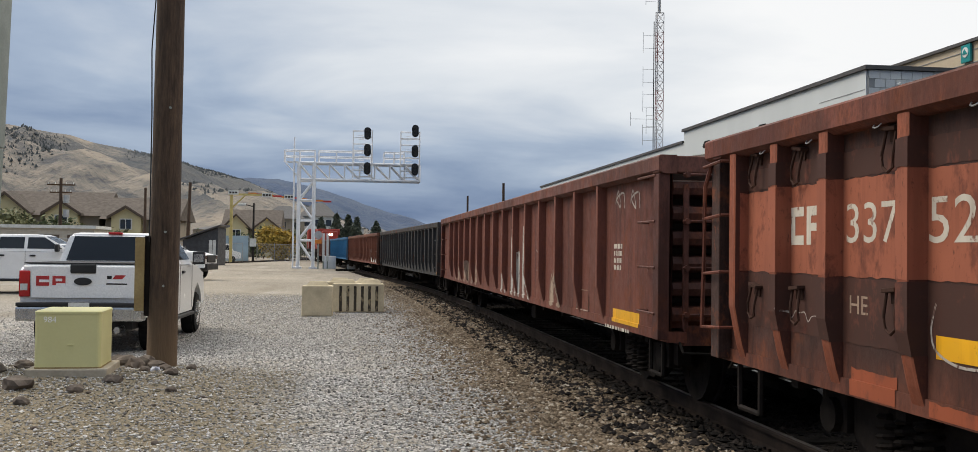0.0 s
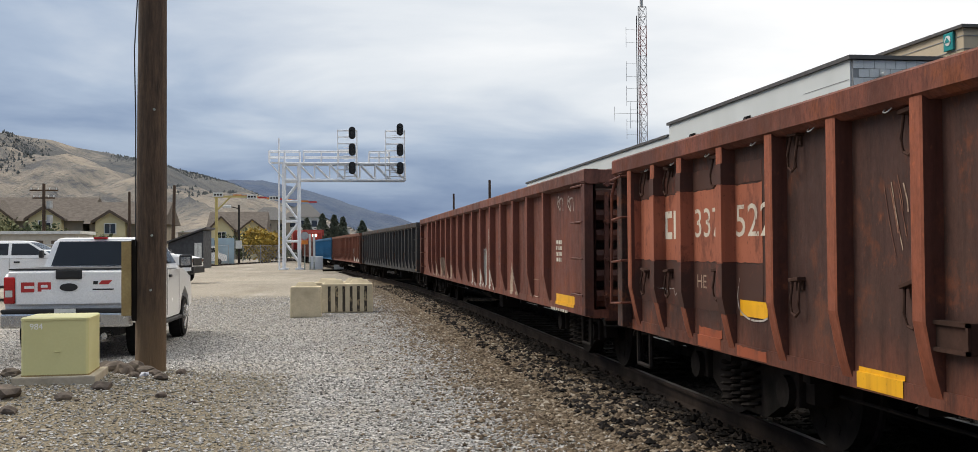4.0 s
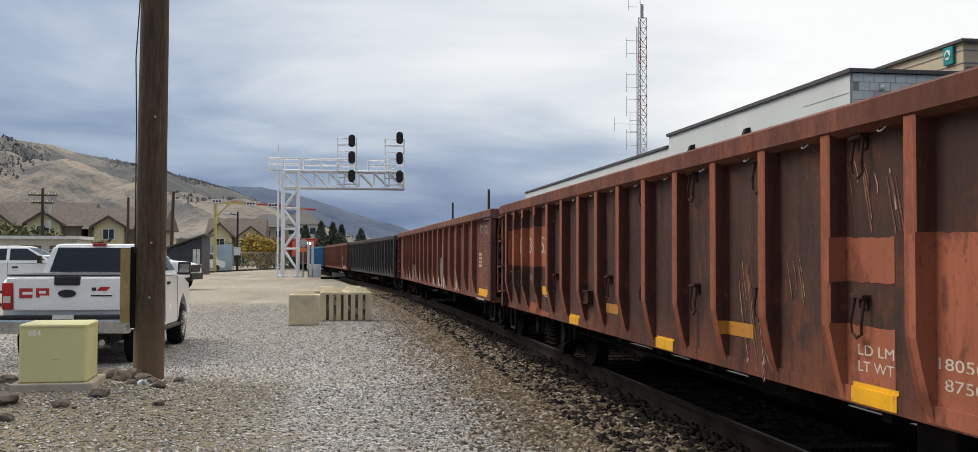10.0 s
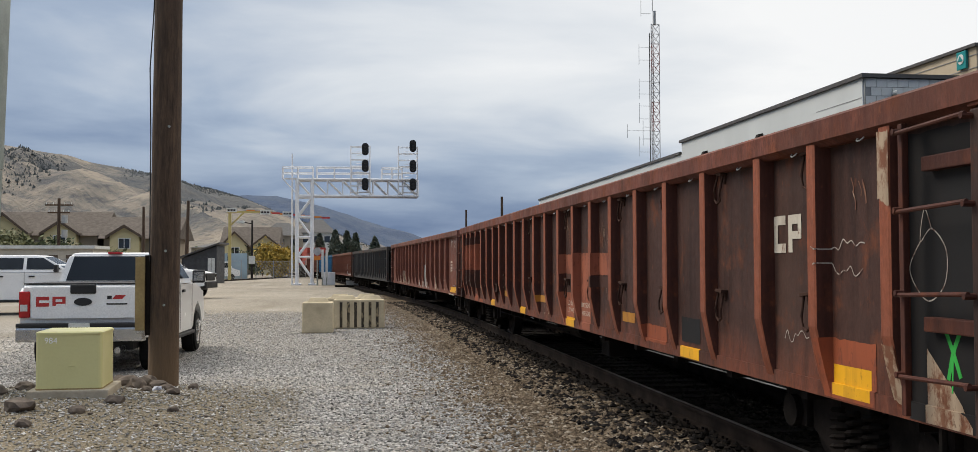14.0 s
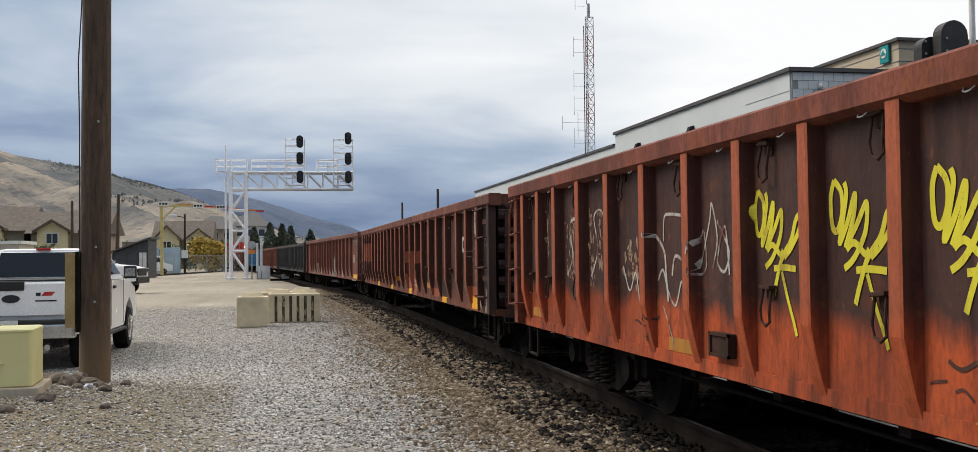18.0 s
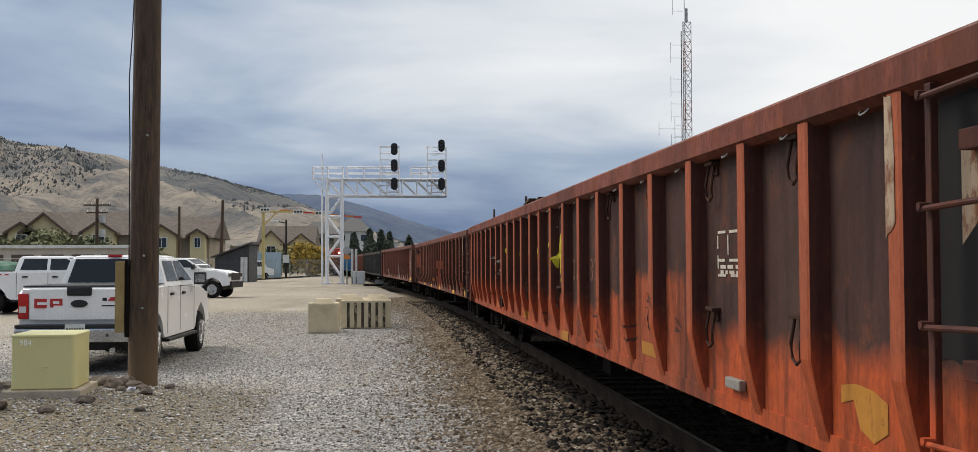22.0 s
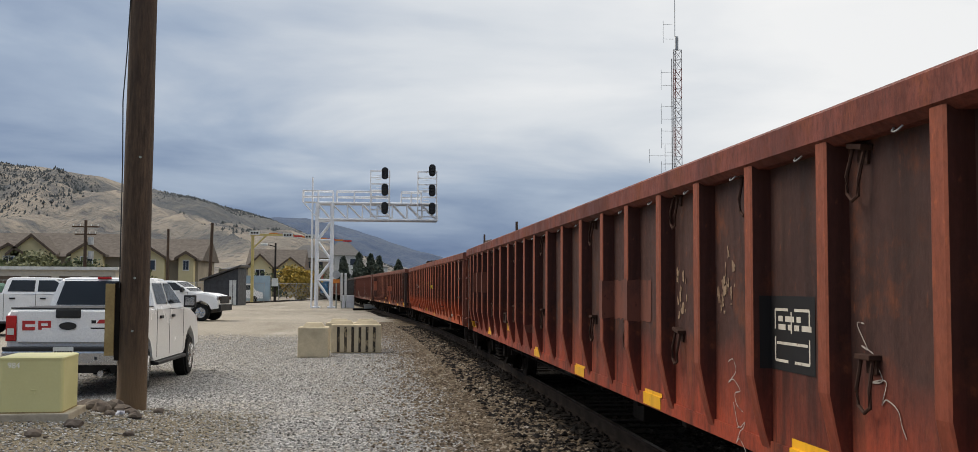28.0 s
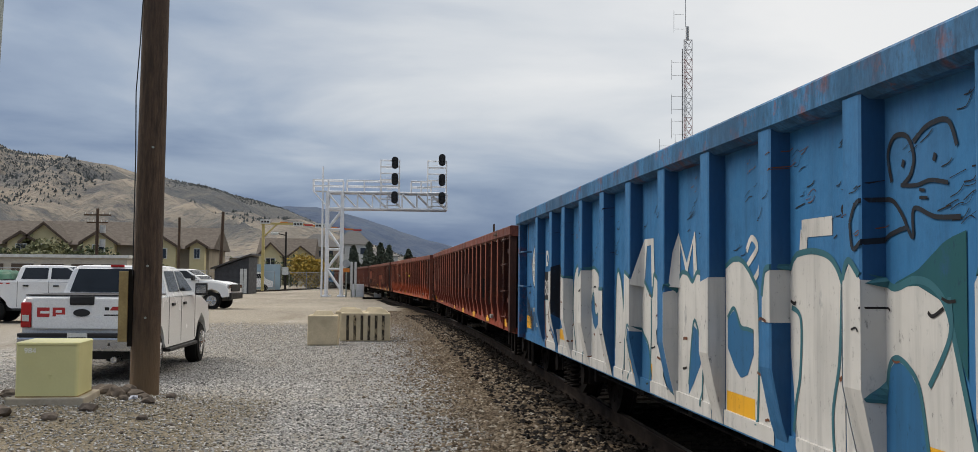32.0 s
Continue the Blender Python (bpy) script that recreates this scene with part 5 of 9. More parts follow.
for y0, z0, z1, n in ((0.62, 0.70, 1.42, 9), (0.28, 0.66, 1.1, 6), (-0.95, 1.66, 2.0, 7), (-1.25, 1.64, 1.95, 5), (-2.72, 1.62, 1.95, 8), (-2.95, 1.60, 1.9, 6), (5.45, 1.4, 1.8, 6), (-3.0, 1.05, 1.2, 4), (-0.2, 1.1, 1.45, 4), (-8.45, 1.7, 1.95, 4)):
    rr = random.Random(int(y0 * 50) + n)
    for k in range(n):
        a, b = rr.uniform(0, 0.22), rr.uniform(-0.12, 0.12)
        ln = rr.uniform(0.35, 1.0) * (z1 - z0)
        bm = B(); stroke(bm, Bc, [(y0 - a, z1 + b * 0.5), (y0 - a - 0.08 * ln - 0.02, z1 + b * 0.5 - ln * 0.55), (y0 - a - 0.28 * ln, z1 + b * 0.5 - ln)], rr.uniform(0.005, 0.016), 0.006)
        part("scrape", bm, M["letter_faint"] if k % 4 == 0 else M["letter_vague"], Bc)

# the orange-bottomed car
for y, w in ((4.07, 0.58), (3.21, 0.60), (2.36, 0.58), (1.52, 0.58), (0.68, 0.58)):
    tag_hand(C, y, 1.06, 0.83, w, M["spray_yellow"], 0.036)
tag_hand(C, -0.14, 0.98, 1.0, 0.62, M["spray_yellow"], 0.042)
for k in range(7):
    bm = B(); stroke(bm, C, [(-0.22 - k * 0.075, 1.98 + 0.04 * math.sin(k * 2)), (-0.24 - k * 0.075, 1.8), (-0.27 - k * 0.075, 1.68)], 0.055, 0.005)
    part("spray_mist", bm, M["spray_thin"], C, "thin yellow overspray" if k == 0 else "")
bm = B()
stroke(bm, C, [(-0.82, 1.5), (-0.90, 1.75), (-0.98, 1.86), (-0.96, 1.6), (-0.94, 1.42)], 0.055)
stroke(bm, C, [(-0.84, 1.64), (-1.02, 1.62)], 0.05)
stroke(bm, C, [(-1.33, 1.8), (-1.22, 1.88), (-1.12, 1.78), (-1.10, 1.6), (-1.18, 1.46), (-1.30, 1.48)], 0.06)
stroke(bm, C, [(-0.95, 1.36), (-1.29, 1.34), (-1.30, 1.28), (-1.02, 1.3), (-1.12, 1.22), (-1.26, 1.2), (-1.14, 1.12), (-1.22, 1.0), (-1.29, 0.92)], 0.045)
part("graffiti_tag", bm, M["spray_yellow"], C)
writing(C, "car_number", "333", -1.70, 1.375, 0.23, M["letter_vague"], 0.52, "ghostly worn number")
writing(C, "car_number", "804", -2.58, 1.375, 0.24, M["letter_vague"], 0.57)
for y0, y1, z0, z1 in ((7.78, 8.28, 1.25, 1.88), (7.30, 7.50, 1.2, 1.9), (7.0, 7.25, 1.3, 1.9), (5.95, 6.55, 1.22, 1.62), (8.9, 9.0, 1.5, 1.9)):
    flakes(C, y0, y1, z0, z1, M["tan_chip"], int(130 * (y1 - y0) * (z1 - z0)) + 14, int(100 * y0), "chips of peeled tan spray paint")
for pts, w in (([(8.2, 1.3), (8.0, 1.5), (8.12, 1.78), (7.9, 1.85), (7.8, 1.6), (7.95, 1.35), (7.75, 1.22)], 0.03), ([(7.4, 1.3), (7.2, 1.55), (7.3, 1.85), (7.08, 1.9), (6.95, 1.7), (6.85, 1.4), (6.78, 1.15)], 0.022),
               ([(6.5, 1.4), (6.35, 1.2), (6.2, 1.35), (6.1, 1.1), (6.0, 1.3)], 0.02), ([(5.78, 1.66), (5.66, 1.6), (5.56, 1.5), (5.53, 1.3), (5.5, 1.14)], 0.03),
               ([(5.58, 1.6), (5.56, 1.78), (5.42, 1.8), (5.22, 1.78), (5.14, 1.76)], 0.022), ([(5.42, 1.34), (5.36, 1.48), (5.22, 1.46), (5.1, 1.42)], 0.024), ([(5.7, 1.3), (5.6, 1.38), (5.5, 1.22), (5.36, 1.12), (5.24, 1.3), (5.2, 1.12)], 0.02), ([(5.6, 1.1), (5.45, 0.9), (5.4, 0.8)], 0.014),
               ([(4.92, 1.5), (4.84, 1.66), (4.8, 1.42), (4.9, 1.38), (4.74, 1.72), (4.7, 1.84), (4.62, 1.6), (4.7, 1.4)], 0.018), ([(4.62, 1.72), (4.52, 1.62), (4.44, 1.5), (4.52, 1.38), (4.62, 1.46), (4.5, 1.68), (4.44, 1.36)], 0.02)):
    bm = B(); stroke(bm, C, pts, w)
    part("graffiti_tag", bm, M["letter_ghost"], C)
reflectors(C, [], [(2.08, 0.78), (-1.01, 0.70), (5.5, 0.79), (-4.60, 0.85), (9.62, 0.82)])
patch(C, "reflector", [(-8.50, 0.86, 0.98), (-8.38, 0.80, 1.02), (-8.26, 0.84, 1.03), (-8.2, 0.96, 1.03), (-8.08, 0.93, 1.01)], M["reflector_faded"], "ragged faded yellow square", 0.006, 0.02)
card_box(C, 4.36, 4.66, 0.82, 0.98, "dark card holder on a side panel")
card_box(C, -6.90, -6.66, 0.83, 0.89, "small pale steel box near the sill", M["galv_box"])
rect(C, "paint_patch", -9.58, -8.85, 1.20, 2.15, M["patch_black"], "", 0.003, 0.012)
patch(C, "paint_patch", [(-8.775, 1.70, 2.2), (-8.665, 1.62, 2.2)], M["pale_wood"], "peeling pale paint on the last post", 0.004, 0.02, 0.012)
patch(C, "paint_patch", [(-9.5, 1.98, 2.02), (-9.2, 1.74, 2.0), (-9.05, 1.62, 1.96)], M["pale_wood"], "pale torn edge of the black plate", 0.006)
writing(C, "capacity_lettering", "180500", -1.94, 0.9, 0.055, M["letter_vague"], 0.4)
writing(C, "capacity_lettering", "83100", -1.98, 0.81, 0.055, M["letter_vague"], 0.36)
bars(C, "small_lettering", -2.8, 0.8, 0.45, 0.03, 2, M["letter_vague"], seed=5)
for y0, z0, n in ((-2.5, 0.98, 6), (-2.75, 1.15, 9), (-3.9, 1.0, 5), (-4.7, 1.25, 7), (-5.5, 1.1, 6), (0.3, 0.95, 5), (2.4, 0.9, 4), (6.3, 0.95, 6)):
    rr = random.Random(int(y0 * 31))
    for k in range(n):
        y1, z1 = y0 - rr.uniform(0, 0.5), z0 + rr.uniform(-0.12, 0.12)
        bm = B(); stroke(bm, C, [(y1, z1), (y1 - rr.uniform(0.02, 0.1), z1 + rr.uniform(-0.03, 0.02)), (y1 - rr.uniform(0.06, 0.2), z1 + rr.uniform(-0.05, 0.03))], rr.uniform(0.006, 0.022), 0.006)
        part("scrape", bm, M["patch_dark"], C)
bm = B()
for pts in ([(-6.44, 1.74), (-6.58, 1.74)], [(-6.64, 1.74), (-6.78, 1.74)], [(-6.44, 1.64), (-6.44, 1.72)], [(-6.44, 1.52), (-6.44, 1.60)], [(-6.80, 1.64), (-6.80, 1.72)], [(-6.80, 1.52), (-6.80, 1.60)], [(-6.62, 1.60), (-6.62, 1.72)], [(-6.44, 1.57), (-6.56, 1.57)], [(-6.64, 1.57), (-6.80, 1.57)], [(-6.44, 1.48), (-6.58, 1.48)], [(-6.66, 1.48), (-6.80, 1.48)]):
    stroke(bm, C, pts, 0.016, 0.010, 1)
part("stencil_frame", bm, M["letter_white"], C)
bars(C, "small_lettering", -6.48, 1.52, 0.28, 0.022, 2, M["letter_white"], seed=6)

# the dark red car
rect(D, "paint_patch", 6.85, 9.16, 1.47, 1.85, M["patch_band"], "faded repainted band", 0.003, 0.006)
mark(D, 9.05, 1.56, 0.20)
writing(D, "car_number", "337", 8.35, 1.54, 0.22, M["letter_white"], 0.60, "worn white stencilled number")
writing(D, "car_number", "249", 7.47, 1.53, 0.24, M["letter_white"], 0.60)
for y0, y1, z0, z1, mt in ((-3.31, -2.03, 1.31, 1.63, "patch_band"), (2.1, 2.42, 0.98, 1.08, "patch_band"), (-7.95, -7.45, 1.5, 2.05, "letter_vague"),
                           (-9.88, -9.20, 1.60, 2.15, "patch_dark")):
    rect(D, "paint_patch", y0, y1, z0, z1, M[mt], "", 0.003, 0.012)
for k, (y0, y1, z0, z1, n) in enumerate(((6.46, 6.57, 1.59, 1.98, 26), (6.20, 6.43, 1.50, 1.96, 75), (8.73, 8.97, 1.82, 1.95, 16), (7.86, 8.31, 1.80, 1.99, 34), (7.27, 7.47, 1.81, 1.97, 22), (4.55, 4.92, 1.5, 1.78, 18), (-4.24, -3.9, 1.36, 1.69, 22), (-5.12, -4.74, 1.42, 1.8, 26))):
    flakes(D, y0, y1, z0, z1, M["tan_chip"], n, 60 + k, "chips of peeled tan spray paint")
card_box(D, 4.46, 4.80, 1.03, 1.18, "dark empty card holder")
rect(D, "stencil_panel", -6.13, -5.60, 1.15, 1.53, M["patch_black"], "black consolidated stencil panel", 0.004)
bm = B()
for pts in ([(-5.66, 1.36), (-5.66, 1.46), (-5.82, 1.46)], [(-6.07, 1.36), (-6.07, 1.46), (-5.90, 1.46)], [(-5.66, 1.32), (-5.66, 1.20), (-5.82, 1.20)], [(-6.07, 1.32), (-6.07, 1.20), (-5.90, 1.20)], [(-5.86, 1.34), (-5.86, 1.45)], [(-5.68, 1.29), (-6.05, 1.29)]):
    for a, b in zip(pts, pts[1:]):
        stroke(bm, D, [a, b], 0.014, 0.008, 1)
part("stencil_frame", bm, M["letter_white"], D)
bars(D, "small_lettering", -5.70, 1.40, 0.30, 0.028, 2, M["letter_white"], 0.008, seed=8)
reflectors(D, [(10.06, 0.79), (9.79, 0.79), (7.28, 0.76), (4.78, 0.93), (2.1, 0.72), (-0.5, 0.70), (-3.13, 0.71), (-5.85, 0.73), (-8.50, 0.76), (-9.22, 0.77)])
patch(D, "placard", [(-7.88, 1.04, 1.2), (-7.70, 1.06, 1.22)], M["letter_white"], "torn white paper placard", 0.012)
card_box(D, -6.95, -6.72, 0.80, 0.87, "small pale steel box near the sill", M["galv_box"])
patch(D, "paint_patch", [(-9.185, 1.68, 2.2), (-9.075, 1.60, 2.2)], M["pale_wood"], "peeling pale paint on the last post", 0.004, 0.02, 0.012)
patch(D, "paint_patch", [(-9.7, 1.92, 1.96), (-9.45, 1.72, 1.95), (-9.3, 1.62, 1.92)], M["pale_wood"], "pale torn edge of the black plate", 0.006)
for y0, z0, n in ((-6.55, 1.40, 14), (-4.95, 1.15, 9), (9.3, 1.05, 8), (-5.05, 0.92, 10), (6.58, 1.12, 14)):
    bm = B()
    rr = random.Random(n)
    stroke(bm, D, [(y0 - 0.025 * k + rr.uniform(-0.08, 0.08), z0 - 0.03 * k + rr.uniform(-0.05, 0.05)) for k in range(n)], 0.006)
    part("chalk_scrawl", bm, M["chalk"], D)

# the blue car: big white letters with teal outlines
FOOT = 0.684
LETTERS = (
    [(8.345, 1.14, 1.27), (8.24, 0.84, 1.28), (8.13, FOOT, 1.28), (7.48, FOOT, 1.28)], [(7.47, 1.02, 1.63), (7.29, 0.9, 1.63)], [(7.28, FOOT, 0.96), (7.0, FOOT, 1.0)],
    [(6.99, FOOT, 1.5), (6.9, FOOT, 1.56), (6.64, FOOT, 1.57), (6.45, FOOT, 1.55)],
    [(6.44, FOOT, 1.25), (6.37, FOOT, 1.56), (6.25, FOOT, 1.66), (6.1, FOOT, 1.68), (5.98, FOOT, 1.62), (5.9, FOOT, 1.5), (5.86, FOOT, 1.3)],
    [(5.84, FOOT, 1.32), (5.74, FOOT, 1.5), (5.62, FOOT, 1.57), (5.5, FOOT, 1.63), (5.38, FOOT, 1.65), (5.2, FOOT, 1.61), (5.05, FOOT, 1.52), (4.9, FOOT, 1.47), (4.7, FOOT, 1.45), (4.52, FOOT, 1.45)],
    [(4.46, FOOT, 0.93), (4.42, FOOT, 1.45), (4.38, FOOT, 1.6), (4.33, FOOT, 1.62), (4.24, FOOT, 1.53), (4.16, FOOT, 1.36), (4.12, FOOT, 1.25)],
    [(4.10, FOOT, 1.56), (3.9, FOOT, 1.59), (3.7, FOOT, 1.60), (3.49, FOOT, 1.54), (3.29, FOOT, 1.43), (3.22, FOOT, 1.42), (3.18, FOOT, 1.57), (3.12, FOOT, 1.56), (3.05, FOOT, 1.53), (2.9, FOOT, 1.45), (2.76, FOOT, 1.3), (2.74, FOOT, 0.8), (2.58, FOOT, 0.74)],
    [(2.57, FOOT, 1.45), (2.53, FOOT, 1.54), (2.45, FOOT, 1.59), (2.33, FOOT, 1.58), (2.22, FOOT, 1.53), (2.12, FOOT, 1.59), (2.0, FOOT, 1.57), (1.8, FOOT, 1.5)],
    [(1.79, FOOT, 1.53), (1.58, FOOT, 1.57)],
    [(1.57, FOOT, 1.62), (1.45, FOOT, 1.66), (1.32, FOOT, 1.66), (1.2, FOOT, 1.61), (1.05, FOOT, 1.5), (0.9, FOOT, 1.4), (0.79, FOOT, 1.36)],
    [(0.72, 1.34, 1.46), (0.68, 1.34, 1.59), (0.6, 1.34, 1.61)],
    [(0.6, 1.2, 1.6), (0.57, 1.05, 1.64), (0.54, 0.84, 1.66), (0.5, FOOT, 1.675), (0.34, FOOT, 1.685), (0.17, FOOT, 1.66), (0.07, FOOT, 1.6), (0.0, FOOT, 1.5)],
    [(-0.01, FOOT, 1.52), (-0.19, FOOT, 1.54)],
    [(-0.2, FOOT, 1.55), (-0.26, FOOT, 1.63), (-0.42, FOOT, 1.52), (-0.59, FOOT, 1.55), (-0.72, FOOT, 1.53), (-0.82, FOOT, 1.45), (-0.88, FOOT, 1.3), (-1.0, FOOT, 0.95)],
    [(-1.05, FOOT, 1.4), (-1.2, FOOT, 1.6), (-1.6, FOOT, 1.66), (-2.0, FOOT, 1.55), (-2.15, FOOT, 1.2)],
    [(-2.2, FOOT, 1.5), (-2.5, FOOT, 1.66), (-3.0, FOOT, 1.6), (-3.4, FOOT, 1.3)])
for n, top in enumerate(LETTERS):
    patch(E, "graffiti_letter", top, M["spray_white"], "chipped white bubble letter", 0.004, 0.03)
    if len(top) > 2:
        bm = B(); stroke(bm, E, [(y, h + 0.012) for y, _, h in top], 0.03, 0.0075, 7)
        part("graffiti_outline", bm, M["spray_teal"], E)
COUNTERS = (
    [(8.10, 1.20, 1.26), (8.04, 1.12, 1.27), (7.92, 1.26, 1.275)], [(7.94, 0.98, 1.02), (7.86, 0.91, 1.01), (7.72, 0.88, 1.10), (7.58, 0.96, 1.22)],
    [(6.12, 1.0, 1.02), (6.02, 1.12, 1.36), (5.97, 1.3, 1.44)],
    [(5.47, 1.24, 1.3), (5.37, 1.1, 1.4), (5.28, 1.06, 1.2), (5.12, 1.14, 1.23)], [(3.66, FOOT, 0.9), (3.61, FOOT, 1.17), (3.45, FOOT, 1.1), (3.32, FOOT, 1.02), (3.24, FOOT, 0.8)],
    [(2.3, 0.78, 0.84), (2.2, 0.86, 1.25), (2.1, 0.95, 1.22), (2.03, 1.02, 1.08)], [(1.53, 1.15, 1.32), (1.42, 1.05, 1.38), (1.31, 0.99, 1.28), (1.2, 1.02, 1.27), (1.11, 1.14, 1.26)],
    [(-0.37, FOOT, 1.05), (-0.4, FOOT, 1.2), (-0.46, FOOT, 1.24), (-0.55, FOOT, 1.21), (-0.63, FOOT, 1.13), (-0.69, FOOT, 0.9)], [(-1.3, 1.05, 1.2), (-1.6, 1.0, 1.35), (-1.85, 1.1, 1.2)])
for cnt in COUNTERS:
    patch(E, "graffiti_counter", cnt, M["spray_blue"], "", 0.0095, 0.03)
    bm = B(); stroke(bm, E, [(y, h + 0.008) for y, _, h in cnt], 0.024, 0.012, 7)
    part("graffiti_outline", bm, M["spray_teal"], E)
for pts in ([(0.58, 1.42), (0.47, 1.36), (0.48, 1.1), (0.53, 0.95), (0.56, 0.8)], [(3.25, 1.4), (3.24, 1.2), (3.26, 1.0), (3.3, 0.74)], [(4.14, 1.4), (4.1, 1.1), (4.13, 0.75)], [(5.85, 1.4), (5.84, 1.1), (5.86, 0.75)], [(2.02, 1.5), (1.98, 1.2), (2.02, 0.74)], [(1.04, 1.5), (1.02, 1.2), (1.05, 0.76)],
            [(0.02, 1.55), (0.05, 1.2), (0.12, 0.95), (0.1, 0.72)], [(-0.84, 1.5), (-0.84, 1.35), (-0.7, 1.16)], [(6.42, 1.5), (6.4, 1.1), (6.2, 0.74)], [(3.95, 0.9), (3.9, 0.8), (3.95, 0.72)]):
    bm = B(); stroke(bm, E, pts, 0.026, 0.013, 8)
    part("graffiti_outline", bm, M["spray_teal"], E)
patch(E, "graffiti_outline", [(-0.45, 1.53, 1.55), (-0.62, 1.54, 1.60), (-0.8, 1.48, 1.70), (-0.86, 1.36, 1.72), (-0.95, 1.2, 1.74)], M["spray_dark_teal"], "", 0.006, 0.03)
for n in range(46):
    rr = random.Random(900 + n)
    y0, z0 = rr.uniform(-0.8, 8.2), rr.uniform(0.75, 1.5)
    bm = B(); stroke(bm, E, [(y0, z0), (y0 - rr.uniform(0.02, 0.05), z0 + rr.uniform(-0.015, 0.015)), (y0 - rr.uniform(0.05, 0.11), z0 + rr.uniform(-0.02, 0.02))], rr.uniform(0.008, 0.02), 0.0155)
    part("scrape", bm, M["rust_scrape"] if n % 2 else M["patch_black"], E)
rect(E, "stencil_panel", 7.475, 8.355, 1.285, 1.63, M["patch_black"], "black number panel", 0.014)
rect(E, "stencil_panel", 6.70, 7.26, 1.19, 1.66, M["patch_black"], "black stencil panel with scrawl", 0.014)
patch(E, "spray_mist", [(7.30, 1.28, 1.60), (7.285, 1.14, 1.68), (7.27, 1.06, 1.73), (7.24, 1.12, 1.70), (7.19, 1.2, 1.67), (7.12, 1.4, 1.66)], M["spray_black"], "", 0.016)
writing(E, "car_number", "8013", 8.34, 1.335, 0.205, M["spray_white"], 0.66, "white stencilled number", 0.018)
hand_word(E, "YOUNG", 7.22, 1.54, 0.06, 0.042, "thin hand-drawn chalk word")
hand_word(E, "-KEST-", 7.20, 1.45, 0.055, 0.038)
bm = B(); stroke(bm, E, [(7.10, 1.42), (7.02, 1.42)], 0.006, 0.018); stroke(bm, E, [(7.08, 1.40), (7.02, 1.40)], 0.006, 0.018)
part("chalk_scrawl", bm, M["chalk"], E)
bm = B()
for y0, pts in ((8.22, [(0, 0), (0, 0.19)]), (8.22, [(-0.02, 0.165), (0.10, 0.165), (0.135, 0.1), (0.10, 0.02), (-0.02, 0.02)]), (8.00, [(0, 0), (0, 0.19)]), (8.0, [(0.0, 0.18), (0.09, 0.05), (0.18, 0.18)]), (8.0, [(0.18, 0.19), (0.18, 0)]),
                (7.74, [(0, 0), (0, 0.19)]), (7.74, [(-0.02, 0.165), (0.14, 0.165)]), (7.74, [(-0.02, 0.095), (0.12, 0.095)]), (7.74, [(-0.02, 0.02), (0.14, 0.02)])):
    stroke(bm, E, [(y0 - a, 1.705 + b) for a, b in pts], 0.052, 0.008, 1)
part("owner_mark", bm, M["spray_white"], E, "white block mark above the number")
bm = B()
for y0, z0, pts in ((2.55, 1.5, [(0, 0), (0.03, 0.34), (0.2, 0.12), (0.36, 0.34), (0.4, 0)]), (3.5, 1.5, [(0, 0), (0.08, 0.34), (0.27, 0.34), (0.3, 0)]), (0.46, 1.6, [(0, 0), (0.03, 0.2)]), (0.46, 1.81, [(0, 0), (0.34, 0.0)])):
    stroke(bm, E, [(y0 - a, z0 + b) for a, b in pts], 0.085, 0.003, 1)
stroke(bm, E, [(1.22, 1.72), (1.14, 1.79), (1.06, 1.73), (1.22, 1.62), (1.14, 1.55), (1.04, 1.6), (1.0, 1.68)], 0.035, 0.003)
part("owner_mark", bm, M["spray_white"], E, "white block marks half covered by spray paint")
# left letter: brown and teal edge; thin wrinkles
for pts, w, mt in (([(8.335, 1.27), (8.30, 1.02), (8.22, 0.80), (8.16, 0.70)], 0.05, "rust_scrape"), ([(8.305, 1.27), (8.26, 1.02), (8.18, 0.80), (8.12, 0.70)], 0.018, "spray_teal"), ([(7.31, 1.30), (7.38, 1.2), (7.43, 1.06)], 0.03, "rust_scrape"),
                   ([(8.30, 1.06), (8.1, 1.10), (7.85, 1.06)], 0.006, "spray_black"), ([(7.95, 0.99), (7.84, 0.88), (7.68, 0.86), (7.56, 0.95)], 0.02, "rust_scrape")):
    bm = B(); stroke(bm, E, pts, w, 0.016)
    part("graffiti_outline", bm, M[mt], E)
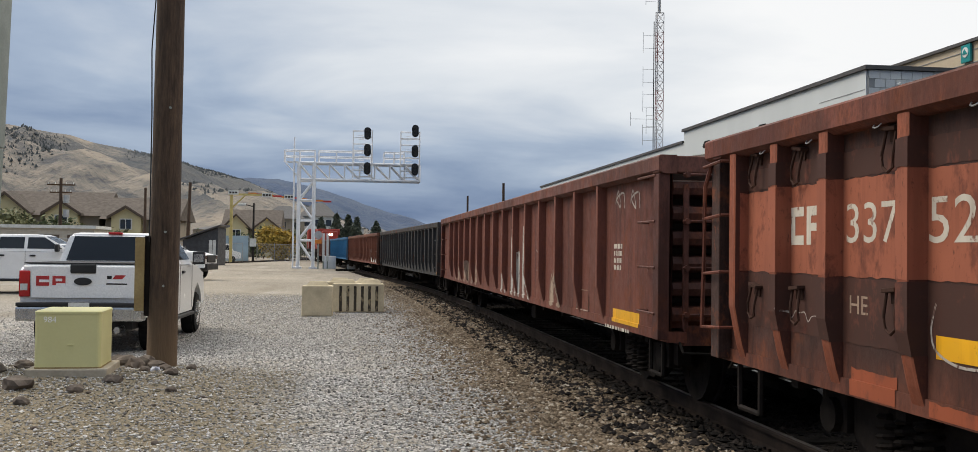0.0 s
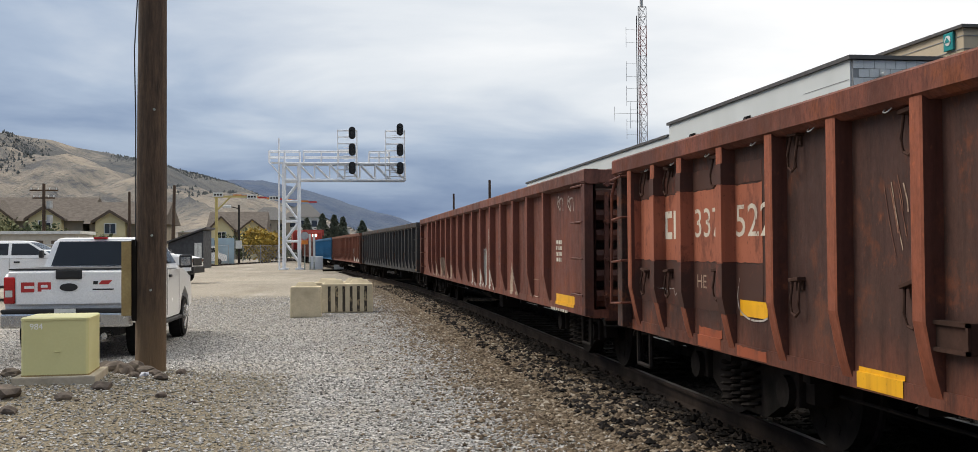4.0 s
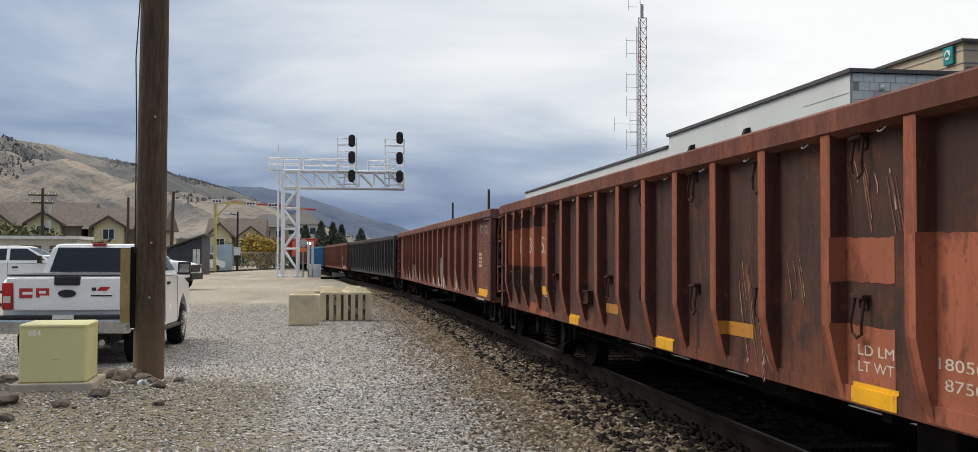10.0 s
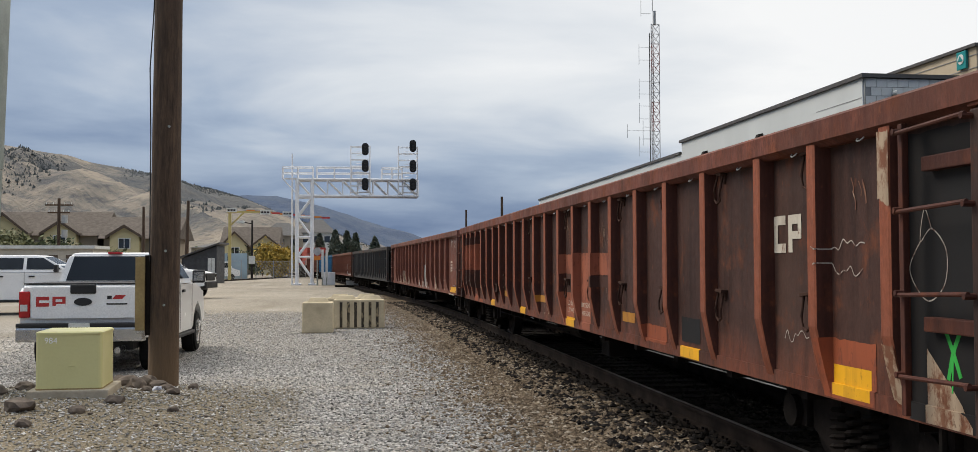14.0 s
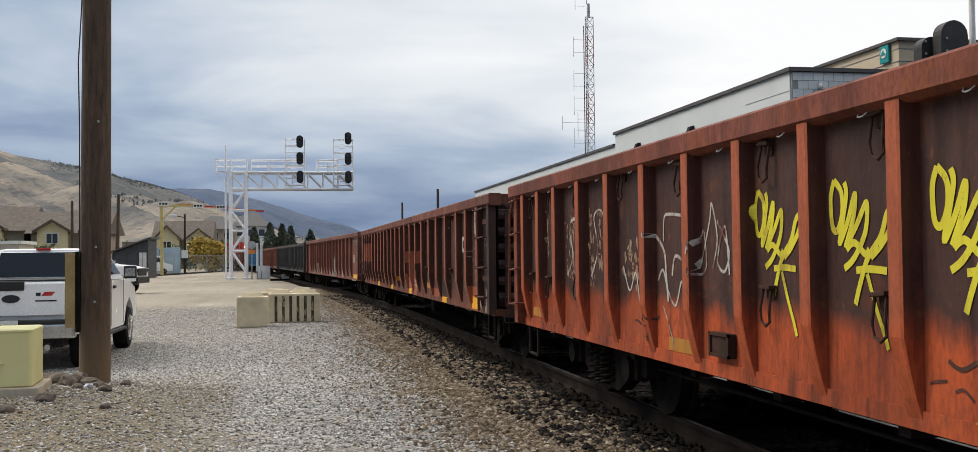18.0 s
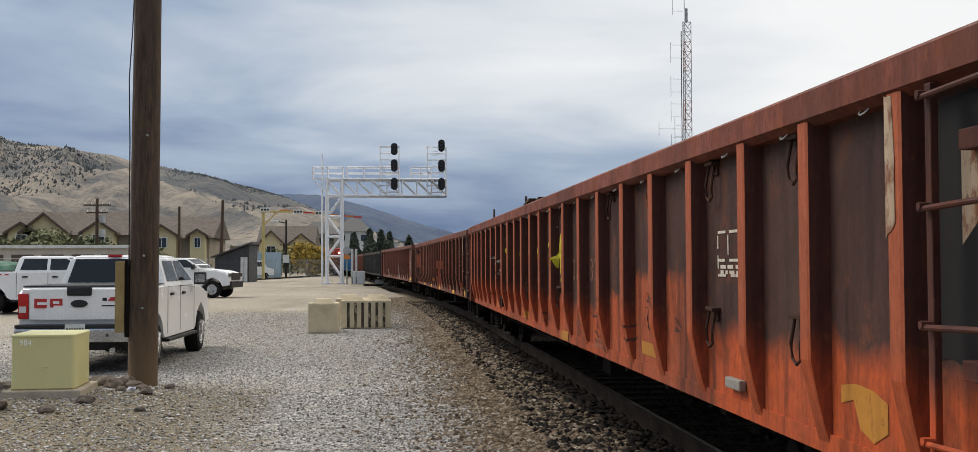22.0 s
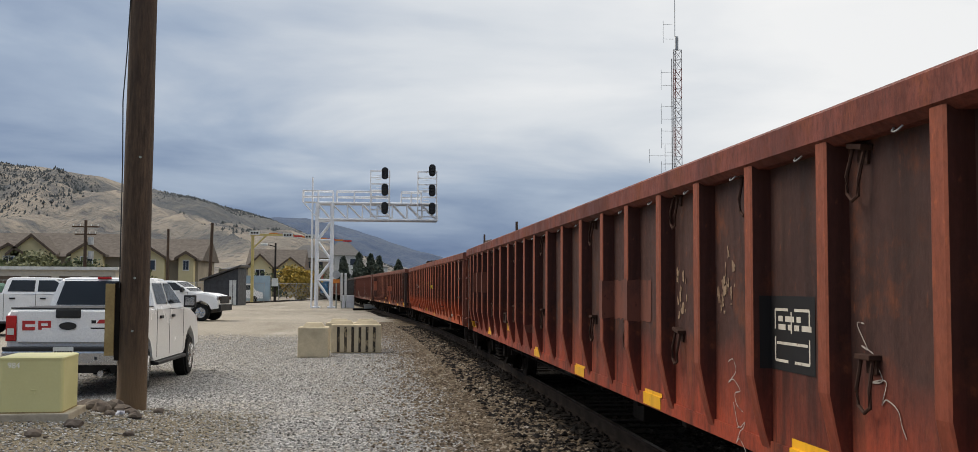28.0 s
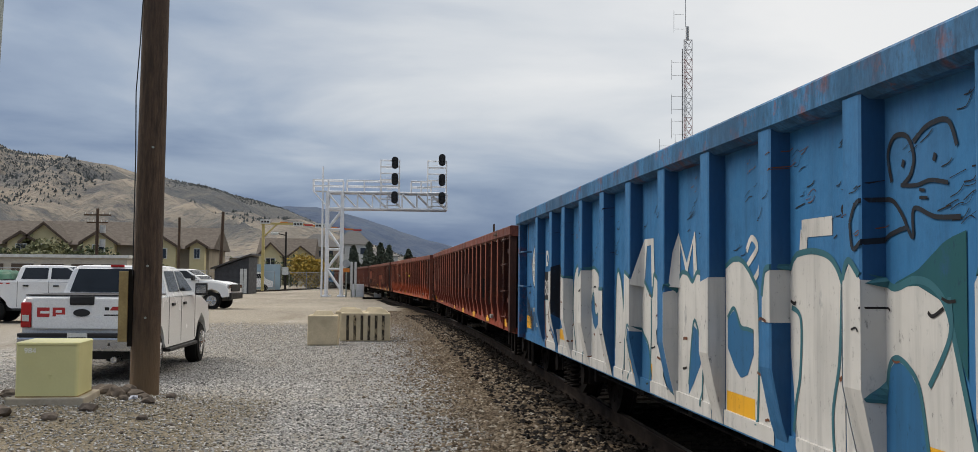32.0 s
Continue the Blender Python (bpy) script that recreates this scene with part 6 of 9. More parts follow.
# speech bubble, scrawls
for grow, mt, nm, lab in ((0.03, "spray_black", "graffiti_outline", ""), (0.0, "spray_white", "speech_bubble", "grey-white sprayed speech bubble")):
    patch(E, nm, [(9.12 + (0.30 + grow) * math.cos(a), 1.70 - (0.28 + grow) * math.sin(a), 1.70 + (0.28 + grow) * math.sin(a)) for a in np.linspace(0, math.pi, 15)], M[mt], lab, 0.006 - 0.06 * grow, 0.03)
patch(E, "speech_bubble", [(8.74, 1.43, 1.45), (8.86, 1.46, 1.58), (9.0, 1.46, 1.62)], M["spray_white"], "", 0.007, 0.03)
for z0, n in ((1.90, 5), (1.81, 8), (1.71, 9), (1.61, 10), (1.52, 7)):
    rr = random.Random(int(z0 * 100))
    bm = B()
    for k in range(n):
        yk = 9.12 + 0.022 * n - 0.046 * k
        stroke(bm, E, [(yk, z0 + rr.uniform(-0.03, 0.0)), (yk - 0.008, z0 + 0.035), (yk - 0.028, z0 + rr.uniform(-0.01, 0.03)), (yk - 0.026, z0 - 0.03), (yk - rr.uniform(0.0, 0.02), z0 - 0.025)], 0.008, 0.010, 4)
    part("graffiti_tag", bm, M["spray_black"], E)
for n in range(5):
    rr = random.Random(40 + n)
    y0, z0 = rr.uniform(8.82, 9.0), rr.uniform(1.5, 1.85)
    bm = B(); stroke(bm, E, [(y0 + 0.08, z0), (y0, z0 + 0.008), (y0 - 0.07, z0 + 0.02)], 0.014, 0.012)
    part("scrape", bm, M["rust_scrape"], E)
# dense black scrawl under the irons
bm = B()
rr = random.Random(77)
for k in range(15):
    y0, zl, zh = 9.90 - 0.04 * k, 1.02 - 0.016 * k + rr.uniform(-0.04, 0.04), 1.30 - 0.02 * k + rr.uniform(-0.06, 0.05)
    stroke(bm, E, [(y0, zl), (y0 - 0.012, zh), (y0 - 0.03, zh - 0.06), (y0 - 0.02, (zl + zh) / 2), (y0 - 0.055, zl + 0.04)], rr.uniform(0.011, 0.02), 0.007, 4)
stroke(bm, E, [(9.68, 1.42), (9.60, 1.46), (9.58, 1.36), (9.68, 1.34), (9.70, 1.42)], 0.016, 0.007); stroke(bm, E, [(9.3, 1.38), (9.24, 1.2), (9.14, 0.86)], 0.018, 0.007); stroke(bm, E, [(9.38, 1.16), (9.2, 0.9), (9.1, 1.1), (9.06, 0.84)], 0.016, 0.007)
part("graffiti_tag", bm, M["spray_black"], E, "dense black scrawl in spray paint")
card_box(E, 8.80, 9.07, 1.10, 1.15, "small bare steel latch bracket", M["galv_box"])
bm = B()
for pts, w in (([(-0.43, 1.96), (-0.40, 2.07), (-0.45, 2.14), (-0.55, 2.13), (-0.60, 2.05), (-0.58, 1.98), (-0.52, 1.94)], 0.02), ([(-0.6, 2.1), (-0.7, 2.15), (-0.84, 2.15), (-0.9, 2.05)], 0.02), ([(-0.5, 1.94), (-0.62, 1.93), (-0.72, 1.94), (-0.84, 1.92)], 0.016),
               ([(-0.27, 1.80), (-0.33, 1.88), (-0.44, 1.88), (-0.54, 1.78), (-0.48, 1.76), (-0.40, 1.74), (-0.30, 1.69), (-0.27, 1.80)], 0.019), ([(-0.54, 1.78), (-0.59, 1.73), (-0.6, 1.84), (-0.75, 1.8), (-0.92, 1.79)], 0.018),
               ([(-0.08, 1.92), (0.02, 1.88), (-0.05, 1.82)], 0.016), ([(-0.51, 2.03), (-0.53, 2.02)], 0.03), ([(-0.74, 2.03), (-0.76, 2.02)], 0.03), ([(-0.64, 1.91), (-0.68, 1.905)], 0.012), ([(-0.64, 1.88), (-0.7, 1.875)], 0.012)):
    stroke(bm, E, pts, w)
part("graffiti_tag", bm, M["spray_black"], E, "black sprayed face and letters")
for n in range(80):
    rr = random.Random(500 + n)
    y0, z0 = rr.uniform(-1, 9.8), rr.uniform(1.75, 2.2)
    for k in range(3):
        a, b = y0 - rr.uniform(0, 0.16), z0 + rr.uniform(-0.07, 0.07)
        ln = rr.uniform(0.02, 0.07)
        bm = B(); stroke(bm, E, [(a, b), (a - ln, b + ln * rr.uniform(0.0, 0.5)), (a - 1.6 * ln, b + ln * rr.uniform(0.2, 0.9))], rr.uniform(0.002, 0.006), 0.005, 3)
        part("scrape", bm, M["patch_black"] if n % 5 else M["rust_scrape"], E)
for z0, z1 in ((0.85, 0.93), (0.936, 1.02)):
    rect(E, "reflector", 9.48, 9.91, z0, z1, M["reflector"], "yellow reflective rectangle", 0.006)
reflectors(E, [(7.25, 0.87), (1.55, 0.8), (3.68, 0.81), (-0.37, 0.84)])
rect(E, "placard", 8.88, 9.02, 0.90, 0.99, M["spray_white"], "", 0.006)

# loads that stick up over the rims
M["scrap"] = paint("rusty_scrap", (0.10, 0.075, 0.06), (0.05, 0.04, 0.034), 0.9, bump=0.5)


def lump(car, name, x, y, z, size, seed, label=""):
    bm = B()
    bmesh.ops.create_icosphere(bm, subdivisions=2, radius=1.0)
    for v in bm.verts:
        f = 1 + 0.45 * noise.noise(v.co * 1.6 + Vector((seed, 0, 0)))
        v.co = Vector((v.co.x * size[0] * f, v.co.y * size[1] * f, v.co.z * size[2] * f))
    part(name, bm, M["scrap"], car, label, at=pose(x, y, z))


lump(A, "scrap_lump", -0.7, -9.0, 2.22, (0.55, 0.9, 0.14), 1, "dark scrap heaped over the rim")
lump(A, "scrap_lump", 0.2, -9.3, 2.22, (0.6, 0.7, 0.12), 2)
lump(C, "scrap_lump", -0.9, -9.2, 2.2, (0.5, 0.7, 0.15), 3, "dark scrap heaped over the rim")
for nm, y, s, sd in ((D, 8.2, (0.2, 0.22, 0.13), 4), (D, 5.2, (0.2, 0.18, 0.1), 5), (D, -8.2, (0.3, 0.4, 0.08), 6), (E, 1.5, (0.1, 0.12, 0.05), 7), (C, 8.3, (0.15, 0.2, 0.07), 8)):
    lump(nm, "scrap_lump", -1.3, y, 2.22, s, sd)
bm = B()
for k in range(4):
    prism(bm, [(0.1 + k * 0.05, 2.19), (-0.4 - k * 0.06, 2.25 + k * 0.015), (-0.42 - k * 0.05, 2.28 + k * 0.018), (0.1, 2.23 + k * 0.012)], "x", -1.5 + k * 0.12, -1.4 + k * 0.12)
part("broken_timber", bm, M["scrap"], C, "dark splintered timber jutting over the rim", at=pose(0, 1.6, 0.05))

def run_at(t):
    """Metres run by the train: the rows joined by smooth curves."""
    k = max(0, min(len(RUN) - 2, sum(r[0] <= t for r in RUN) - 1))
    def pace(j):
        a, b = max(0, j - 2), min(len(RUN) - 1, j + 2)
        return (RUN[b][1] - RUN[a][1]) / (RUN[b][0] - RUN[a][0])
    (t0, s0), (t1, s1) = RUN[k], RUN[k + 1]
    h = t1 - t0
    u = (t - t0) / h
    return (2 * u ** 3 - 3 * u ** 2 + 1) * s0 + (u ** 3 - 2 * u ** 2 + u) * h * pace(k) + (3 * u ** 2 - 2 * u ** 3) * s1 + (u ** 3 - u ** 2) * h * pace(k + 1)


def car_pose(front, t):
    mid = front - CAR_L / 2 + run_at(t)
    (xa, ya), (xb, yb) = on_line(mid + 8.1), on_line(mid - 8.1)
    return pose((xa + xb) / 2, (ya + yb) / 2, RAIL_Z, 0, 0, math.degrees(math.atan2(xb - xa, ya - yb)))


def motions():
    for front, car in TRAIN:
        walk(car, [(t, car_pose(front, t)) for t in [k * 0.5 for k in range(65)]])
    for wheel, y in AXLES:
        walk(wheel, [(t, pose(0, y, 0.42, -math.degrees(run_at(t) / 0.42))) for t in [k * 0.2 for k in range(161)]])

# ---- near things: pole, cabinet, pillar, blocks ----
M["galv"] = paint("weathered_galvanised_steel", (0.30, 0.33, 0.30), (0.23, 0.26, 0.24), 0.55, 0.4, scale=2, bump=0.05)
M["white_old"] = paint("chalky_white_paint", (0.62, 0.63, 0.60), (0.5, 0.5, 0.47), 0.7)
M["rubber"] = paint("black_rubber", (0.018, 0.018, 0.018), (0.012, 0.012, 0.012), 0.8)
M["chrome"] = paint("dull_chrome", (0.55, 0.55, 0.54), (0.4, 0.4, 0.4), 0.25, 1.0)
M["red_light"] = paint("red_lens", (0.45, 0.015, 0.015), (0.35, 0.01, 0.01), 0.2, bump=0)
M["red_logo"] = paint("red_vinyl", (0.45, 0.03, 0.025), (0.38, 0.02, 0.02), 0.4, bump=0)
M["concrete_pad"] = paint("pale_concrete", (0.42, 0.37, 0.29), (0.33, 0.29, 0.22), 0.9, bump=0.3)


def pole_wood():
    m, N, L, b = nodes_of("split_creosoted_wood", 0.92)
    co = N.new("ShaderNodeTexCoord").outputs["Object"]
    grain = noise_node(N, L, 20, 8, 0.72, vec=co, stretch=(1, 1, 0.13))
    wide = noise_node(N, L, 1.6, 5, vec=co, stretch=(1, 1, 0.3))
    col = ramp_node(N, L, grain, [(0.32, (0.018, 0.011, 0.007)), (0.5, (0.056, 0.034, 0.021)), (0.70, (0.105, 0.066, 0.040))])
    col = mix_node(N, L, range_node(N, L, wide, 0.45, 0.7, 0, 0.7), col, (0.05, 0.033, 0.024))
    sep = N.new("ShaderNodeSeparateXYZ"); L.new(co, sep.inputs[0])
    col = mix_node(N, L, range_node(N, L, sep.outputs["Z"], 1.0, 0.1, 0, 0.6), col, (0.19, 0.125, 0.068))
    L.new(col, b.inputs["Base Color"])
    bump_node(N, L, b, grain, 0.9, 0.02)
    return m


M["pole"] = pole_wood()


def utility_pole_near():
    p = thing("utility_pole", "tall dark creosoted wooden utility pole with split grain", "utility pole", pose(-2.15, 13.05, 0.15))
    bm = B()
    n, rings = 20, []
    for k in range(25):
        z = k * 0.4
        r = 0.180 - 0.0036 * z
        rings.append([bm.verts.new((0.006 * z + (r + 0.006 * noise.noise((a * 3, z * 0.7, 0))) * math.cos(a), (r + 0.006 * noise.noise((a * 3, z, 4))) * math.sin(a), z)) for a in [j * math.tau / n for j in range(n)]])
    for a, b in zip(rings, rings[1:]):
        for j in range(n):
            bm.faces.new((a[j], a[(j + 1) % n], b[(j + 1) % n], b[j]))
    part("shaft", bm, M["pole"], p, smooth=True)
    bm = B(); box(bm, -0.31, -0.20, -0.13, -0.07, 0.68, 1.55, 0.006)
    part("board", bm, M["board"], p, "yellowish treated timber board")
    bm = B(); box(bm, -0.20, -0.14, -0.11, -0.05, 0.62, 1.57, 0.006)
    part("board", bm, M["tie"], p, "dark timber strip behind the board")
    bm = B(); bent(bm, [(-0.07, -0.1, 9.5), (-0.10, -0.1, 5.2), (-0.13, -0.11, 4.4), (-0.165, -0.11, 3.8), (-0.15, -0.11, 3.0), (-0.15, -0.11, 1.5)], 0.008)
    part("cable", bm, M["black"], p)
    for z in (1.62, 0.98, 3.1):
        bm = B(); disc(bm, (0.01 + 0.02 * z, -0.178, z), "y", 0.014, 0.03, 8)
        part("bolt", bm, M["galv"], p)


utility_pole_near()


def cabinet():
    c = thing("utility_cabinet", "pale green metal utility cabinet on a concrete pad", "utility cabinet", pose(-2.82, 11.62, 0.27, 0, 0, 3))
    bm = B(); box(bm, -0.40, 0.40, -0.36, 0.5, -0.06, 0.06, 0.015)
    part("concrete_pad", bm, M["concrete_pad"], c, "pale chipped concrete pad")
    def shell(z0, z1, grow, top_in):
        """A box with round upright corners."""
        q = B()
        rings = []
        for z, g in ((z0, 0.0), (z1 - 0.012, 0.0), (z1, -top_in)):
            ring = []
            for cx, cy, a0 in ((0.325, 0.42, 0), (-0.325, 0.42, 90), (-0.325, -0.30, 180), (0.325, -0.30, 270)):
                sx, sy = (1 if cx > 0 else -1), (1 if cy > 0 else -1)
                for k in range(5):
                    a = math.radians(a0 + k * 22.5)
                    ring.append(q.verts.new((cx - sx * 0.04 + (0.04 + grow + g) * math.cos(a), cy - sy * 0.04 + (0.04 + grow + g) * math.sin(a), z)))
            rings.append(ring)
        for a, b in zip(rings, rings[1:]):
            for k in range(20):
                q.faces.new((a[k], a[(k + 1) % 20], b[(k + 1) % 20], b[k]))
        q.faces.new(rings[-1]); q.faces.new(rings[0][::-1])
        return q
    part("body", shell(0.075, 0.63, 0.0, 0.004), M["box_green"], c)
    part("lid", shell(0.622, 0.655, 0.006, 0.02), M["box_green"], c)
    part("base_seam", shell(0.06, 0.075, 0.004, 0.0), M["board"], c, "mustard line of paint at the foot")
    bm = B(); disc(bm, (0.03, -0.303, 0.27), "y", 0.014, 0.012, 10)
    part("lock", bm, M["box_green"], c)
    bm = B(); box(bm, 0.0, 0.06, -0.309, -0.301, 0.30, 0.312, 0.003)
    part("hasp", bm, M["box_green"], c)
    cu = bpy.data.curves.new("number", "FONT"); cu.body, cu.size = "984", 0.085
    tmp = bpy.data.objects.new("number", cu); scene.collection.objects.link(tmp); bpy.context.view_layer.update()
    me = bpy.data.meshes.new_from_object(tmp); bpy.data.objects.remove(tmp)
    bm = B(); bm.from_mesh(me); bm.transform(pose(-0.24, -0.3035, 0.535, 90, 0, 0))
    part("number", bm, paint("white_vinyl", (0.85, 0.85, 0.83), (0.8, 0.8, 0.78), 0.5, bump=0), c, "white stuck-on digits")


cabinet()


def pillar():
    p = thing("steel_pillar", "leaning grey-green sheet steel pillar with bolts and a white foot", "pillar", pose(-4.02, 11.95, 0.2, 0, 1.6, 0))
    for z0, z1, g in ((0.55, 2.45, 0.0), (2.46, 6.0, -0.008)):
        bm = B(); box(bm, -0.35, 0.225 - g, -0.2, 0.2, z0, z1, 0.008)
        part("sheet_panel", bm, M["galv"], p)
    bm = B(); box(bm, -0.36, 0.235, -0.21, 0.21, -0.1, 0.55, 0.006)
    part("foot", bm, M["white_old"], p, "white painted foot")
    bm = B(); box(bm, -0.02, 0.012, -0.235, -0.2, 0.4, 6.0, 0.004)
    part("seam_angle", bm, M["galv"], p)
    for k in range(12):
        bm = B(); disc(bm, (0.08, -0.205, 0.75 + k * 0.42), "y", 0.016, 0.02, 8)
        part("bolt", bm, M["steel_dark"], p)


pillar()


def key_block(at, length, label, slots=0):
    b = thing("concrete_block", label, "concrete block", at, "concrete blocks on the gravel")
    bm = B(); box(bm, 0, length, -0.36, 0.36, 0, 0.72, 0.035)
    for v in bm.verts:
        v.co += Vector((0.008, 0.008, 0.006)) * noise.noise(v.co * 4)
    part("body", bm, M["concrete"], b)
    for k in range(max(1, round(length / 0.7))):
        c = (k + 0.5) * length / max(1, round(length / 0.7))
        bm = B()
        lo = [(c - 0.26, -0.2), (c + 0.26, -0.2), (c + 0.26, 0.2), (c - 0.26, 0.2)]
        r0, r1 = [bm.verts.new((x, y, 0.72)) for x, y in lo], [bm.verts.new((c + (x - c) * 0.7, y * 0.62, 0.82)) for x, y in lo]
        for j in range(4):
            bm.faces.new((r0[j], r0[(j + 1) % 4], r1[(j + 1) % 4], r1[j]))
        bm.faces.new(r1)
        part("key", bm, M["concrete"], b)
    for k in range(slots):
        x = 0.14 + k * (length - 0.2) / slots
        bm = B(); box(bm, x + 0.02, x + 0.09, -0.372, -0.362, 0.03, 0.66)
        part("dark_stripe", bm, M["stripe"], b, "flaking dark stripe")
    return b


M["stripe"] = worn("flaking_dark_stripe", (0.035, 0.03, 0.026), (0.30, 0.24, 0.15), 0.52, 0.56, 0.9, 9)
M["concrete"] = paint("weathered_yellowed_concrete", (0.60, 0.51, 0.35), (0.43, 0.365, 0.25), 0.9, scale=2.5, bump=0.5)
key_block(pose(-0.97, 25.25, 0.0, 0, 0, 0), 0.72, "square weathered concrete block on the gravel")
key_block(pose(-0.27, 27.0, 0.0, 0, 0, 0), 1.28, "concrete block with dark vertical stripes on the gravel", 6)
key_block(pose(-0.45, 28.3, 0.0, 0, 0, 0), 1.4, "plain weathered concrete block behind the striped one")


# ---- pickups ----
def pickup(at, label, detail=True, cargo=False, size=(1, 1, 1)):
    t = thing("pickup_truck", label, "pickup truck", at, "parked white vehicles")
    t.scale = size
    ax, R = (1.28, 4.96), 0.41
    W = 1.0
    # lower body with wheel arches
    o = [(0.22, 0.62), (0.2, 1.38), (0.26, 1.42), (1.96, 1.43), (4.35, 1.40), (5.2, 1.33), (5.62, 1.22), (5.78, 1.0), (5.8, 0.62)]
    for a in (4.96, 1.28):
        o += [(a + 0.52 * math.cos(w), 0.44 + 0.52 * math.sin(w)) for w in np.linspace(0.25, math.pi - 0.25, 9)]
        if a > 3:
            o += [(4.3, 0.5), (1.9, 0.5)]
    bm = B(); prism(bm, o, "x", -W + 0.03, W - 0.03)
    bmesh.ops.bevel(bm, geom=[e for e in bm.edges if abs(abs(e.verts[0].co.x) - (W - 0.03)) < 1e-4 and abs(e.verts[0].co.x - e.verts[1].co.x) < 1e-4 and min(v.co.z for v in e.verts) > 0.9], offset=0.05, segments=3, affect="EDGES")
    part("body", bm, M["white_paint"], t)
    # cab: glasshouse with leaning pillars
    def cab(z):
        f = max(0.0, (z - 1.40) / 0.54)
        return 1.99 + 0.16 * f, 4.42 - 0.92 * f ** 1.1, 0.95 - 0.19 * f
    bm = B()
    rows = []
    for z in (1.38, 1.6, 1.8, 1.9, 1.935):
        y0, y1, w = cab(z)
        if z > 1.92:
            y0, y1, w = y0 + 0.09, y1 - 0.12, w - 0.08
        rows.append([bm.verts.new(p) for p in ((-w, y0, z), (w, y0, z), (w, y1, z), (-w, y1, z))])
    for a, b in zip(rows, rows[1:]):
        for j in range(4):
            bm.faces.new((a[j], a[(j + 1) % 4], b[(j + 1) % 4], b[j]))
    bm.faces.new(rows[-1])
    bmesh.ops.bevel(bm, geom=[e for e in bm.edges if abs(e.verts[0].co.z - e.verts[1].co.z) > 0.02 or min(v.co.z for v in e.verts) > 1.89], offset=0.03, segments=2, affect="EDGES")
    part("cab", bm, M["white_paint"], t)

    def pane(name, pts):
        bm = B(); bm.faces.new([bm.verts.new(p) for p in pts])
        r = bmesh.ops.extrude_face_region(bm, geom=bm.faces[:])
        part(name, bm, M["glass"], t)
    y0, y1 = cab(1.45)[0] - 0.012, cab(1.86)[0] - 0.014
    pane("rear_window", [(-0.80, y0, 1.46), (0.80, y0, 1.46), (0.69, y1, 1.87), (-0.69, y1, 1.87)])
    y0, y1 = cab(1.45)[1] + 0.012, cab(1.88)[1] + 0.02
    pane("windscreen", [(0.82, y0, 1.45), (-0.82, y0, 1.45), (-0.68, y1, 1.88), (0.68, y1, 1.88)])
    for sx in (-1, 1):
        wl, wh = cab(1.47)[2] + 0.008, cab(1.84)[2] + 0.010
        for nm, a0, a1, b0, b1 in (("rear_side_window", 2.18, 3.02, 2.28, 3.02), ("front_side_window", 3.12, 4.2, 3.12, 3.62)):
            pane(nm, [(sx * wl, a0, 1.47), (sx * wl, a1, 1.47), (sx * wh, b1, 1.84), (sx * wh, b0, 1.84)])
        for yy in (2.08, 3.07, 4.3):
            bm = B(); box(bm, min(sx * 0.972, sx * 0.976), max(sx * 0.972, sx * 0.976), yy - 0.006, yy + 0.006, 0.55, 1.4)
            part("door_gap", bm, M["black"], t)
        for yy in (2.35, 3.3):
            bm = B(); box(bm, min(sx * 0.97, sx * 1.01), max(sx * 0.97, sx * 1.01), yy - 0.09, yy + 0.09, 1.22, 1.27, 0.01)
            part("door_handle", bm, M["black"], t)
        bm = B(); box(bm, min(sx * 1.02, sx * 1.26), max(sx * 1.02, sx * 1.26), 4.02, 4.14, 1.38, 1.62, 0.03)
        mir = part("wing_mirror", bm, M["black"], t)
        bm = B(); box(bm, min(sx * 1.05, sx * 1.24), max(sx * 1.05, sx * 1.24), 4.014, 4.018, 1.42, 1.58)
        part("mirror_glass", bm, M["chrome"], mir)
        bm = B(); box(bm, min(sx * 0.84, sx * 1.04), max(sx * 0.84, sx * 1.04), 1.95, 4.3, 0.42, 0.48, 0.02)
        part("running_board", bm, M["black"], t)
        bm = B(); box(bm, min(sx * 0.82, sx * 0.985), max(sx * 0.82, sx * 0.985), 0.17, 0.34, 0.92, 1.32, 0.02)
        tl = part("tail_light", bm, M["red_light"], t)
        bm = B(); box(bm, min(sx * 0.85, sx * 0.96), max(sx * 0.85, sx * 0.96), 0.165, 0.17, 1.02, 1.12)
        part("reverse_lens", bm, M["white_old"], tl)
        bm = B(); box(bm, min(sx * 0.6, sx * 0.95), max(sx * 0.6, sx * 0.95), 5.72, 5.82, 1.0, 1.2, 0.03)
        part("headlight", bm, M["chrome"], t)
        for a in ax:
            bm = B()
            disc(bm, (0, 0, 0), "x", R, 0.27, 28)
            bmesh.ops.bevel(bm, geom=[e for e in bm.edges if abs(abs(e.verts[0].co.x) - 0.135) < 1e-4 and abs(e.verts[0].co.x - e.verts[1].co.x) < 1e-4], offset=0.04, segments=2, affect="EDGES")
            tyre = part("wheel", bm, M["rubber"], t, at=pose(sx * 0.84, a, R))
            bm = B(); disc(bm, (sx * 0.125, 0, 0), "x", 0.25, 0.04, 24); disc(bm, (sx * 0.15, 0, 0), "x", 0.07, 0.03, 12)
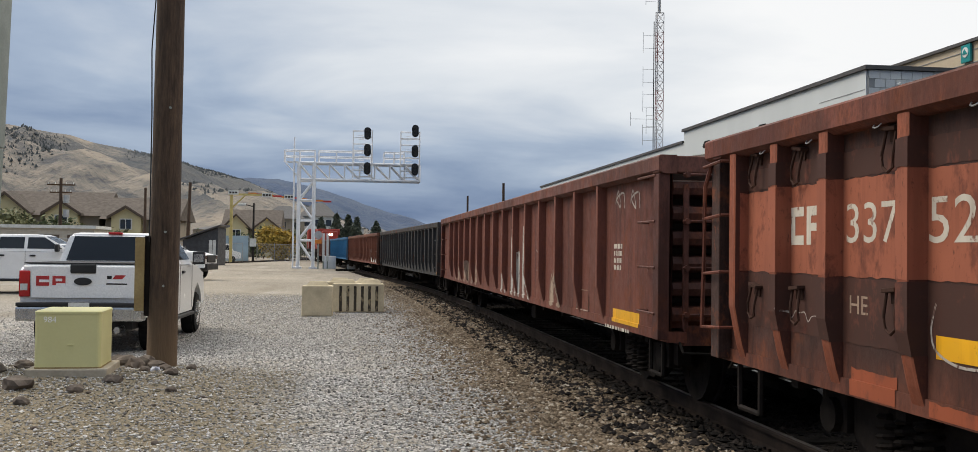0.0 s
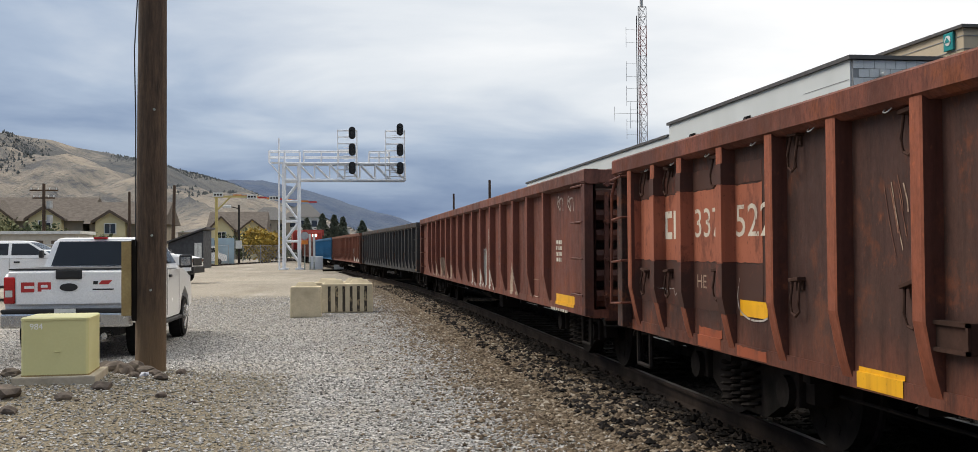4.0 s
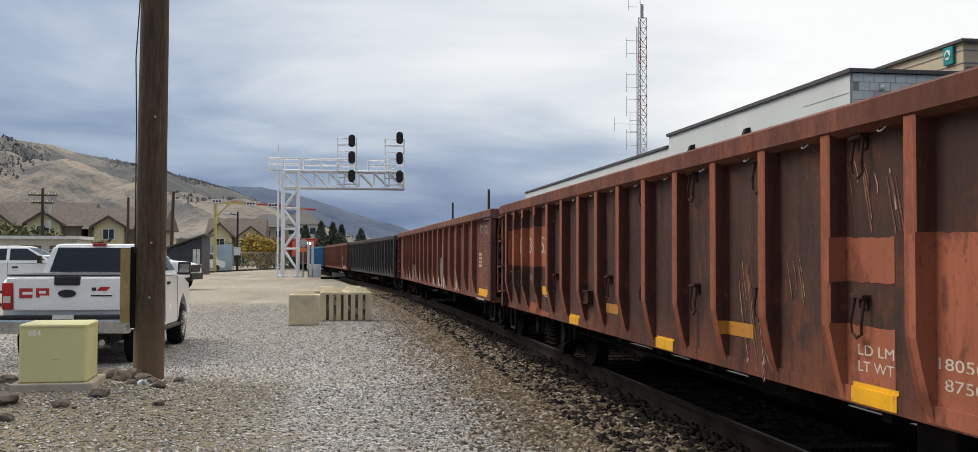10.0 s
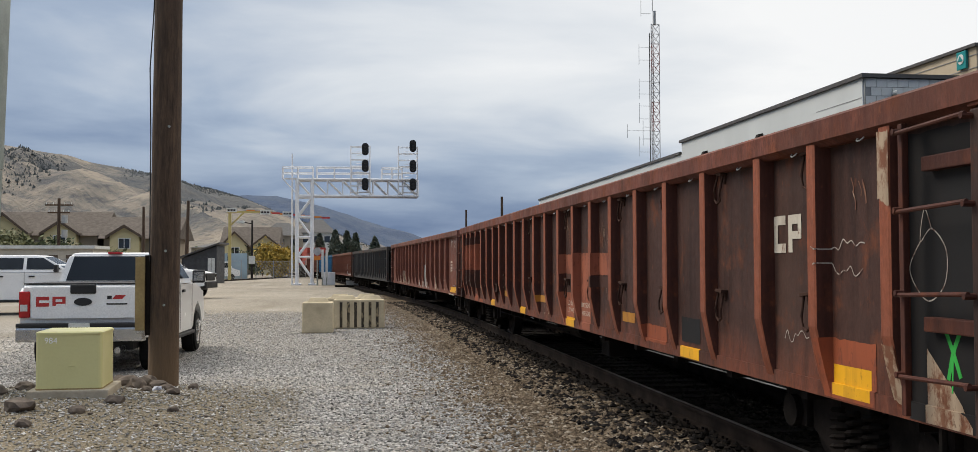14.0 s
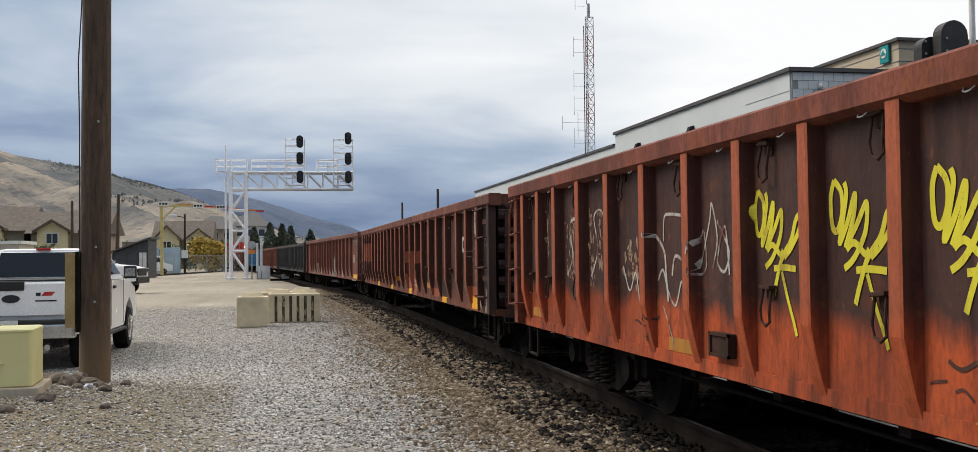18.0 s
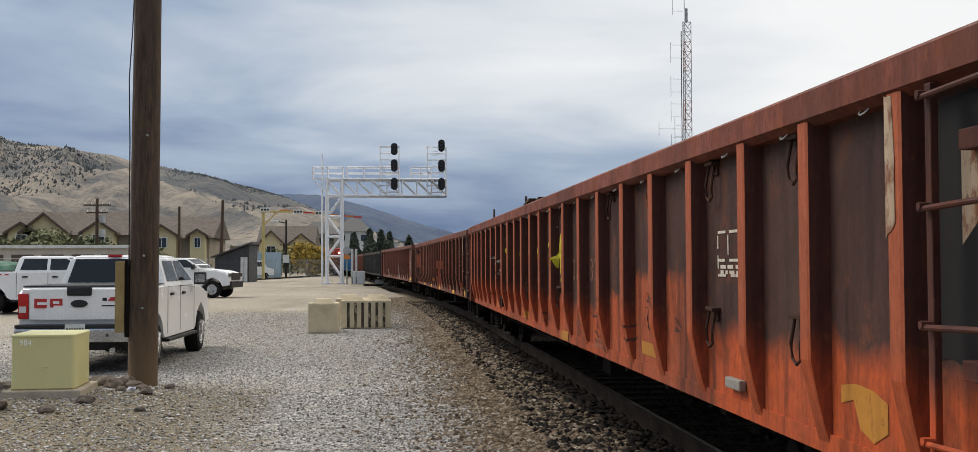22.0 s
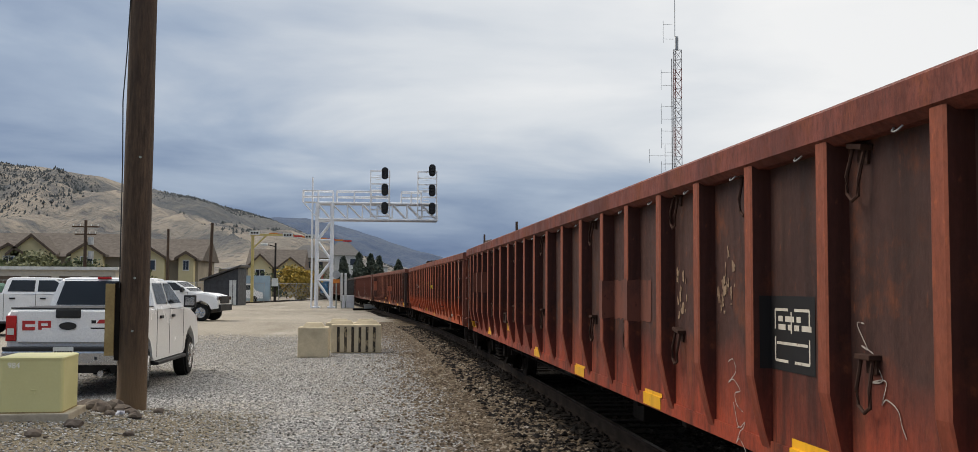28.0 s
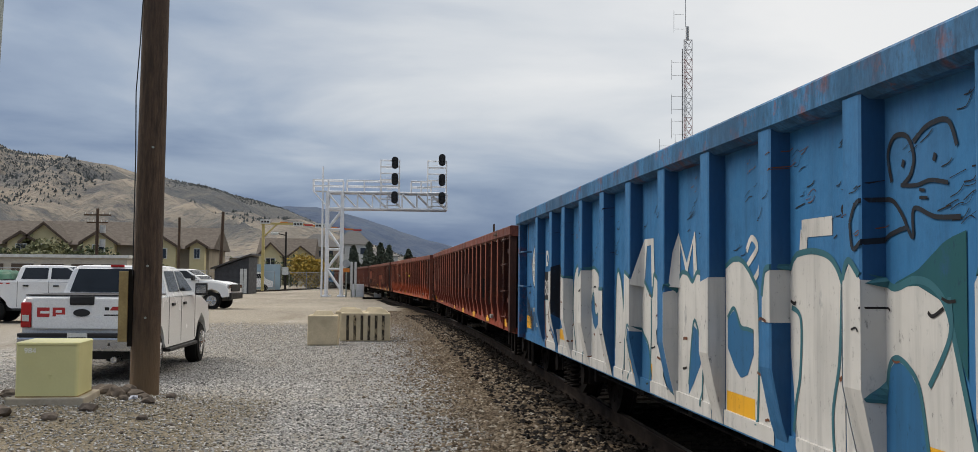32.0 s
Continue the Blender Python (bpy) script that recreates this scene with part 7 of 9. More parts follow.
            for k in range(6):
                w = k * math.tau / 6
                rod(bm, (sx * 0.148, 0, 0), (sx * 0.148, 0.23 * math.cos(w), 0.23 * math.sin(w)), 0.03, n=6)
            part("rim", bm, M["chrome"], tyre)
    bm = B(); box(bm, -0.98, 0.98, 0.0, 0.2, 0.56, 0.78, 0.035)
    part("rear_bumper", bm, M["chrome"], t, "dull chrome rear bumper")
    bm = B(); box(bm, -0.98, 0.98, 0.02, 0.22, 0.78, 0.84, 0.015)
    part("bumper_pad", bm, M["black"], t)
    bm = B(); box(bm, -0.85, 0.85, 5.72, 5.9, 0.5, 0.8, 0.04)
    part("front_bumper", bm, M["black"], t)
    bm = B(); box(bm, -0.6, 0.6, 5.76, 5.84, 0.86, 1.2, 0.02)
    part("grille", bm, M["black"], t)
    bm = B(); box(bm, -0.7, 0.7, 0.5, 5.4, 0.4, 0.62)
    part("chassis", bm, M["black"], t)
    bm = B(); box(bm, -0.93, 0.93, 0.24, 1.96, 1.425, 1.445, 0.006)
    part("bed_cover", bm, M["black"], t)
    if cargo:
        bm = B()
        bmesh.ops.create_grid(bm, x_segments=14, y_segments=14, size=1.0)
        for v in bm.verts:
            v.co = Vector((v.co.x * 0.9, 1.08 + v.co.y * 0.84, 1.45 + 0.3 * (1 - max(abs(v.co.x), abs(v.co.y)) ** 6) + 0.05 * noise.noise(v.co * 3)))
        part("tarpaulin", bm, M["tarp"], t, "green tarpaulin over the load")
        for k in range(7):
            bm = B(); box(bm, 0.972, 0.978, 0.4 + k * 0.22, 0.52 + k * 0.22, 1.3, 1.34)
            part("marker_stripe", bm, M["red_logo"], t)
    if detail:
        bm = B(); box(bm, -0.8, 0.8, 0.172, 0.215, 0.9, 1.395, 0.02)
        tg = part("tailgate", bm, M["white_paint"], t)
        bm = B(); prism(bm, [(-0.62, 0.91), (0.62, 0.91), (0.52, 1.1), (-0.52, 1.1)], "y", 0.160, 0.173)
        part("tailgate_panel", bm, M["white_paint"], tg)
        bm = B(); box(bm, -0.2, 0.2, 0.148, 0.2, 1.28, 1.43, 0.03)
        part("tailgate_handle", bm, M["black"], tg)
        bm = B(); disc(bm, (0, 0.165, 1.16), "y", 0.1, 0.03, 28)
        for v in bm.verts:
            v.co.x *= 1.35
            v.co.z = 1.16 + (v.co.z - 1.16) * 0.6
        part("badge", bm, M["black"], tg, "dark oval badge")
        for x0, w, slot in ((-0.72, 0.2, 1), (-0.47, 0.2, 0)):
            bm = B(); box(bm, x0, x0 + w, 0.166, 0.171, 1.09, 1.24, 0.0)
            lg = part("logo_shape", bm, M["red_logo"], tg, "red block of the owner's logo")
            bm = B(); box(bm, x0 + 0.05, x0 + (0.2 if slot else 0.15), 0.163, 0.1655, 1.145 if slot else 1.16, 1.185 if slot else 1.2)
            part("logo_slot", bm, M["white_paint"], lg)
            if not slot:
                bm = B(); box(bm, x0 + 0.06, x0 + 0.2, 0.163, 0.1655, 1.088, 1.13)
                part("logo_slot", bm, M["white_paint"], lg)
        bm = B(); box(bm, 0.37, 0.44, 0.167, 0.171, 1.2, 1.25)
        part("decal", bm, M["black"], tg)
        bm = B(); prism(bm, [(0.45, 1.2), (0.6, 1.2), (0.66, 1.26), (0.5, 1.26)], "y", 0.167, 0.171)
        part("decal", bm, M["red_logo"], tg)
        bm = B(); box(bm, 0.36, 0.68, 0.167, 0.171, 1.115, 1.135)
        part("decal", bm, M["steel_dark"], tg)
        bm = B(); box(bm, -0.17, 0.15, -0.012, 0.0, 0.69, 0.845, 0.004)
        pl = part("licence_plate", bm, M["white_old"], t, "pale licence plate with unreadable bars")
        for k in range(7):
            bm = B(); box(bm, -0.145 + k * 0.041, -0.145 + k * 0.041 + 0.026, -0.016, -0.012, 0.715, 0.785)
            part("plate_bar", bm, M["steel_dark"], pl)
        bm = B(); box(bm, -0.12, 0.12, 2.12, 2.2, 1.905, 1.945, 0.01)
        part("brake_light", bm, M["red_light"], t, "red high brake light")
        for sx in (-1, 1):
            bm = B(); box(bm, sx * 0.5 - 0.02, sx * 0.5 + 0.02, -0.003, 0.003, 0.65, 0.69)
            part("sensor", bm, M["black"], t)
        bm = B(); rod(bm, (0.55, 0.1, 0.42), (0.55, 0.6, 0.42), 0.05, n=10)
        part("exhaust", bm, M["chrome"], t)
    return t


M["tarp"] = paint("green_tarpaulin", (0.03, 0.14, 0.08), (0.02, 0.09, 0.05), 0.6)
pickup(pose(-3.96, 16.63, -0.115, 0, 0, -1.6), "white crew-cab pickup truck with red logo blocks on its tailgate", size=(0.96, 1.0, 1.0))
pickup(pose(-13.3, 36.5, 0, 0, 0, -88), "white crew-cab pickup truck with a green tarpaulin load", False, True)
pickup(pose(-12.05, 53.1, 0, 0, 0, -101), "white pickup truck with a black front bumper", False)

# ---- the signal gantry ----
def gantry():
    g = thing("signal_gantry", "silver steel cantilever signal gantry over the track", "railway signal", pose(0, 84, 0))
    al = M["aluminium"]
    def tube(name, a, b, r, lab=""):
        bm = B(); rod(bm, a, b, r, n=8)
        return part(name, bm, al, g, lab)
    legs = [(-3.62, -0.55), (-2.45, -0.55), (-3.62, 0.55), (-2.45, 0.55)]
    for x, y in legs:
        tube("leg", (x, y, 0), (x, y, 8.36), 0.14 if y < 0 else 0.12)
        bm = B(); box(bm, x - 0.3, x + 0.3, y - 0.3, y + 0.3, -0.02, 0.12, 0.02)
        part("foot_plate", bm, al, g)
    zs = [0.5, 2.2, 3.75, 5.35, 6.9, 8.25]
    for y in (-0.55, 0.55):
        for k, (z0, z1) in enumerate(zip(zs, zs[1:])):
            a, b = (-3.62, -2.45) if k % 2 == 0 else (-2.45, -3.62)
            tube("brace", (a, y, z1), (b, y, z0), 0.085)
            tube("strut", (-3.62, y, z1), (-2.45, y, z1), 0.085)
    for z in zs[1:]:
        for x in (-3.62, -2.45):
            tube("strut", (x, -0.55, z), (x, 0.55, z), 0.05)
    # ladder post with cage and whip
    tube("ladder_post", (-4.0, -0.5, 0), (-4.0, -0.5, 10.3), 0.06)
    tube("ladder_post", (-4.0, 0.0, 0), (-4.0, 0.0, 9.2), 0.05)
    for k in range(26):
        tube("ladder_rung", (-4.0, -0.5, 0.6 + k * 0.33), (-4.0, 0.0, 0.6 + k * 0.33), 0.02)
    # boom
    for y in (-0.55, 0.55):
        for z in (7.0, 8.3):
            tube("boom_chord", (-3.62, y, z), (5.85, y, z), 0.1)
        n = 7
        for k in range(n):
            x0, x1 = -2.45 + k * 8.3 / n, -2.45 + (k + 1) * 8.3 / n
            tube("boom_diagonal", (x0, y, 8.25), (x1, y, 7.05), 0.06)
            tube("boom_vertical", (x1, y, 7.0), (x1, y, 8.3), 0.05)
    for k in range(9):
        x = -2.45 + k * 8.3 / 8
        tube("boom_cross_member", (x, -0.55, 7.0), (x, 0.55, 7.0), 0.05)
    bm = B(); box(bm, -4.6, 5.85, -0.5, 0.5, 8.35, 8.39)
    part("walkway", bm, al, g)
    # railings
    for x0, x1 in ((-4.75, -2.4), (-2.1, 2.0), (3.0, 4.6)):
        for y in (-0.6, 0.6):
            for z in (8.80, 9.26):
                tube("handrail", (x0, y, z), (x1, y, z), 0.045)
            for x in np.linspace(x0, x1, 3 if x1 - x0 < 3 else 4):
                tube("rail_post", (float(x), y, 8.36), (float(x), y, 9.26), 0.045)
    tube("bracket", (-4.75, -0.6, 8.36), (-3.7, -0.6, 7.2), 0.05)
    # signal cages and heads
    for x0 in (0.55, 4.3):
        top = 10.95
        for x in (x0, x0 + 1.5):
            for y in (-0.75, -0.1):
                tube("cage_post", (x, y, 7.1), (x, y, top), 0.04)
        for k in range(8):
            z = 7.3 + k * 0.515
            tube("cage_rail", (x0, -0.75, z), (x0 + 1.5, -0.75, z), 0.03)
            tube("cage_rail", (x0, -0.1, z), (x0 + 1.5, -0.1, z), 0.03)
        for k in range(12):
            z = 7.3 + k * 0.33
            tube("cage_rung", (x0 + 0.45, -0.1, z), (x0 + 0.9, -0.1, z), 0.02)
        for k, z in enumerate((7.92, 9.37, 10.68 if x0 < 1 else 10.98)):
            hd = B()
            o = [(0.27 * math.cos(a), (0.27 if math.sin(a) < 0 else 0.27) * math.sin(a) + (0.22 if math.sin(a) > 0 else -0.22)) for a in np.linspace(0, math.tau, 20, endpoint=False)]
            prism(hd, [(x0 + 1.12 + a, z + b) for a, b in o], "y", -0.95, -0.9)
            head = part("signal_head", hd, M["black"], g, "black oval signal target")
            for dz in (-0.25, 0.0, 0.25):
                bm = B(); rod(bm, (x0 + 1.12, -0.95, z + dz), (x0 + 1.12, -1.2, z + dz), 0.11, n=12)
                part("hood", bm, M["black"], head)
    bm = B(); box(bm, -2.0, -1.0, -0.4, 0.5, 0.0, 1.0, 0.03)
    q = part("relay_cabinet", bm, al, None, at=pose(0.35, 84.2, 0))
    tagged(q, "silver steel relay cabinet beside the gantry foot", "relay cabinet")


gantry()


def sign_post(x, y, h, label, head):
    s = thing("track_sign", label, "sign", pose(x, y, 0), "signs beside the track")
    bm = B(); rod(bm, (0, 0, 0), (0, 0, h), 0.05, n=8)
    part("post", bm, M["galv"], s)
    for name, bm, mat in head():
        part(name, bm, mat, s)


M["orange_sign"] = paint("orange_sign_face", (0.62, 0.20, 0.02), (0.5, 0.16, 0.02), 0.5, bump=0)


def octo():
    bm = B(); prism(bm, [(0.32 * math.cos(a), 2.62 + 0.32 * math.sin(a)) for a in np.linspace(math.pi / 8, math.tau + math.pi / 8, 8, endpoint=False)], "y", -0.06, -0.04)
    b2 = B(); box(b2, -0.25, 0.25, -0.07, -0.05, 1.95, 2.26)
    return [("octagon", bm, M["sign_back"]), ("plate", b2, M["orange_sign"])]


sign_post(-2.0, 82.0, 2.9, "bare octagonal sign above an orange plate on a post", octo)
for dx in (0.0, 0.31):
    def plate():
        bm = B(); box(bm, -0.09, 0.09, -0.05, -0.03, 0.6, 2.75)
        return [("strip", bm, M["white_old"])]
    sign_post(-1.6 + dx, 82.0, 2.75, "tall white marker strip on a post", plate)
sw = thing("switch_machine", "grey switch machine on long timbers by the track", "switch machine", pose(0.6, 76, 0))
bm = B(); box(bm, -0.4, 0.5, -0.3, 0.3, 0.12, 0.45, 0.03); part("housing", bm, M["sign_back"], sw)
for dy in (-0.35, 0.35):
    bm = B(); box(bm, -1.2, 1.6, dy - 0.12, dy + 0.12, -0.05, 0.13, 0.01); part("timber", bm, M["tie"], sw)


# ---- buildings across the track ----
def cladding(name, c, c2, step, axis="Z"):
    m, N, L, b = nodes_of(name, 0.6)
    co = N.new("ShaderNodeTexCoord").outputs["Object"]
    f = noise_node(N, L, 0.35, 6, vec=co, stretch=(1, 1, 0.4))
    col = ramp_node(N, L, f, [(0.3, c2), (0.7, c)])
    L.new(col, b.inputs["Base Color"])
    return m


M["metal_wall"] = cladding("pale_metal_panels", (0.52, 0.55, 0.55), (0.46, 0.49, 0.49), 1)
M["trim_dark"] = paint("dark_roof_flashing", (0.07, 0.065, 0.06), (0.05, 0.046, 0.042), 0.5)
M["block_white"] = paint("white_glazed_block", (0.60, 0.62, 0.61), (0.52, 0.54, 0.53), 0.5, scale=1, bump=0)
M["mortar"] = paint("grey_mortar", (0.30, 0.31, 0.31), (0.25, 0.26, 0.26), 0.9)
M["tan"] = paint("tan_panels", (0.47, 0.39, 0.28), (0.41, 0.34, 0.24), 0.7, scale=0.5, bump=0)
M["teal"] = paint("teal_sign", (0.0, 0.22, 0.22), (0.0, 0.18, 0.18), 0.4, bump=0)


def warehouse():
    w = thing("warehouse", "long pale grey warehouse with metal panels and a white block end", "building")
    def wall(name, mat, *dims):
        bm = B(); box(bm, *dims)
        return part(name, bm, mat, w)
    X0 = 18.0
    main = wall("wall", M["metal_wall"], X0, 22.4, 34.55, 54.45, 0, 8.1)
    wall("roof", M["trim_dark"], X0 - 0.12, 22.5, 34.35, 54.55, 8.1, 8.24)
    wall("wall", M["metal_wall"], X0, 22.4, 54.46, 96, 0, 7.5)
    wall("roof", M["trim_dark"], X0 - 0.1, 22.5, 54.56, 96.1, 7.5, 7.63)
    for k in range(4):
        wall("panel_joint", M["mortar"], X0 - 0.012, X0, 34.6, 38.2, 5.9 + k * 0.5, 5.925 + k * 0.5)
    # white block end: courses of blocks proud of the mortar
    end = wall("end_wall", M["mortar"], X0 + 0.05, 22.4, 34.47, 34.55, 0, 8.09)
    bm = B(); box(bm, -0.19, 0.19, -0.02, 0.0, -0.145, 0.145)
    first = None
    for r in range(9):
        for c in range(10):
            at = pose(X0 + 0.27 + c * 0.4 + (0 if r > 2 else 0.2 * (r % 2)), 34.47, 7.93 - r * 0.31)
            first = share("block", first, end, at) if first else part("block", bm, M["block_white"], end, at=at)
    for y in (43.5, 50.5, 57.0, 64, 74):
        bm = B(); prism(bm, [(-0.02, -0.2), (-0.02, 0.2), (-0.2, 0.16), (-0.3, -0.1), (-0.26, -0.2)], "y", -0.16, 0.16)
        part("wall_light", bm, M["steel_dark"], w, at=pose(X0, y, 7.05 if y < 54 else 6.6))
    bm = B(); rod(bm, (0, 0, 0), (0, -0.3, 0), 0.09, n=10); box(bm, -0.05, 0.05, 0, 0.1, -0.05, 0.2)
    part("security_camera", bm, M["white_old"], w, at=pose(X0 + 1.1, 34.4, 7.55))


warehouse()


def tan_building():
    w = thing("office_building", "tan panelled building with a teal sign near its roof", "building")
    bm = B(); box(bm, 24, 42, 37.1, 64, 0, 9.9); part("wall", bm, M["tan"], w)
    for k in range(5):
        bm = B(); box(bm, 23.97, 23.998, 37.1, 64, 7.6 + k * 0.5, 7.625 + k * 0.5); part("panel_joint", bm, M["mortar"], w)
        bm = B(); box(bm, 24.0, 42, 37.07, 37.098, 7.6 + k * 0.5, 7.625 + k * 0.5); part("panel_joint", bm, M["mortar"], w)
    bm = B(); box(bm, 23.85, 42.2, 36.95, 64.1, 9.9, 10.02); part("roof", bm, M["trim_dark"], w)
    bm = B(); box(bm, 23.86, 23.96, 37.6, 38.22, 9.16, 9.86, 0.02)
    sg = part("wall_sign", bm, M["teal"], w, "teal sign with a pale emblem")
    bm = B(); disc(bm, (23.85, 37.91, 9.55), "x", 0.2, 0.03, 20); part("emblem", bm, M["white_old"], sg)
    bm = B(); prism(bm, [(37.74, 9.47), (38.08, 9.47), (37.93, 9.68)], "x", 23.815, 23.832); part("emblem_peak", bm, M["teal"], sg)
    bm = B(); rod(bm, (24.6, 39.6, 10.02), (24.6, 39.6, 10.2), 0.14, n=12); part("roof_vent", bm, M["galv"], w)
    bm = B(); box(bm, 24.05, 41.5, 37.0, 37.06, 7.9, 8.95); wb = part("window_band", bm, M["trim_dark"], w, "dark ribbon window")
    for k in range(8):
        bm = B(); box(bm, 24.2 + k * 2.15, 26.2 + k * 2.15, 36.98, 36.997, 7.98, 8.87); part("pane", bm, M["glass"], wb)


tan_building()


def mast():
    m = thing("radio_mast", "red and white lattice radio mast with whip antennas", "radio mast", pose(33.45, 110, 0))
    red = paint("faded_red_mast_paint", (0.24, 0.07, 0.06), (0.18, 0.055, 0.05), 0.6, bump=0)
    wht = paint("mast_white_paint", (0.34, 0.32, 0.32), (0.26, 0.25, 0.25), 0.6, bump=0)
    c = [(-0.45, -0.26), (0.45, -0.26), (0.0, 0.52)]
    H, n = 27.6, 26
    for k in range(n):
        z0, z1 = k * H / n, (k + 1) * H / n
        bm = B()
        for j in range(3):
            a, b = c[j], c[(j + 1) % 3]
            rod(bm, (*a, z0), (*a, z1), 0.04, n=5)
            rod(bm, (*a, z0), (*b, z1), 0.022, n=4)
            rod(bm, (*b, z0), (*a, z1), 0.022, n=4)
            rod(bm, (*a, z1), (*b, z1), 0.022, n=4)
        part("lattice_section", bm, red if (k // 3) % 2 else wht, m)
    def whip(x, z0, z1, arm):
        bm = B(); rod(bm, (x, 0, z0), (x, 0, z1), 0.022, n=6)
        for z in arm:
            rod(bm, (x, 0, z), (-0.4, 0, z), 0.018, n=5)
        part("antenna", bm, M["sign_back"], m)
    for z in (24.2, 20.5, 17.8, 14.2):
        whip(-1.75, z - 1.0, z + 1.2, (z + 0.9, z - 0.5))
    whip(-3.1, 15.2, 16.7, (16.0,)); whip(-1.35, 14.4, 17.2, (15.2, 16.4))
    bm = B(); rod(bm, (0, 0, H), (0, 0, H + 1.5), 0.18, n=6); rod(bm, (-0.2, 0, H + 1.5), (-0.2, 0, H + 8), 0.04, n=6); part("antenna", bm, M["sign_back"], m)
    whip(-1.5, H + 0.8, H + 3.2, (H + 1.2, H + 2.8))
    bm = B(); rod(bm, (-0.62, -0.2, 0), (-0.62, -0.2, H - 1), 0.05, n=6); part("cable_run", bm, M["black"], m)


mast()


# ---- road crossing signal across the track ----
def crossing_signal():
    g = thing("crossing_signal", "black hooded crossing signal on a white post across the track", "railway signal", pose(13.25, 18.6, 0))
    bm = B(); rod(bm, (0.55, 0.1, 0), (0.55, 0.1, 7.6), 0.06, n=12); part("post", bm, M["white_old"], g)
    bm = B(); rod(bm, (0.95, 0.1, 0), (0.95, 0.1, 7.6), 0.06, n=12); part("post", bm, M["white_old"], g)
    bm = B(); rod(bm, (-0.1, 0.3, 5.45), (1.0, 0.1, 5.6), 0.035, n=8); part("arm", bm, M["white_old"], g)
    for x, y, w, top in ((0.0, -0.1, 0.30, 6.22), (-0.28, 0.25, 0.22, 5.95)):
        o = [(x - w, 5.35), (x + w, 5.35)] + [(x + w * math.cos(a), top - w + w * math.sin(a)) for a in np.linspace(0, math.pi, 11)]
        bm = B(); prism(bm, o, "y", y, y + 0.28)
        hd = part("signal_hood", bm, M["black"], g, "black round-topped signal housing")
        for zz in (5.6, 5.85):
            bm = B(); disc(bm, (x - w * 0.6, y - 0.01, zz), "y", 0.025, 0.02, 8); part("bolt", bm, M["galv"], hd)


crossing_signal()

# ---- poles ----
def plain_pole(x, y, h, r, lean=0, arms=(), label="dark wooden utility pole in the distance", boxes=0):
    p = thing("utility_pole", label, "utility pole", pose(x, y, 0, 0, lean, 0), "distant poles")
    bm = B(); rod(bm, (0, 0, -0.2), (0, 0, h), r, r * 0.75, 10); part("shaft", bm, M["pole"], p)
    for z, w in arms:
        bm = B(); box(bm, -w, w, -0.07, 0.07, z - 0.07, z + 0.07); part("crossarm", bm, M["pole_wood"], p)
        for k in (-0.9, -0.4, 0.4, 0.9):
            bm = B(); rod(bm, (k * w, 0, z + 0.07), (k * w, 0, z + 0.28), 0.05, n=6); part("insulator", bm, M["white_old"], p)
    for k in range(boxes):
        bm = B(); rod(bm, (0.65, -0.3, h - 2.6 - k * 1.5), (0.65, -0.3, h - 1.8 - k * 1.5), 0.3, n=12); part("transformer", bm, M["sign_back"], p)


plain_pole(-29.5, 115, 8.6, 0.2, 0, ((7.9, 1.4), (7.1, 1.1)), "wooden utility pole with crossarms and transformers", 2)
plain_pole(-20.4, 112, 7.6, 0.17)
plain_pole(-16.0, 111, 8.2, 0.2, 1.5)
plain_pole(9.05, 60, 5.5, 0.1, label="thin dark pole beyond the train")
plain_pole(9.3, 80, 5.75, 0.1, label="thin dark pole beyond the train")
lamp = thing("street_lamp", "dark street lamp pole with a white lamp head", "street lamp", pose(-10.2, 121, 0))
bm = B(); rod(bm, (0, 0, 0), (0, 0, 6.6), 0.14, 0.1, 8); part("post", bm, M["steel_dark"], lamp)
bm = B(); rod(bm, (0, 0, 6.2), (-0.9, 0, 6.4), 0.05, n=6); part("arm", bm, M["steel_dark"], lamp)
bm = B(); box(bm, -1.7, -0.85, -0.2, 0.2, 6.25, 6.55, 0.08); part("lamp_head", bm, M["white_old"], lamp)
bm = B(); box(bm, -0.35, 0.35, -0.25, -0.1, 1.7, 2.6, 0.03); part("meter_box", bm, M["white_old"], lamp)

# ---- clearance gauge ----
M["yellow"] = paint("yellow_steel_paint", (0.50, 0.40, 0.15), (0.42, 0.34, 0.12), 0.5, bump=0)
cg = thing("clearance_gauge", "yellow steel clearance gauge with hanging warning boards", "clearance gauge", pose(-11.3, 108, 0))
bm = B(); box(bm, -0.14, 0.14, -0.14, 0.14, 0, 6.95); part("post", bm, M["yellow"], cg)
bm = B(); box(bm, -0.3, 4.0, -0.1, 0.1, 6.8, 7.0); part("arm", bm, M["yellow"], cg)
bm = B(); rod(bm, (0.1, 0, 5.6), (1.4, 0, 6.9), 0.09, n=6); part("brace", bm, M["yellow"], cg)
for k in range(10):
    bm = B(); box(bm, 1.6 + k * 0.83, 1.6 + (k + 1) * 0.83, 0.2, 0.3, 6.95 - k * 0.075, 7.12 - k * 0.075)
    part("warning_bar", bm, M["red_logo"] if k % 2 else M["orange_sign"], cg)
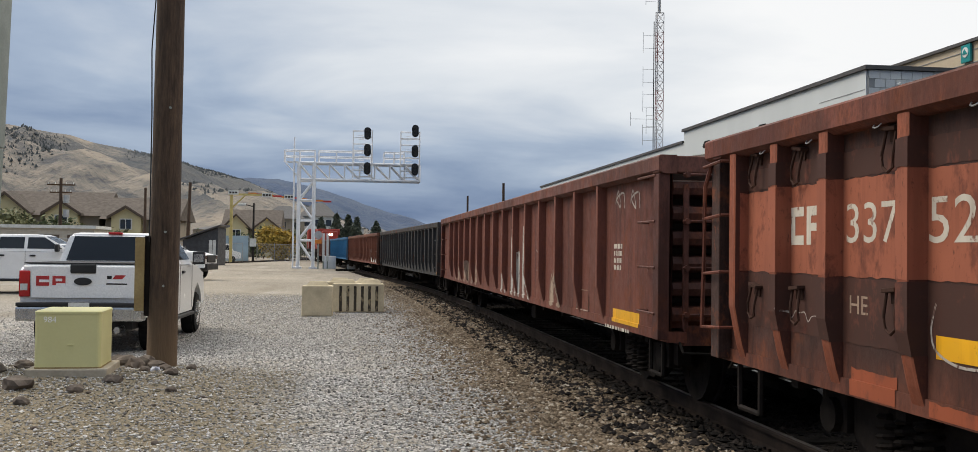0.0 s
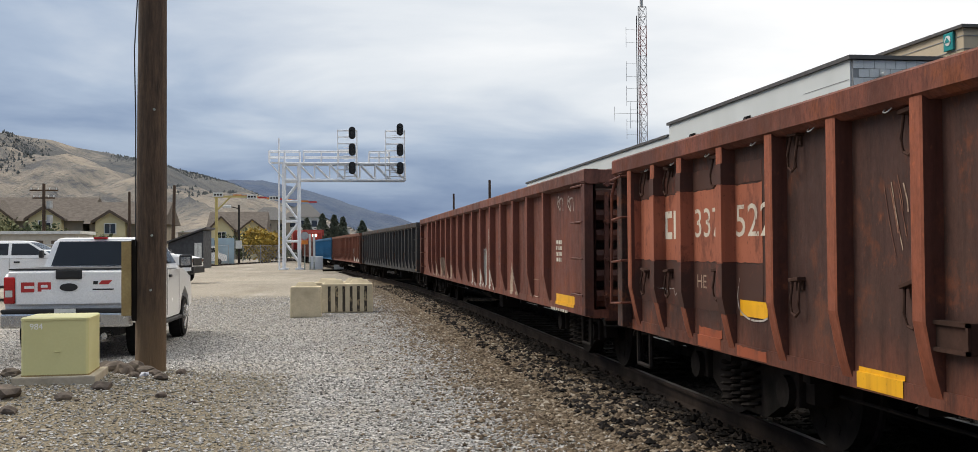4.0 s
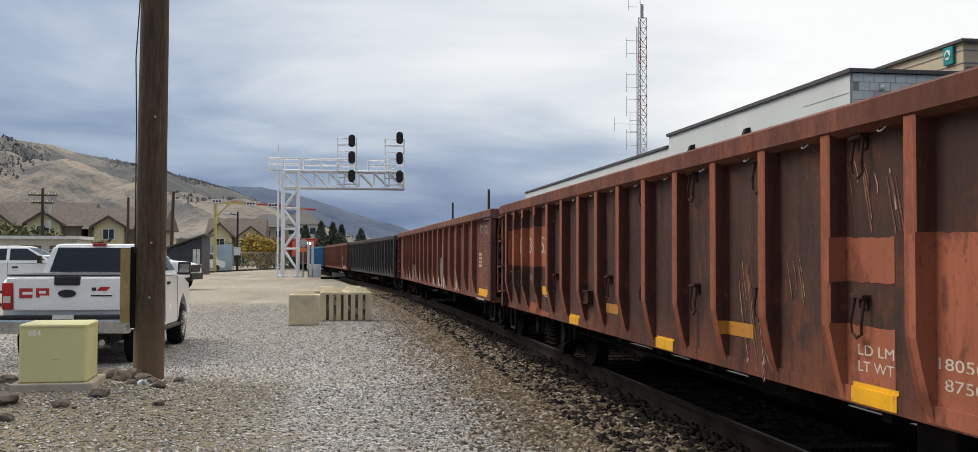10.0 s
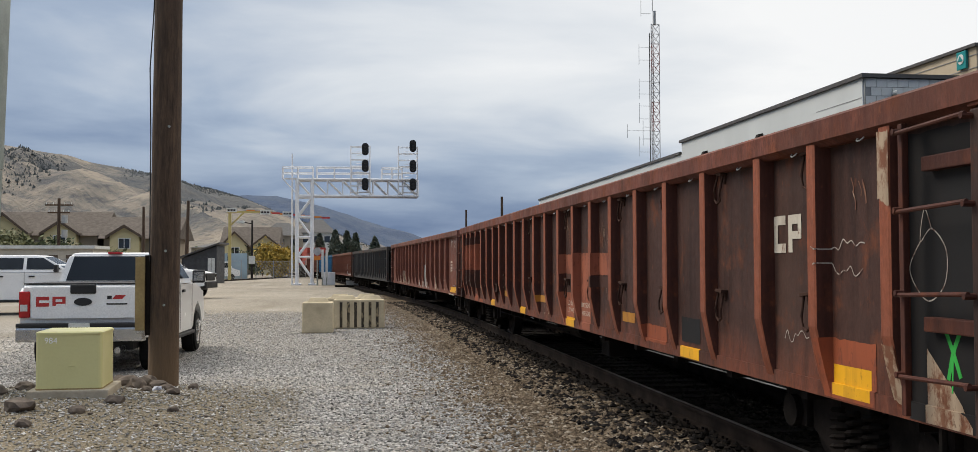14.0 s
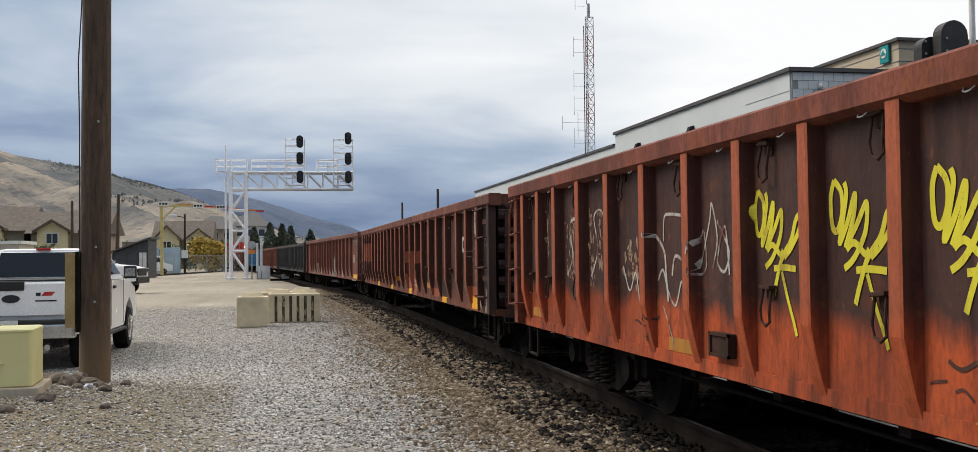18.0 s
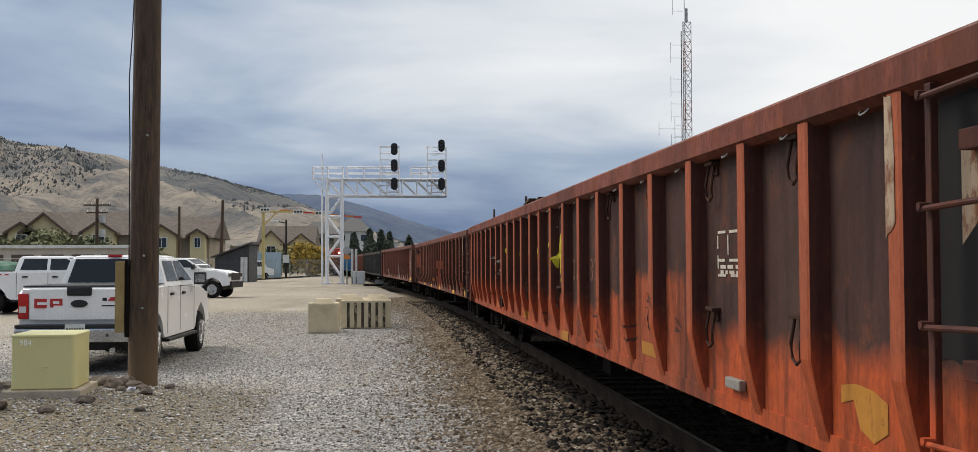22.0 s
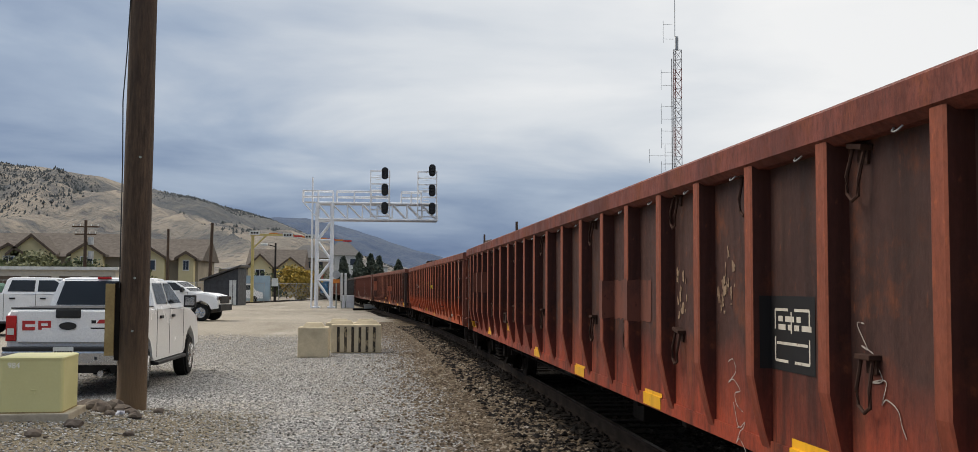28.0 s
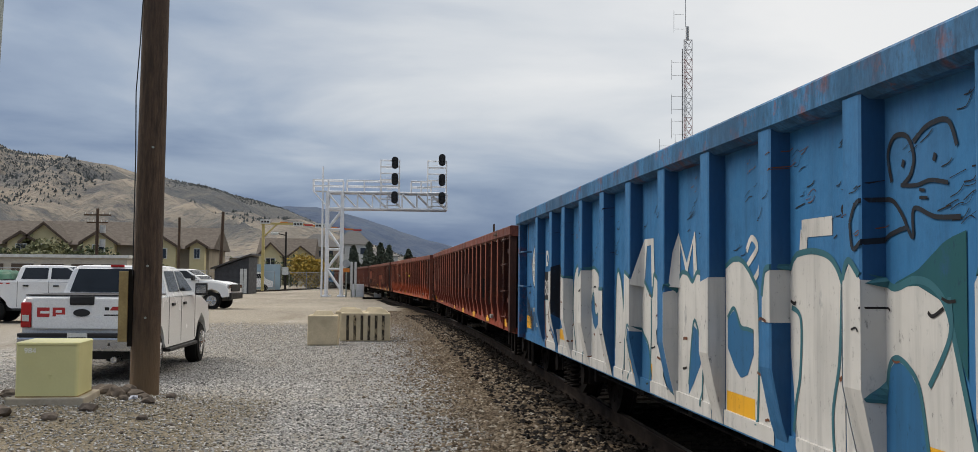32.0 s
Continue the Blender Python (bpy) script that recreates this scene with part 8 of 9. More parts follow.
for x in (-0.3, 3.0, 5.2):
    bm = B(); box(bm, x, x + 1.0, -0.3, -0.24, 6.85 - x * 0.06, 7.28 - x * 0.06)
    b2 = part("warning_board", bm, M["white_old"], cg, "white board with illegible words")
    for k in range(3):
        bm = B(); box(bm, x + 0.1 + k * 0.28, x + 0.3 + k * 0.28, -0.31, -0.3, 6.97 - x * 0.06, 7.15 - x * 0.06); part("word_bar", bm, M["steel_dark"], b2)

# ---- shed, fences, van ----
sh = thing("shed", "charcoal mono-pitch shed with a white door", "shed", pose(-13.9, 94, 0, 0, 0, -6))
bm = B()
o = [(0, 0), (3.0, 0), (3.0, 3.25), (0, 2.15)]
prism(bm, o, "y", 0, 3.2); part("wall", bm, paint("charcoal_cladding", (0.045, 0.047, 0.052), (0.035, 0.036, 0.04), 0.7), sh)
bm = B(); prism(bm, [(-0.3, 2.12), (3.3, 3.42), (3.3, 3.56), (-0.3, 2.26)], "y", -0.3, 3.5); part("roof", bm, M["trim_dark"], sh)
bm = B(); box(bm, 2.25, 2.85, -0.04, -0.004, 0.05, 2.2); dr = part("door", bm, M["white_old"], sh, "white plank door")
bm = B(); box(bm, 2.53, 2.57, -0.05, -0.04, 0.05, 2.2); part("gap", bm, M["steel_dark"], dr)

M["link"] = paint("galvanised_chain_link", (0.34, 0.35, 0.35), (0.28, 0.29, 0.29), 0.5, 0.6, bump=0)


def chain_fence(a, b, h=2.0, sheet=None):
    a, b = Vector((*a, 0)), Vector((*b, 0))
    L = (b - a).length
    f = thing("chain_link_fence", "galvanised chain-link fence round the yard" if not sheet else "chain-link fence hung with blue-grey sheets", "fence", pose(*a, 0, 0, math.degrees(math.atan2(b.y - a.y, b.x - a.x))), "yard fences")
    n = max(2, int(L / 3))
    for k in range(n + 1):
        bm = B(); rod(bm, (k * L / n, 0, -0.1), (k * L / n, 0, h + 0.1), 0.04, n=6); part("post", bm, M["link"], f)
    bm = B(); rod(bm, (0, 0, h), (L, 0, h), 0.025, n=5); part("top_rail", bm, M["link"], f)
    bm = B()
    m = int(L / 0.28)
    for k in range(m):
        x = k * L / m
        for d in (1, -1):
            x1 = x + d * h * 0.6
            z1 = h
            if x1 > L: z1, x1 = h * (L - x) / (x1 - x), L
            if x1 < 0: z1, x1 = h * x / (x - x1), 0
            rod(bm, (x, 0, 0.02), (x1, 0, z1), 0.009, n=3, caps=False)
    part("mesh", bm, M["link"], f)
    if sheet:
        for k in range(n):
            bm = B(); box(bm, k * L / n + 0.06, (k + 1) * L / n - 0.06, 0.06, 0.1, 0.1, h + 0.25); part("sheet", bm, sheet, f)


M["sheet_blue"] = paint("blue_grey_sheeting", (0.28, 0.37, 0.42), (0.23, 0.31, 0.36), 0.6, scale=0.8)
chain_fence((-10.5, 112), (-16.5, 106))
chain_fence((-10.2, 116), (-14.6, 118), 2.6, M["sheet_blue"])
chain_fence((-9.6, 119), (-4.5, 128), 2.0)
chain_fence((-40, 66), (-16, 72), 2.0)
chain_fence((-16.0, 72), (-14.4, 93), 2.0)


def van(x, y, rz, c, label):
    v = thing("parked_van", label, "van", pose(x, y, 0, 0, 0, rz), "vehicles behind the fence")
    bm = B(); prism(bm, [(-2.3, 0.4), (2.3, 0.4), (2.3, 1.0), (1.5, 1.25), (1.1, 1.95), (-2.2, 1.95), (-2.3, 1.6)], "y", -0.9, 0.9)
    part("body", bm, c, v)
    for yy in (-0.91, 0.905):
        bm = B(); prism(bm, [(-1.9, 1.3), (1.3, 1.3), (1.0, 1.8), (-1.9, 1.8)], "y", yy, yy + 0.006); part("side_window", bm, M["glass"], v)
        for xx in (-1.4, 1.4):
            bm = B(); disc(bm, (xx, yy * 0.93, 0.34), "y", 0.34, 0.2, 16); part("wheel", bm, M["rubber"], v)


van(-13.2, 114.5, 5, M["white_paint"], "white van parked behind the fence")
van(-22, 60, 0, M["white_paint"], "white van parked at the yard edge")
van(-27.5, 62, 10, M["white_paint"], "pale car parked behind the fence")

# ---- garages and apartments ----
M["stucco"] = paint("taupe_stucco", (0.30, 0.26, 0.20), (0.24, 0.21, 0.165), 0.8, scale=0.6)
M["stucco_yellow"] = paint("cream_stucco", (0.56, 0.49, 0.29), (0.48, 0.42, 0.25), 0.8, scale=0.6)
M["shingle"] = paint("brown_grey_shingles", (0.135, 0.115, 0.098), (0.10, 0.086, 0.074), 0.9, scale=2.0, fine=6.0)
M["brown_trim"] = paint("brown_trim", (0.09, 0.062, 0.04), (0.07, 0.05, 0.035), 0.7)
M["garage"] = paint("beige_garage_wall", (0.48, 0.44, 0.37), (0.42, 0.385, 0.32), 0.8)
ga = thing("storage_garages", "low beige row of storage garages with brown doors", "garage", pose(-33.5, 86, 0))
bm = B(); box(bm, 0, 14, 0, 5, 0, 2.9); part("wall", bm, M["garage"], ga)
bm = B(); box(bm, -0.2, 14.2, -0.2, 5.2, 2.9, 3.15); part("roof", bm, M["white_old"], ga)
for k in range(6):
    bm = B(); box(bm, 0.5 + k * 2.3, 2.2 + k * 2.3, -0.05, -0.004, 0.0, 2.4); part("door", bm, M["brown_trim"], ga)
bm = B(); box(bm, 0, 3.2, 0, 1.6, 0.0, 1.25, 0.03)
tagged(part("dumpster", bm, M["black"], None, at=pose(-19.8, 55, 0.55)), "black steel waste bin in the yard", "waste bin")
bpy.data.objects["dumpster"].location.z = 0.0
bm = B(); prism(bm, [(0, 0), (4, 0), (4, 2.1), (2, 2.6), (0, 2.1)], "y", 0, 5)
tagged(part("metal_shed", bm, M["sign_back"], None, at=pose(-30.0, 69, 0)), "small grey metal storage shed", "shed")


def apartments(x0, x1, y, eave, ridge, gables, label):
    a = thing("apartment_house", label, "apartment building", pose(0, y, 0), "apartment houses")
    bm = B(); box(bm, x0, x1, 0, 13, 0, eave); part("wall", bm, M["stucco"], a)
    bm = B(); prism(bm, [(-0.7, eave - 0.15), (6.5, ridge), (13.7, eave - 0.15)], "x", x0 - 0.6, x1 + 0.6); part("roof", bm, M["shingle"], a)
    for gx, w, top, zb in gables:
        w, top = w * 0.8, top - 0.7
        bm = B(); prism(bm, [(gx - w, zb), (gx + w, zb), (gx + w, eave + 0.2), (gx, top - 0.25), (gx - w, eave + 0.2)], "y", -1.3, 3); part("gable", bm, M["stucco_yellow"], a)
        for sd in (-1, 1):
            bm = B(); prism(bm, [(gx + sd * (w + 0.45), eave - 0.15), (gx + sd * (w + 0.45), eave + 0.12), (gx, top + 0.05), (gx, top - 0.25)], "y", -1.65, 5.5); part("gable_roof", bm, M["shingle"], a)
            bm = B(); prism(bm, [(gx + sd * (w + 0.45), eave - 0.2), (gx + sd * (w + 0.45), eave + 0.14), (gx, top + 0.08), (gx, top - 0.28)], "y", -1.72, -1.66); part("barge_board", bm, M["brown_trim"], a)
        for z in (eave - 1.35, eave - 4.2):
            if z > 0.5:
                bm = B(); box(bm, gx - w * 0.42, gx + w * 0.42, -1.38, -1.31, z - 0.05, z + 1.25)
                fr = part("window", bm, M["white_old"], a)
                for k in (0, 1):
                    bm = B(); box(bm, gx - w * 0.36 + k * w * 0.38, gx - w * 0.36 + k * w * 0.38 + w * 0.33, -1.4, -1.385, z + 0.05, z + 1.15); part("pane", bm, M["glass"], fr)
    n = int((x1 - x0) / 3.2)
    for k in range(n):
        gx = x0 + (k + 0.5) * (x1 - x0) / n
        if any(abs(gx - g[0]) < g[1] + 0.9 for g in gables):
            continue
        for z in (0.9, 3.4):
            if z + 1.3 < eave:
                bm = B(); box(bm, gx - 0.7, gx + 0.7, -0.06, -0.004, z, z + 1.3); fr = part("window", bm, M["white_old"], a)
                bm = B(); box(bm, gx - 0.6, gx + 0.6, -0.075, -0.06, z + 0.1, z + 1.2); part("pane", bm, M["glass"], fr)
        bm = B(); box(bm, gx - 1.1, gx + 1.1, -1.2, -0.004, 2.75, 2.9)
        bal = part("balcony", bm, M["brown_trim"], a)
        for q in range(9):
            bm = B(); box(bm, gx - 1.08 + q * 0.265, gx - 1.04 + q * 0.265, -1.2, -1.16, 2.9, 3.8); part("baluster", bm, M["brown_trim"], bal)


apartments(-60, -29.4, 132, 5.3, 8.3, [(-39.8, 3.1, 8.5, 0), (-42.4, 2.0, 7.4, 0), (-33.4, 2.3, 7.6, 0), (-52, 2.6, 8.3, 0)], "cream apartment house with brown gabled roofs and white windows")
apartments(-28.2, -20.2, 130, 4.9, 7.6, [(-25.6, 2.1, 7.0, 0), (-21.4, 1.1, 6.5, 0)], "cream apartment house with gables and dark balconies")
apartments(-19.5, -11, 176, 4.6, 8.0, [(-17.5, 2.4, 7.7, 0), (-12.6, 2.4, 7.2, 0)], "beige house with a brown roof and two gables")
for x, y, w, h, rf in ((-13.5, 235, 9, 11, 3), (-6.0, 240, 8, 12, 3.2), (-24, 230, 16, 6.5, 1.2), (7, 215, 5, 5.8, 1.3), (0.5, 225, 7, 7, 1.0)):
    f = thing("town_house", "distant pale building with a dark hipped roof", "building", pose(x, y, 0), "distant houses")
    bm = B(); box(bm, -w / 2, w / 2, 0, 10, 0, h - rf); part("wall", bm, M["stucco"] if w > 8 else M["white_old"], f)
    bm = B()
    q = [bm.verts.new(p) for p in ((-w / 2 - 0.5, -0.5, h - rf), (w / 2 + 0.5, -0.5, h - rf), (w / 2 + 0.5, 10.5, h - rf), (-w / 2 - 0.5, 10.5, h - rf))]
    t = [bm.verts.new(p) for p in ((-w * 0.15, 5, h), (w * 0.15, 5, h))]
    for fc in ((q[0], q[1], t[1], t[0]), (q[1], q[2], t[1]), (q[2], q[3], t[0], t[1]), (q[3], q[0], t[0])):
        bm.faces.new(fc)
    part("roof", bm, M["trim_dark"], f)
    for k in range(3):
        bm = B(); box(bm, -w * 0.38 + k * w * 0.3, -w * 0.38 + k * w * 0.3 + w * 0.15, -0.05, -0.004, h - rf - 2.2, h - rf - 0.8); part("window", bm, M["glass"], f)


# ---- trees and bushes ----
def leaf_mat(name, a, b2):
    m, N, L, b = nodes_of(name, 0.8)
    g = N.new("ShaderNodeNewGeometry")
    col = ramp_node(N, L, g.outputs["Random Per Island"], [(0.0, a), (1.0, b2)])
    L.new(col, b.inputs["Base Color"])
    return m


M["leaf_green"] = leaf_mat("dull_green_leaves", (0.035, 0.05, 0.022), (0.10, 0.12, 0.05))
M["leaf_dark"] = leaf_mat("dark_conifer_needles", (0.045, 0.058, 0.042), (0.13, 0.15, 0.105))
M["leaf_yellow"] = leaf_mat("autumn_yellow_leaves", (0.20, 0.15, 0.03), (0.52, 0.36, 0.06))
M["leaf_olive"] = leaf_mat("olive_shrub_leaves", (0.08, 0.09, 0.04), (0.20, 0.20, 0.095))


def leaves(n, seed, shape, size):
    """Small leaf clumps scattered through a crown."""
    rng = np.random.default_rng(seed)
    p = shape(rng, n)
    n = len(p)
    a, b = rng.normal(size=(n, 3)), rng.normal(size=(n, 3))
    a /= np.linalg.norm(a, axis=1)[:, None]
    b -= (a * b).sum(1)[:, None] * a
    b /= np.linalg.norm(b, axis=1)[:, None]
    s = size * rng.uniform(0.5, 1.3, n)[:, None]
    v = np.stack([p + a * s, p + b * s * 0.6, p - a * s, p - b * s * 0.6], 1).reshape(-1, 3)
    return v.tolist(), np.arange(4 * n).reshape(-1, 4).tolist()


def tree(name, x, y, h, w, mat, label, seed, trunk=0.25, kind="round", n=900, z0=0.0, leaf=0.22):
    t = thing(name, label, "tree" if trunk > 0.1 else "bush", pose(x, y, z0), "trees and bushes")
    bm = B()
    if trunk > 0.05:
        rod(bm, (0, 0, -0.2), (0, 0, h * 0.75), trunk * 0.5, 0.05, 8)
    for k in range(7):
        r = random.Random(seed * 10 + k)
        zz = h * r.uniform(0.15, 0.6)
        rod(bm, (0, 0, zz if trunk > 0.05 else 0), (w * 0.4 * math.cos(k * 2.4), w * 0.4 * math.sin(k * 2.4), zz + h * 0.2), 0.04, 0.015, 5)
    part("trunk", bm, M["pole_wood"], t)
    def shape(rng, n):
        q = []
        clumps = [(rng.uniform(-0.38, 0.38), rng.uniform(-0.38, 0.38), rng.uniform(0.2, 0.8)) for _ in range(9)]
        while len(q) < n:
            if kind == "cone":
                z = rng.random() ** 1.25
                a = rng.random() * math.tau
                a0 = a + seed
                r = (1 - z) ** 0.7 * 0.46 * math.sqrt(rng.random()) * (0.85 + 0.15 * math.sin(z * 23 + 2 * a0))
                q.append((r * math.cos(a) * w, r * math.sin(a) * w, (0.08 + 0.92 * z) * h))
            else:
                c = clumps[rng.integers(9)]
                d = rng.normal(size=3) * 0.13
                zz = c[2] + d[2]
                if zz > 0.02:
                    q.append(((c[0] + d[0]) * w, (c[1] + d[1]) * w, zz * h))
        return np.array(q)
    v, f = leaves(n, seed, shape, leaf)
    me = bpy.data.meshes.new("crown"); me.from_pydata(v, [], f); me.materials.append(mat)
    o = new("crown", me); o.parent = t


tree("autumn_bush", -8.5, 134, 4.4, 3.8, M["leaf_yellow"], "rounded bush with yellow autumn leaves", 3, 0.05, n=5000)
for k, (x, y, h, w) in enumerate(((-3.3, 150, 5.8, 3.2), (-1.15, 151, 6.4, 3.8), (0.5, 152, 6.3, 3.4), (1.7, 150, 5.9, 3.2), (4.6, 156, 5.6, 4.0))):
    tree("conifer", x, y, h, w, M["leaf_dark"], "dark green conifer beyond the signal gantry", 20 + k, 0.3, "cone", 2600, leaf=0.34)
for k, (x, y, h, w) in enumerate(((-44, 120, 4.6, 6.5), (-39.5, 119, 4.3, 6), (-36, 118, 4.8, 6), (-32.5, 119, 4.2, 5.5), (-48, 120, 5.2, 7), (-29, 118, 3.4, 4.4), (-53, 121, 5.4, 7), (-41.5, 114, 3.8, 5), (-34, 113, 3.9, 5), (-37.5, 112, 3.4, 4.4), (-46, 113, 4.2, 5.5), (-25.5, 118, 3.3, 4))):
    tree("shrub", x, y, h, w, M["leaf_olive"] if k % 3 else M["leaf_green"], "olive green shrub before the apartments", 40 + k, 0.05, n=5200, leaf=0.26)
for k, (x, y, h, w) in enumerate(((-14.0, 124, 3.0, 2.4), (-15.6, 126, 3.4, 2.6), (-11.2, 150, 4.4, 3.0), (-17, 128, 2.6, 2.4), (-8.0, 170, 5, 4), (-13.5, 150, 4.0, 3))):
    tree("small_tree", x, y, h, w, M["leaf_green"], "dull green small tree behind the yard fence", 60 + k, 0.15, n=700)

# ---- siding that curves in from the yard ----
sd = thing("siding_track", "rusty siding rails curving through the packed gravel", "railway track", kind="structure")
for off in (-0.75, 0.75):
    bm = B()
    pts = []
    for k in range(31):
        u = k / 30
        y = 60 + 95 * u
        x = -24 + 20.5 * u ** 0.75
        pts.append((x + off, y))
    prev = None
    for x, y in pts:
        q = [bm.verts.new((x + a, y, z)) for a, z in ((-0.04, -0.02), (-0.04, 0.1), (0.04, 0.1), (0.04, -0.02))]
        if prev:
            for j in range(3):
                bm.faces.new((prev[j], prev[j + 1], q[j + 1], q[j]))
        prev = q
    bmesh.ops.recalc_face_normals(bm, faces=bm.faces[:])
    part("rail", bm, M["rail"], sd)


# ---- hills ----
def hill_mat(name, grass, grass2, tree_c, haze):
    m, N, L, b = nodes_of(name, 1.0)
    co = N.new("ShaderNodeTexCoord").outputs["Object"]
    big = noise_node(N, L, 0.0035, 8, 0.6, vec=co)
    shear = N.new("ShaderNodeMapping")
    shear.inputs["Rotation"].default_value = (0, 0, radians(-38))
    L.new(co, shear.inputs["Vector"])
    gully = noise_node(N, L, 0.012, 7, 0.62, vec=shear.outputs[0], stretch=(1.5, 0.16, 0.4))
    rill = noise_node(N, L, 0.024, 8, 0.72, vec=shear.outputs[0], stretch=(1.0, 0.2, 0.4))
    mixed = N.new("ShaderNodeMath"); mixed.operation = "MULTIPLY_ADD"; mixed.inputs[1].default_value = 0.6
    half = N.new("ShaderNodeMath"); half.operation = "MULTIPLY"; half.inputs[1].default_value = 0.4
    L.new(gully, half.inputs[0]); L.new(rill, mixed.inputs[0]); L.new(half.outputs[0], mixed.inputs[2])
    col = ramp_node(N, L, mixed.outputs[0], [(0.42, grass2), (0.55, grass)])
    col = mix_node(N, L, range_node(N, L, big, 0.48, 0.60, 0.0, 0.75), col, tree_c)
    speck = noise_node(N, L, 0.05, 5, 0.75, vec=co)
    col = mix_node(N, L, range_node(N, L, speck, 0.52, 0.64, 0.0, 0.5), col, tree_c)
    dots = N.new("ShaderNodeTexVoronoi"); dots.inputs["Scale"].default_value = 0.07
    L.new(co, dots.inputs["Vector"])
    col = mix_node(N, L, range_node(N, L, dots.outputs["Distance"], 0.30, 0.18, 0.0, 0.5), col, tree_c)
    # distance haze mixed into the hill's own colour
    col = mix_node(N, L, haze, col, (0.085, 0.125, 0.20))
    L.new(col, b.inputs["Base Color"])
    bump_node(N, L, b, mixed.outputs[0], 1.0, 25.0)
    return m


def hills(name, label, prof, y0, y1, mat, rough, seed, kdip=0.0):
    us = np.linspace(-1.1, 0.5, 240)
    vs = np.linspace(0, 1.25, 60)
    pu, ph = [p[0] for p in prof], [p[1] for p in prof]
    verts = []
    for v in vs:
        Y = y0 + (y1 - y0) * v
        for u in us:
            rid = float(np.interp(u, pu, ph)) * y1
            f = min(v, 1.0)
            shape = f ** 1.35 if v <= 1 else 1 - (v - 1) * 1.6
            x = u * Y
            n1 = noise.fractal(Vector((x * 0.0035 + seed, Y * 0.0022, seed)), 1.0, 2.0, 5)
            n2 = abs(noise.noise(Vector((x * 0.006 + 0.003 * Y + seed, Y * 0.0016, 1.7))))
            bump = rough * rid * (n1 * 0.5 + (0.3 - n2) * 0.9) * 4 * f * (1 - f) * 1.2 if v < 1 else 0
            bump += rid * 0.018 * noise.noise(Vector((x * 0.02, Y * 0.01, 3))) * f
            verts.append((x, Y, max(-1.0, rid * shape + bump)))
    nu = len(us)
    i = np.arange(len(verts)).reshape(len(vs), nu)
    faces = np.stack([i[:-1, :-1].ravel(), i[:-1, 1:].ravel(), i[1:, 1:].ravel(), i[1:, :-1].ravel()], 1)
    me = bpy.data.meshes.new(name); me.from_pydata(verts, [], faces.tolist()); me.shade_smooth(); me.materials.append(mat)
    tagged(new(name, me), label, "hill", kind="structure")
    return np.array(verts).reshape(len(vs), nu, 3)


NEAR_RIDGE = ((-1.1, 0.135), (-0.42, 0.142), (-0.375, 0.134), (-0.34, 0.113), (-0.298, 0.1085), (-0.25, 0.101), (-0.206, 0.0905), (-0.165, 0.0825), (-0.123, 0.0715), (-0.092, 0.063), (-0.066, 0.052), (-0.04, 0.042), (-0.019, 0.034), (0.01, 0.024), (0.04, 0.012), (0.07, 0.0), (0.5, 0.0))
FAR_RIDGE = ((-1.1, 0.05), (-0.15, 0.06), (-0.09, 0.0655), (-0.06, 0.0645), (-0.03, 0.058), (0.0, 0.049), (0.0285, 0.039), (0.045, 0.0345), (0.061, 0.031), (0.09, 0.02), (0.14, 0.012), (0.5, 0.008))
# the far ridge's blue is air haze put into its base colours
far_m = hill_mat("haze_blue_forested_hill", (0.050, 0.066, 0.095), (0.016, 0.038, 0.088), (0.008, 0.022, 0.062), 0.36)
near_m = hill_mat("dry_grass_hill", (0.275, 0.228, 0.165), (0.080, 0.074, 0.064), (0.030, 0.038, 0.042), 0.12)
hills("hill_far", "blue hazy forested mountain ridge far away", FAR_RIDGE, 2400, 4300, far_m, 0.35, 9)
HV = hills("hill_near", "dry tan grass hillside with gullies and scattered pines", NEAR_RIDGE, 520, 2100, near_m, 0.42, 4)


def hill_trees():
    rng = np.random.default_rng(8)
    vs, fs = [], []
    nv, nu, _ = HV.shape
    k = 0
    tries = 0
    while k < 5200 and tries < 120000:
        tries += 1
        a, b = 20 + rng.random() ** 0.7 * 28, rng.uniform(85, 178)
        i, j = int(a), int(b)
        p = HV[i, j] + (HV[i + 1, j] - HV[i, j]) * (a - i) + (HV[i, min(j + 1, nu - 1)] - HV[i, j]) * (b - j)
        dens = noise.noise(Vector((p[0] * 0.005, p[1] * 0.003, 2))) + 0.05 * (i > 40) - 0.2 * (i < 15)
        if dens < 0.02 + 0.34 * rng.random():
            continue
        h, r = rng.uniform(1.4, 3.8), rng.uniform(1.2, 2.6)
        base = len(vs)
        for q in range(5):
            w = q * math.tau / 5 + rng.random()
            vs.append((p[0] + r * math.cos(w), p[1] + r * math.sin(w), p[2] - 1 + rng.uniform(-1, 1)))
        vs.append((p[0], p[1], p[2] + h))
        for q in range(5):
            fs.append((base + q, base + (q + 1) % 5, base + 5))
        k += 1
    # pine colours are greyed to carry the same painted haze
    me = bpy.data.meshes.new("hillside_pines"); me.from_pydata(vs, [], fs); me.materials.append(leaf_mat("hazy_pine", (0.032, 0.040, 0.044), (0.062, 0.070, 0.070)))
    tagged(new("hillside_pines", me), "scattered dark pines on the dry hillside", "trees", kind="stuff")


hill_trees()


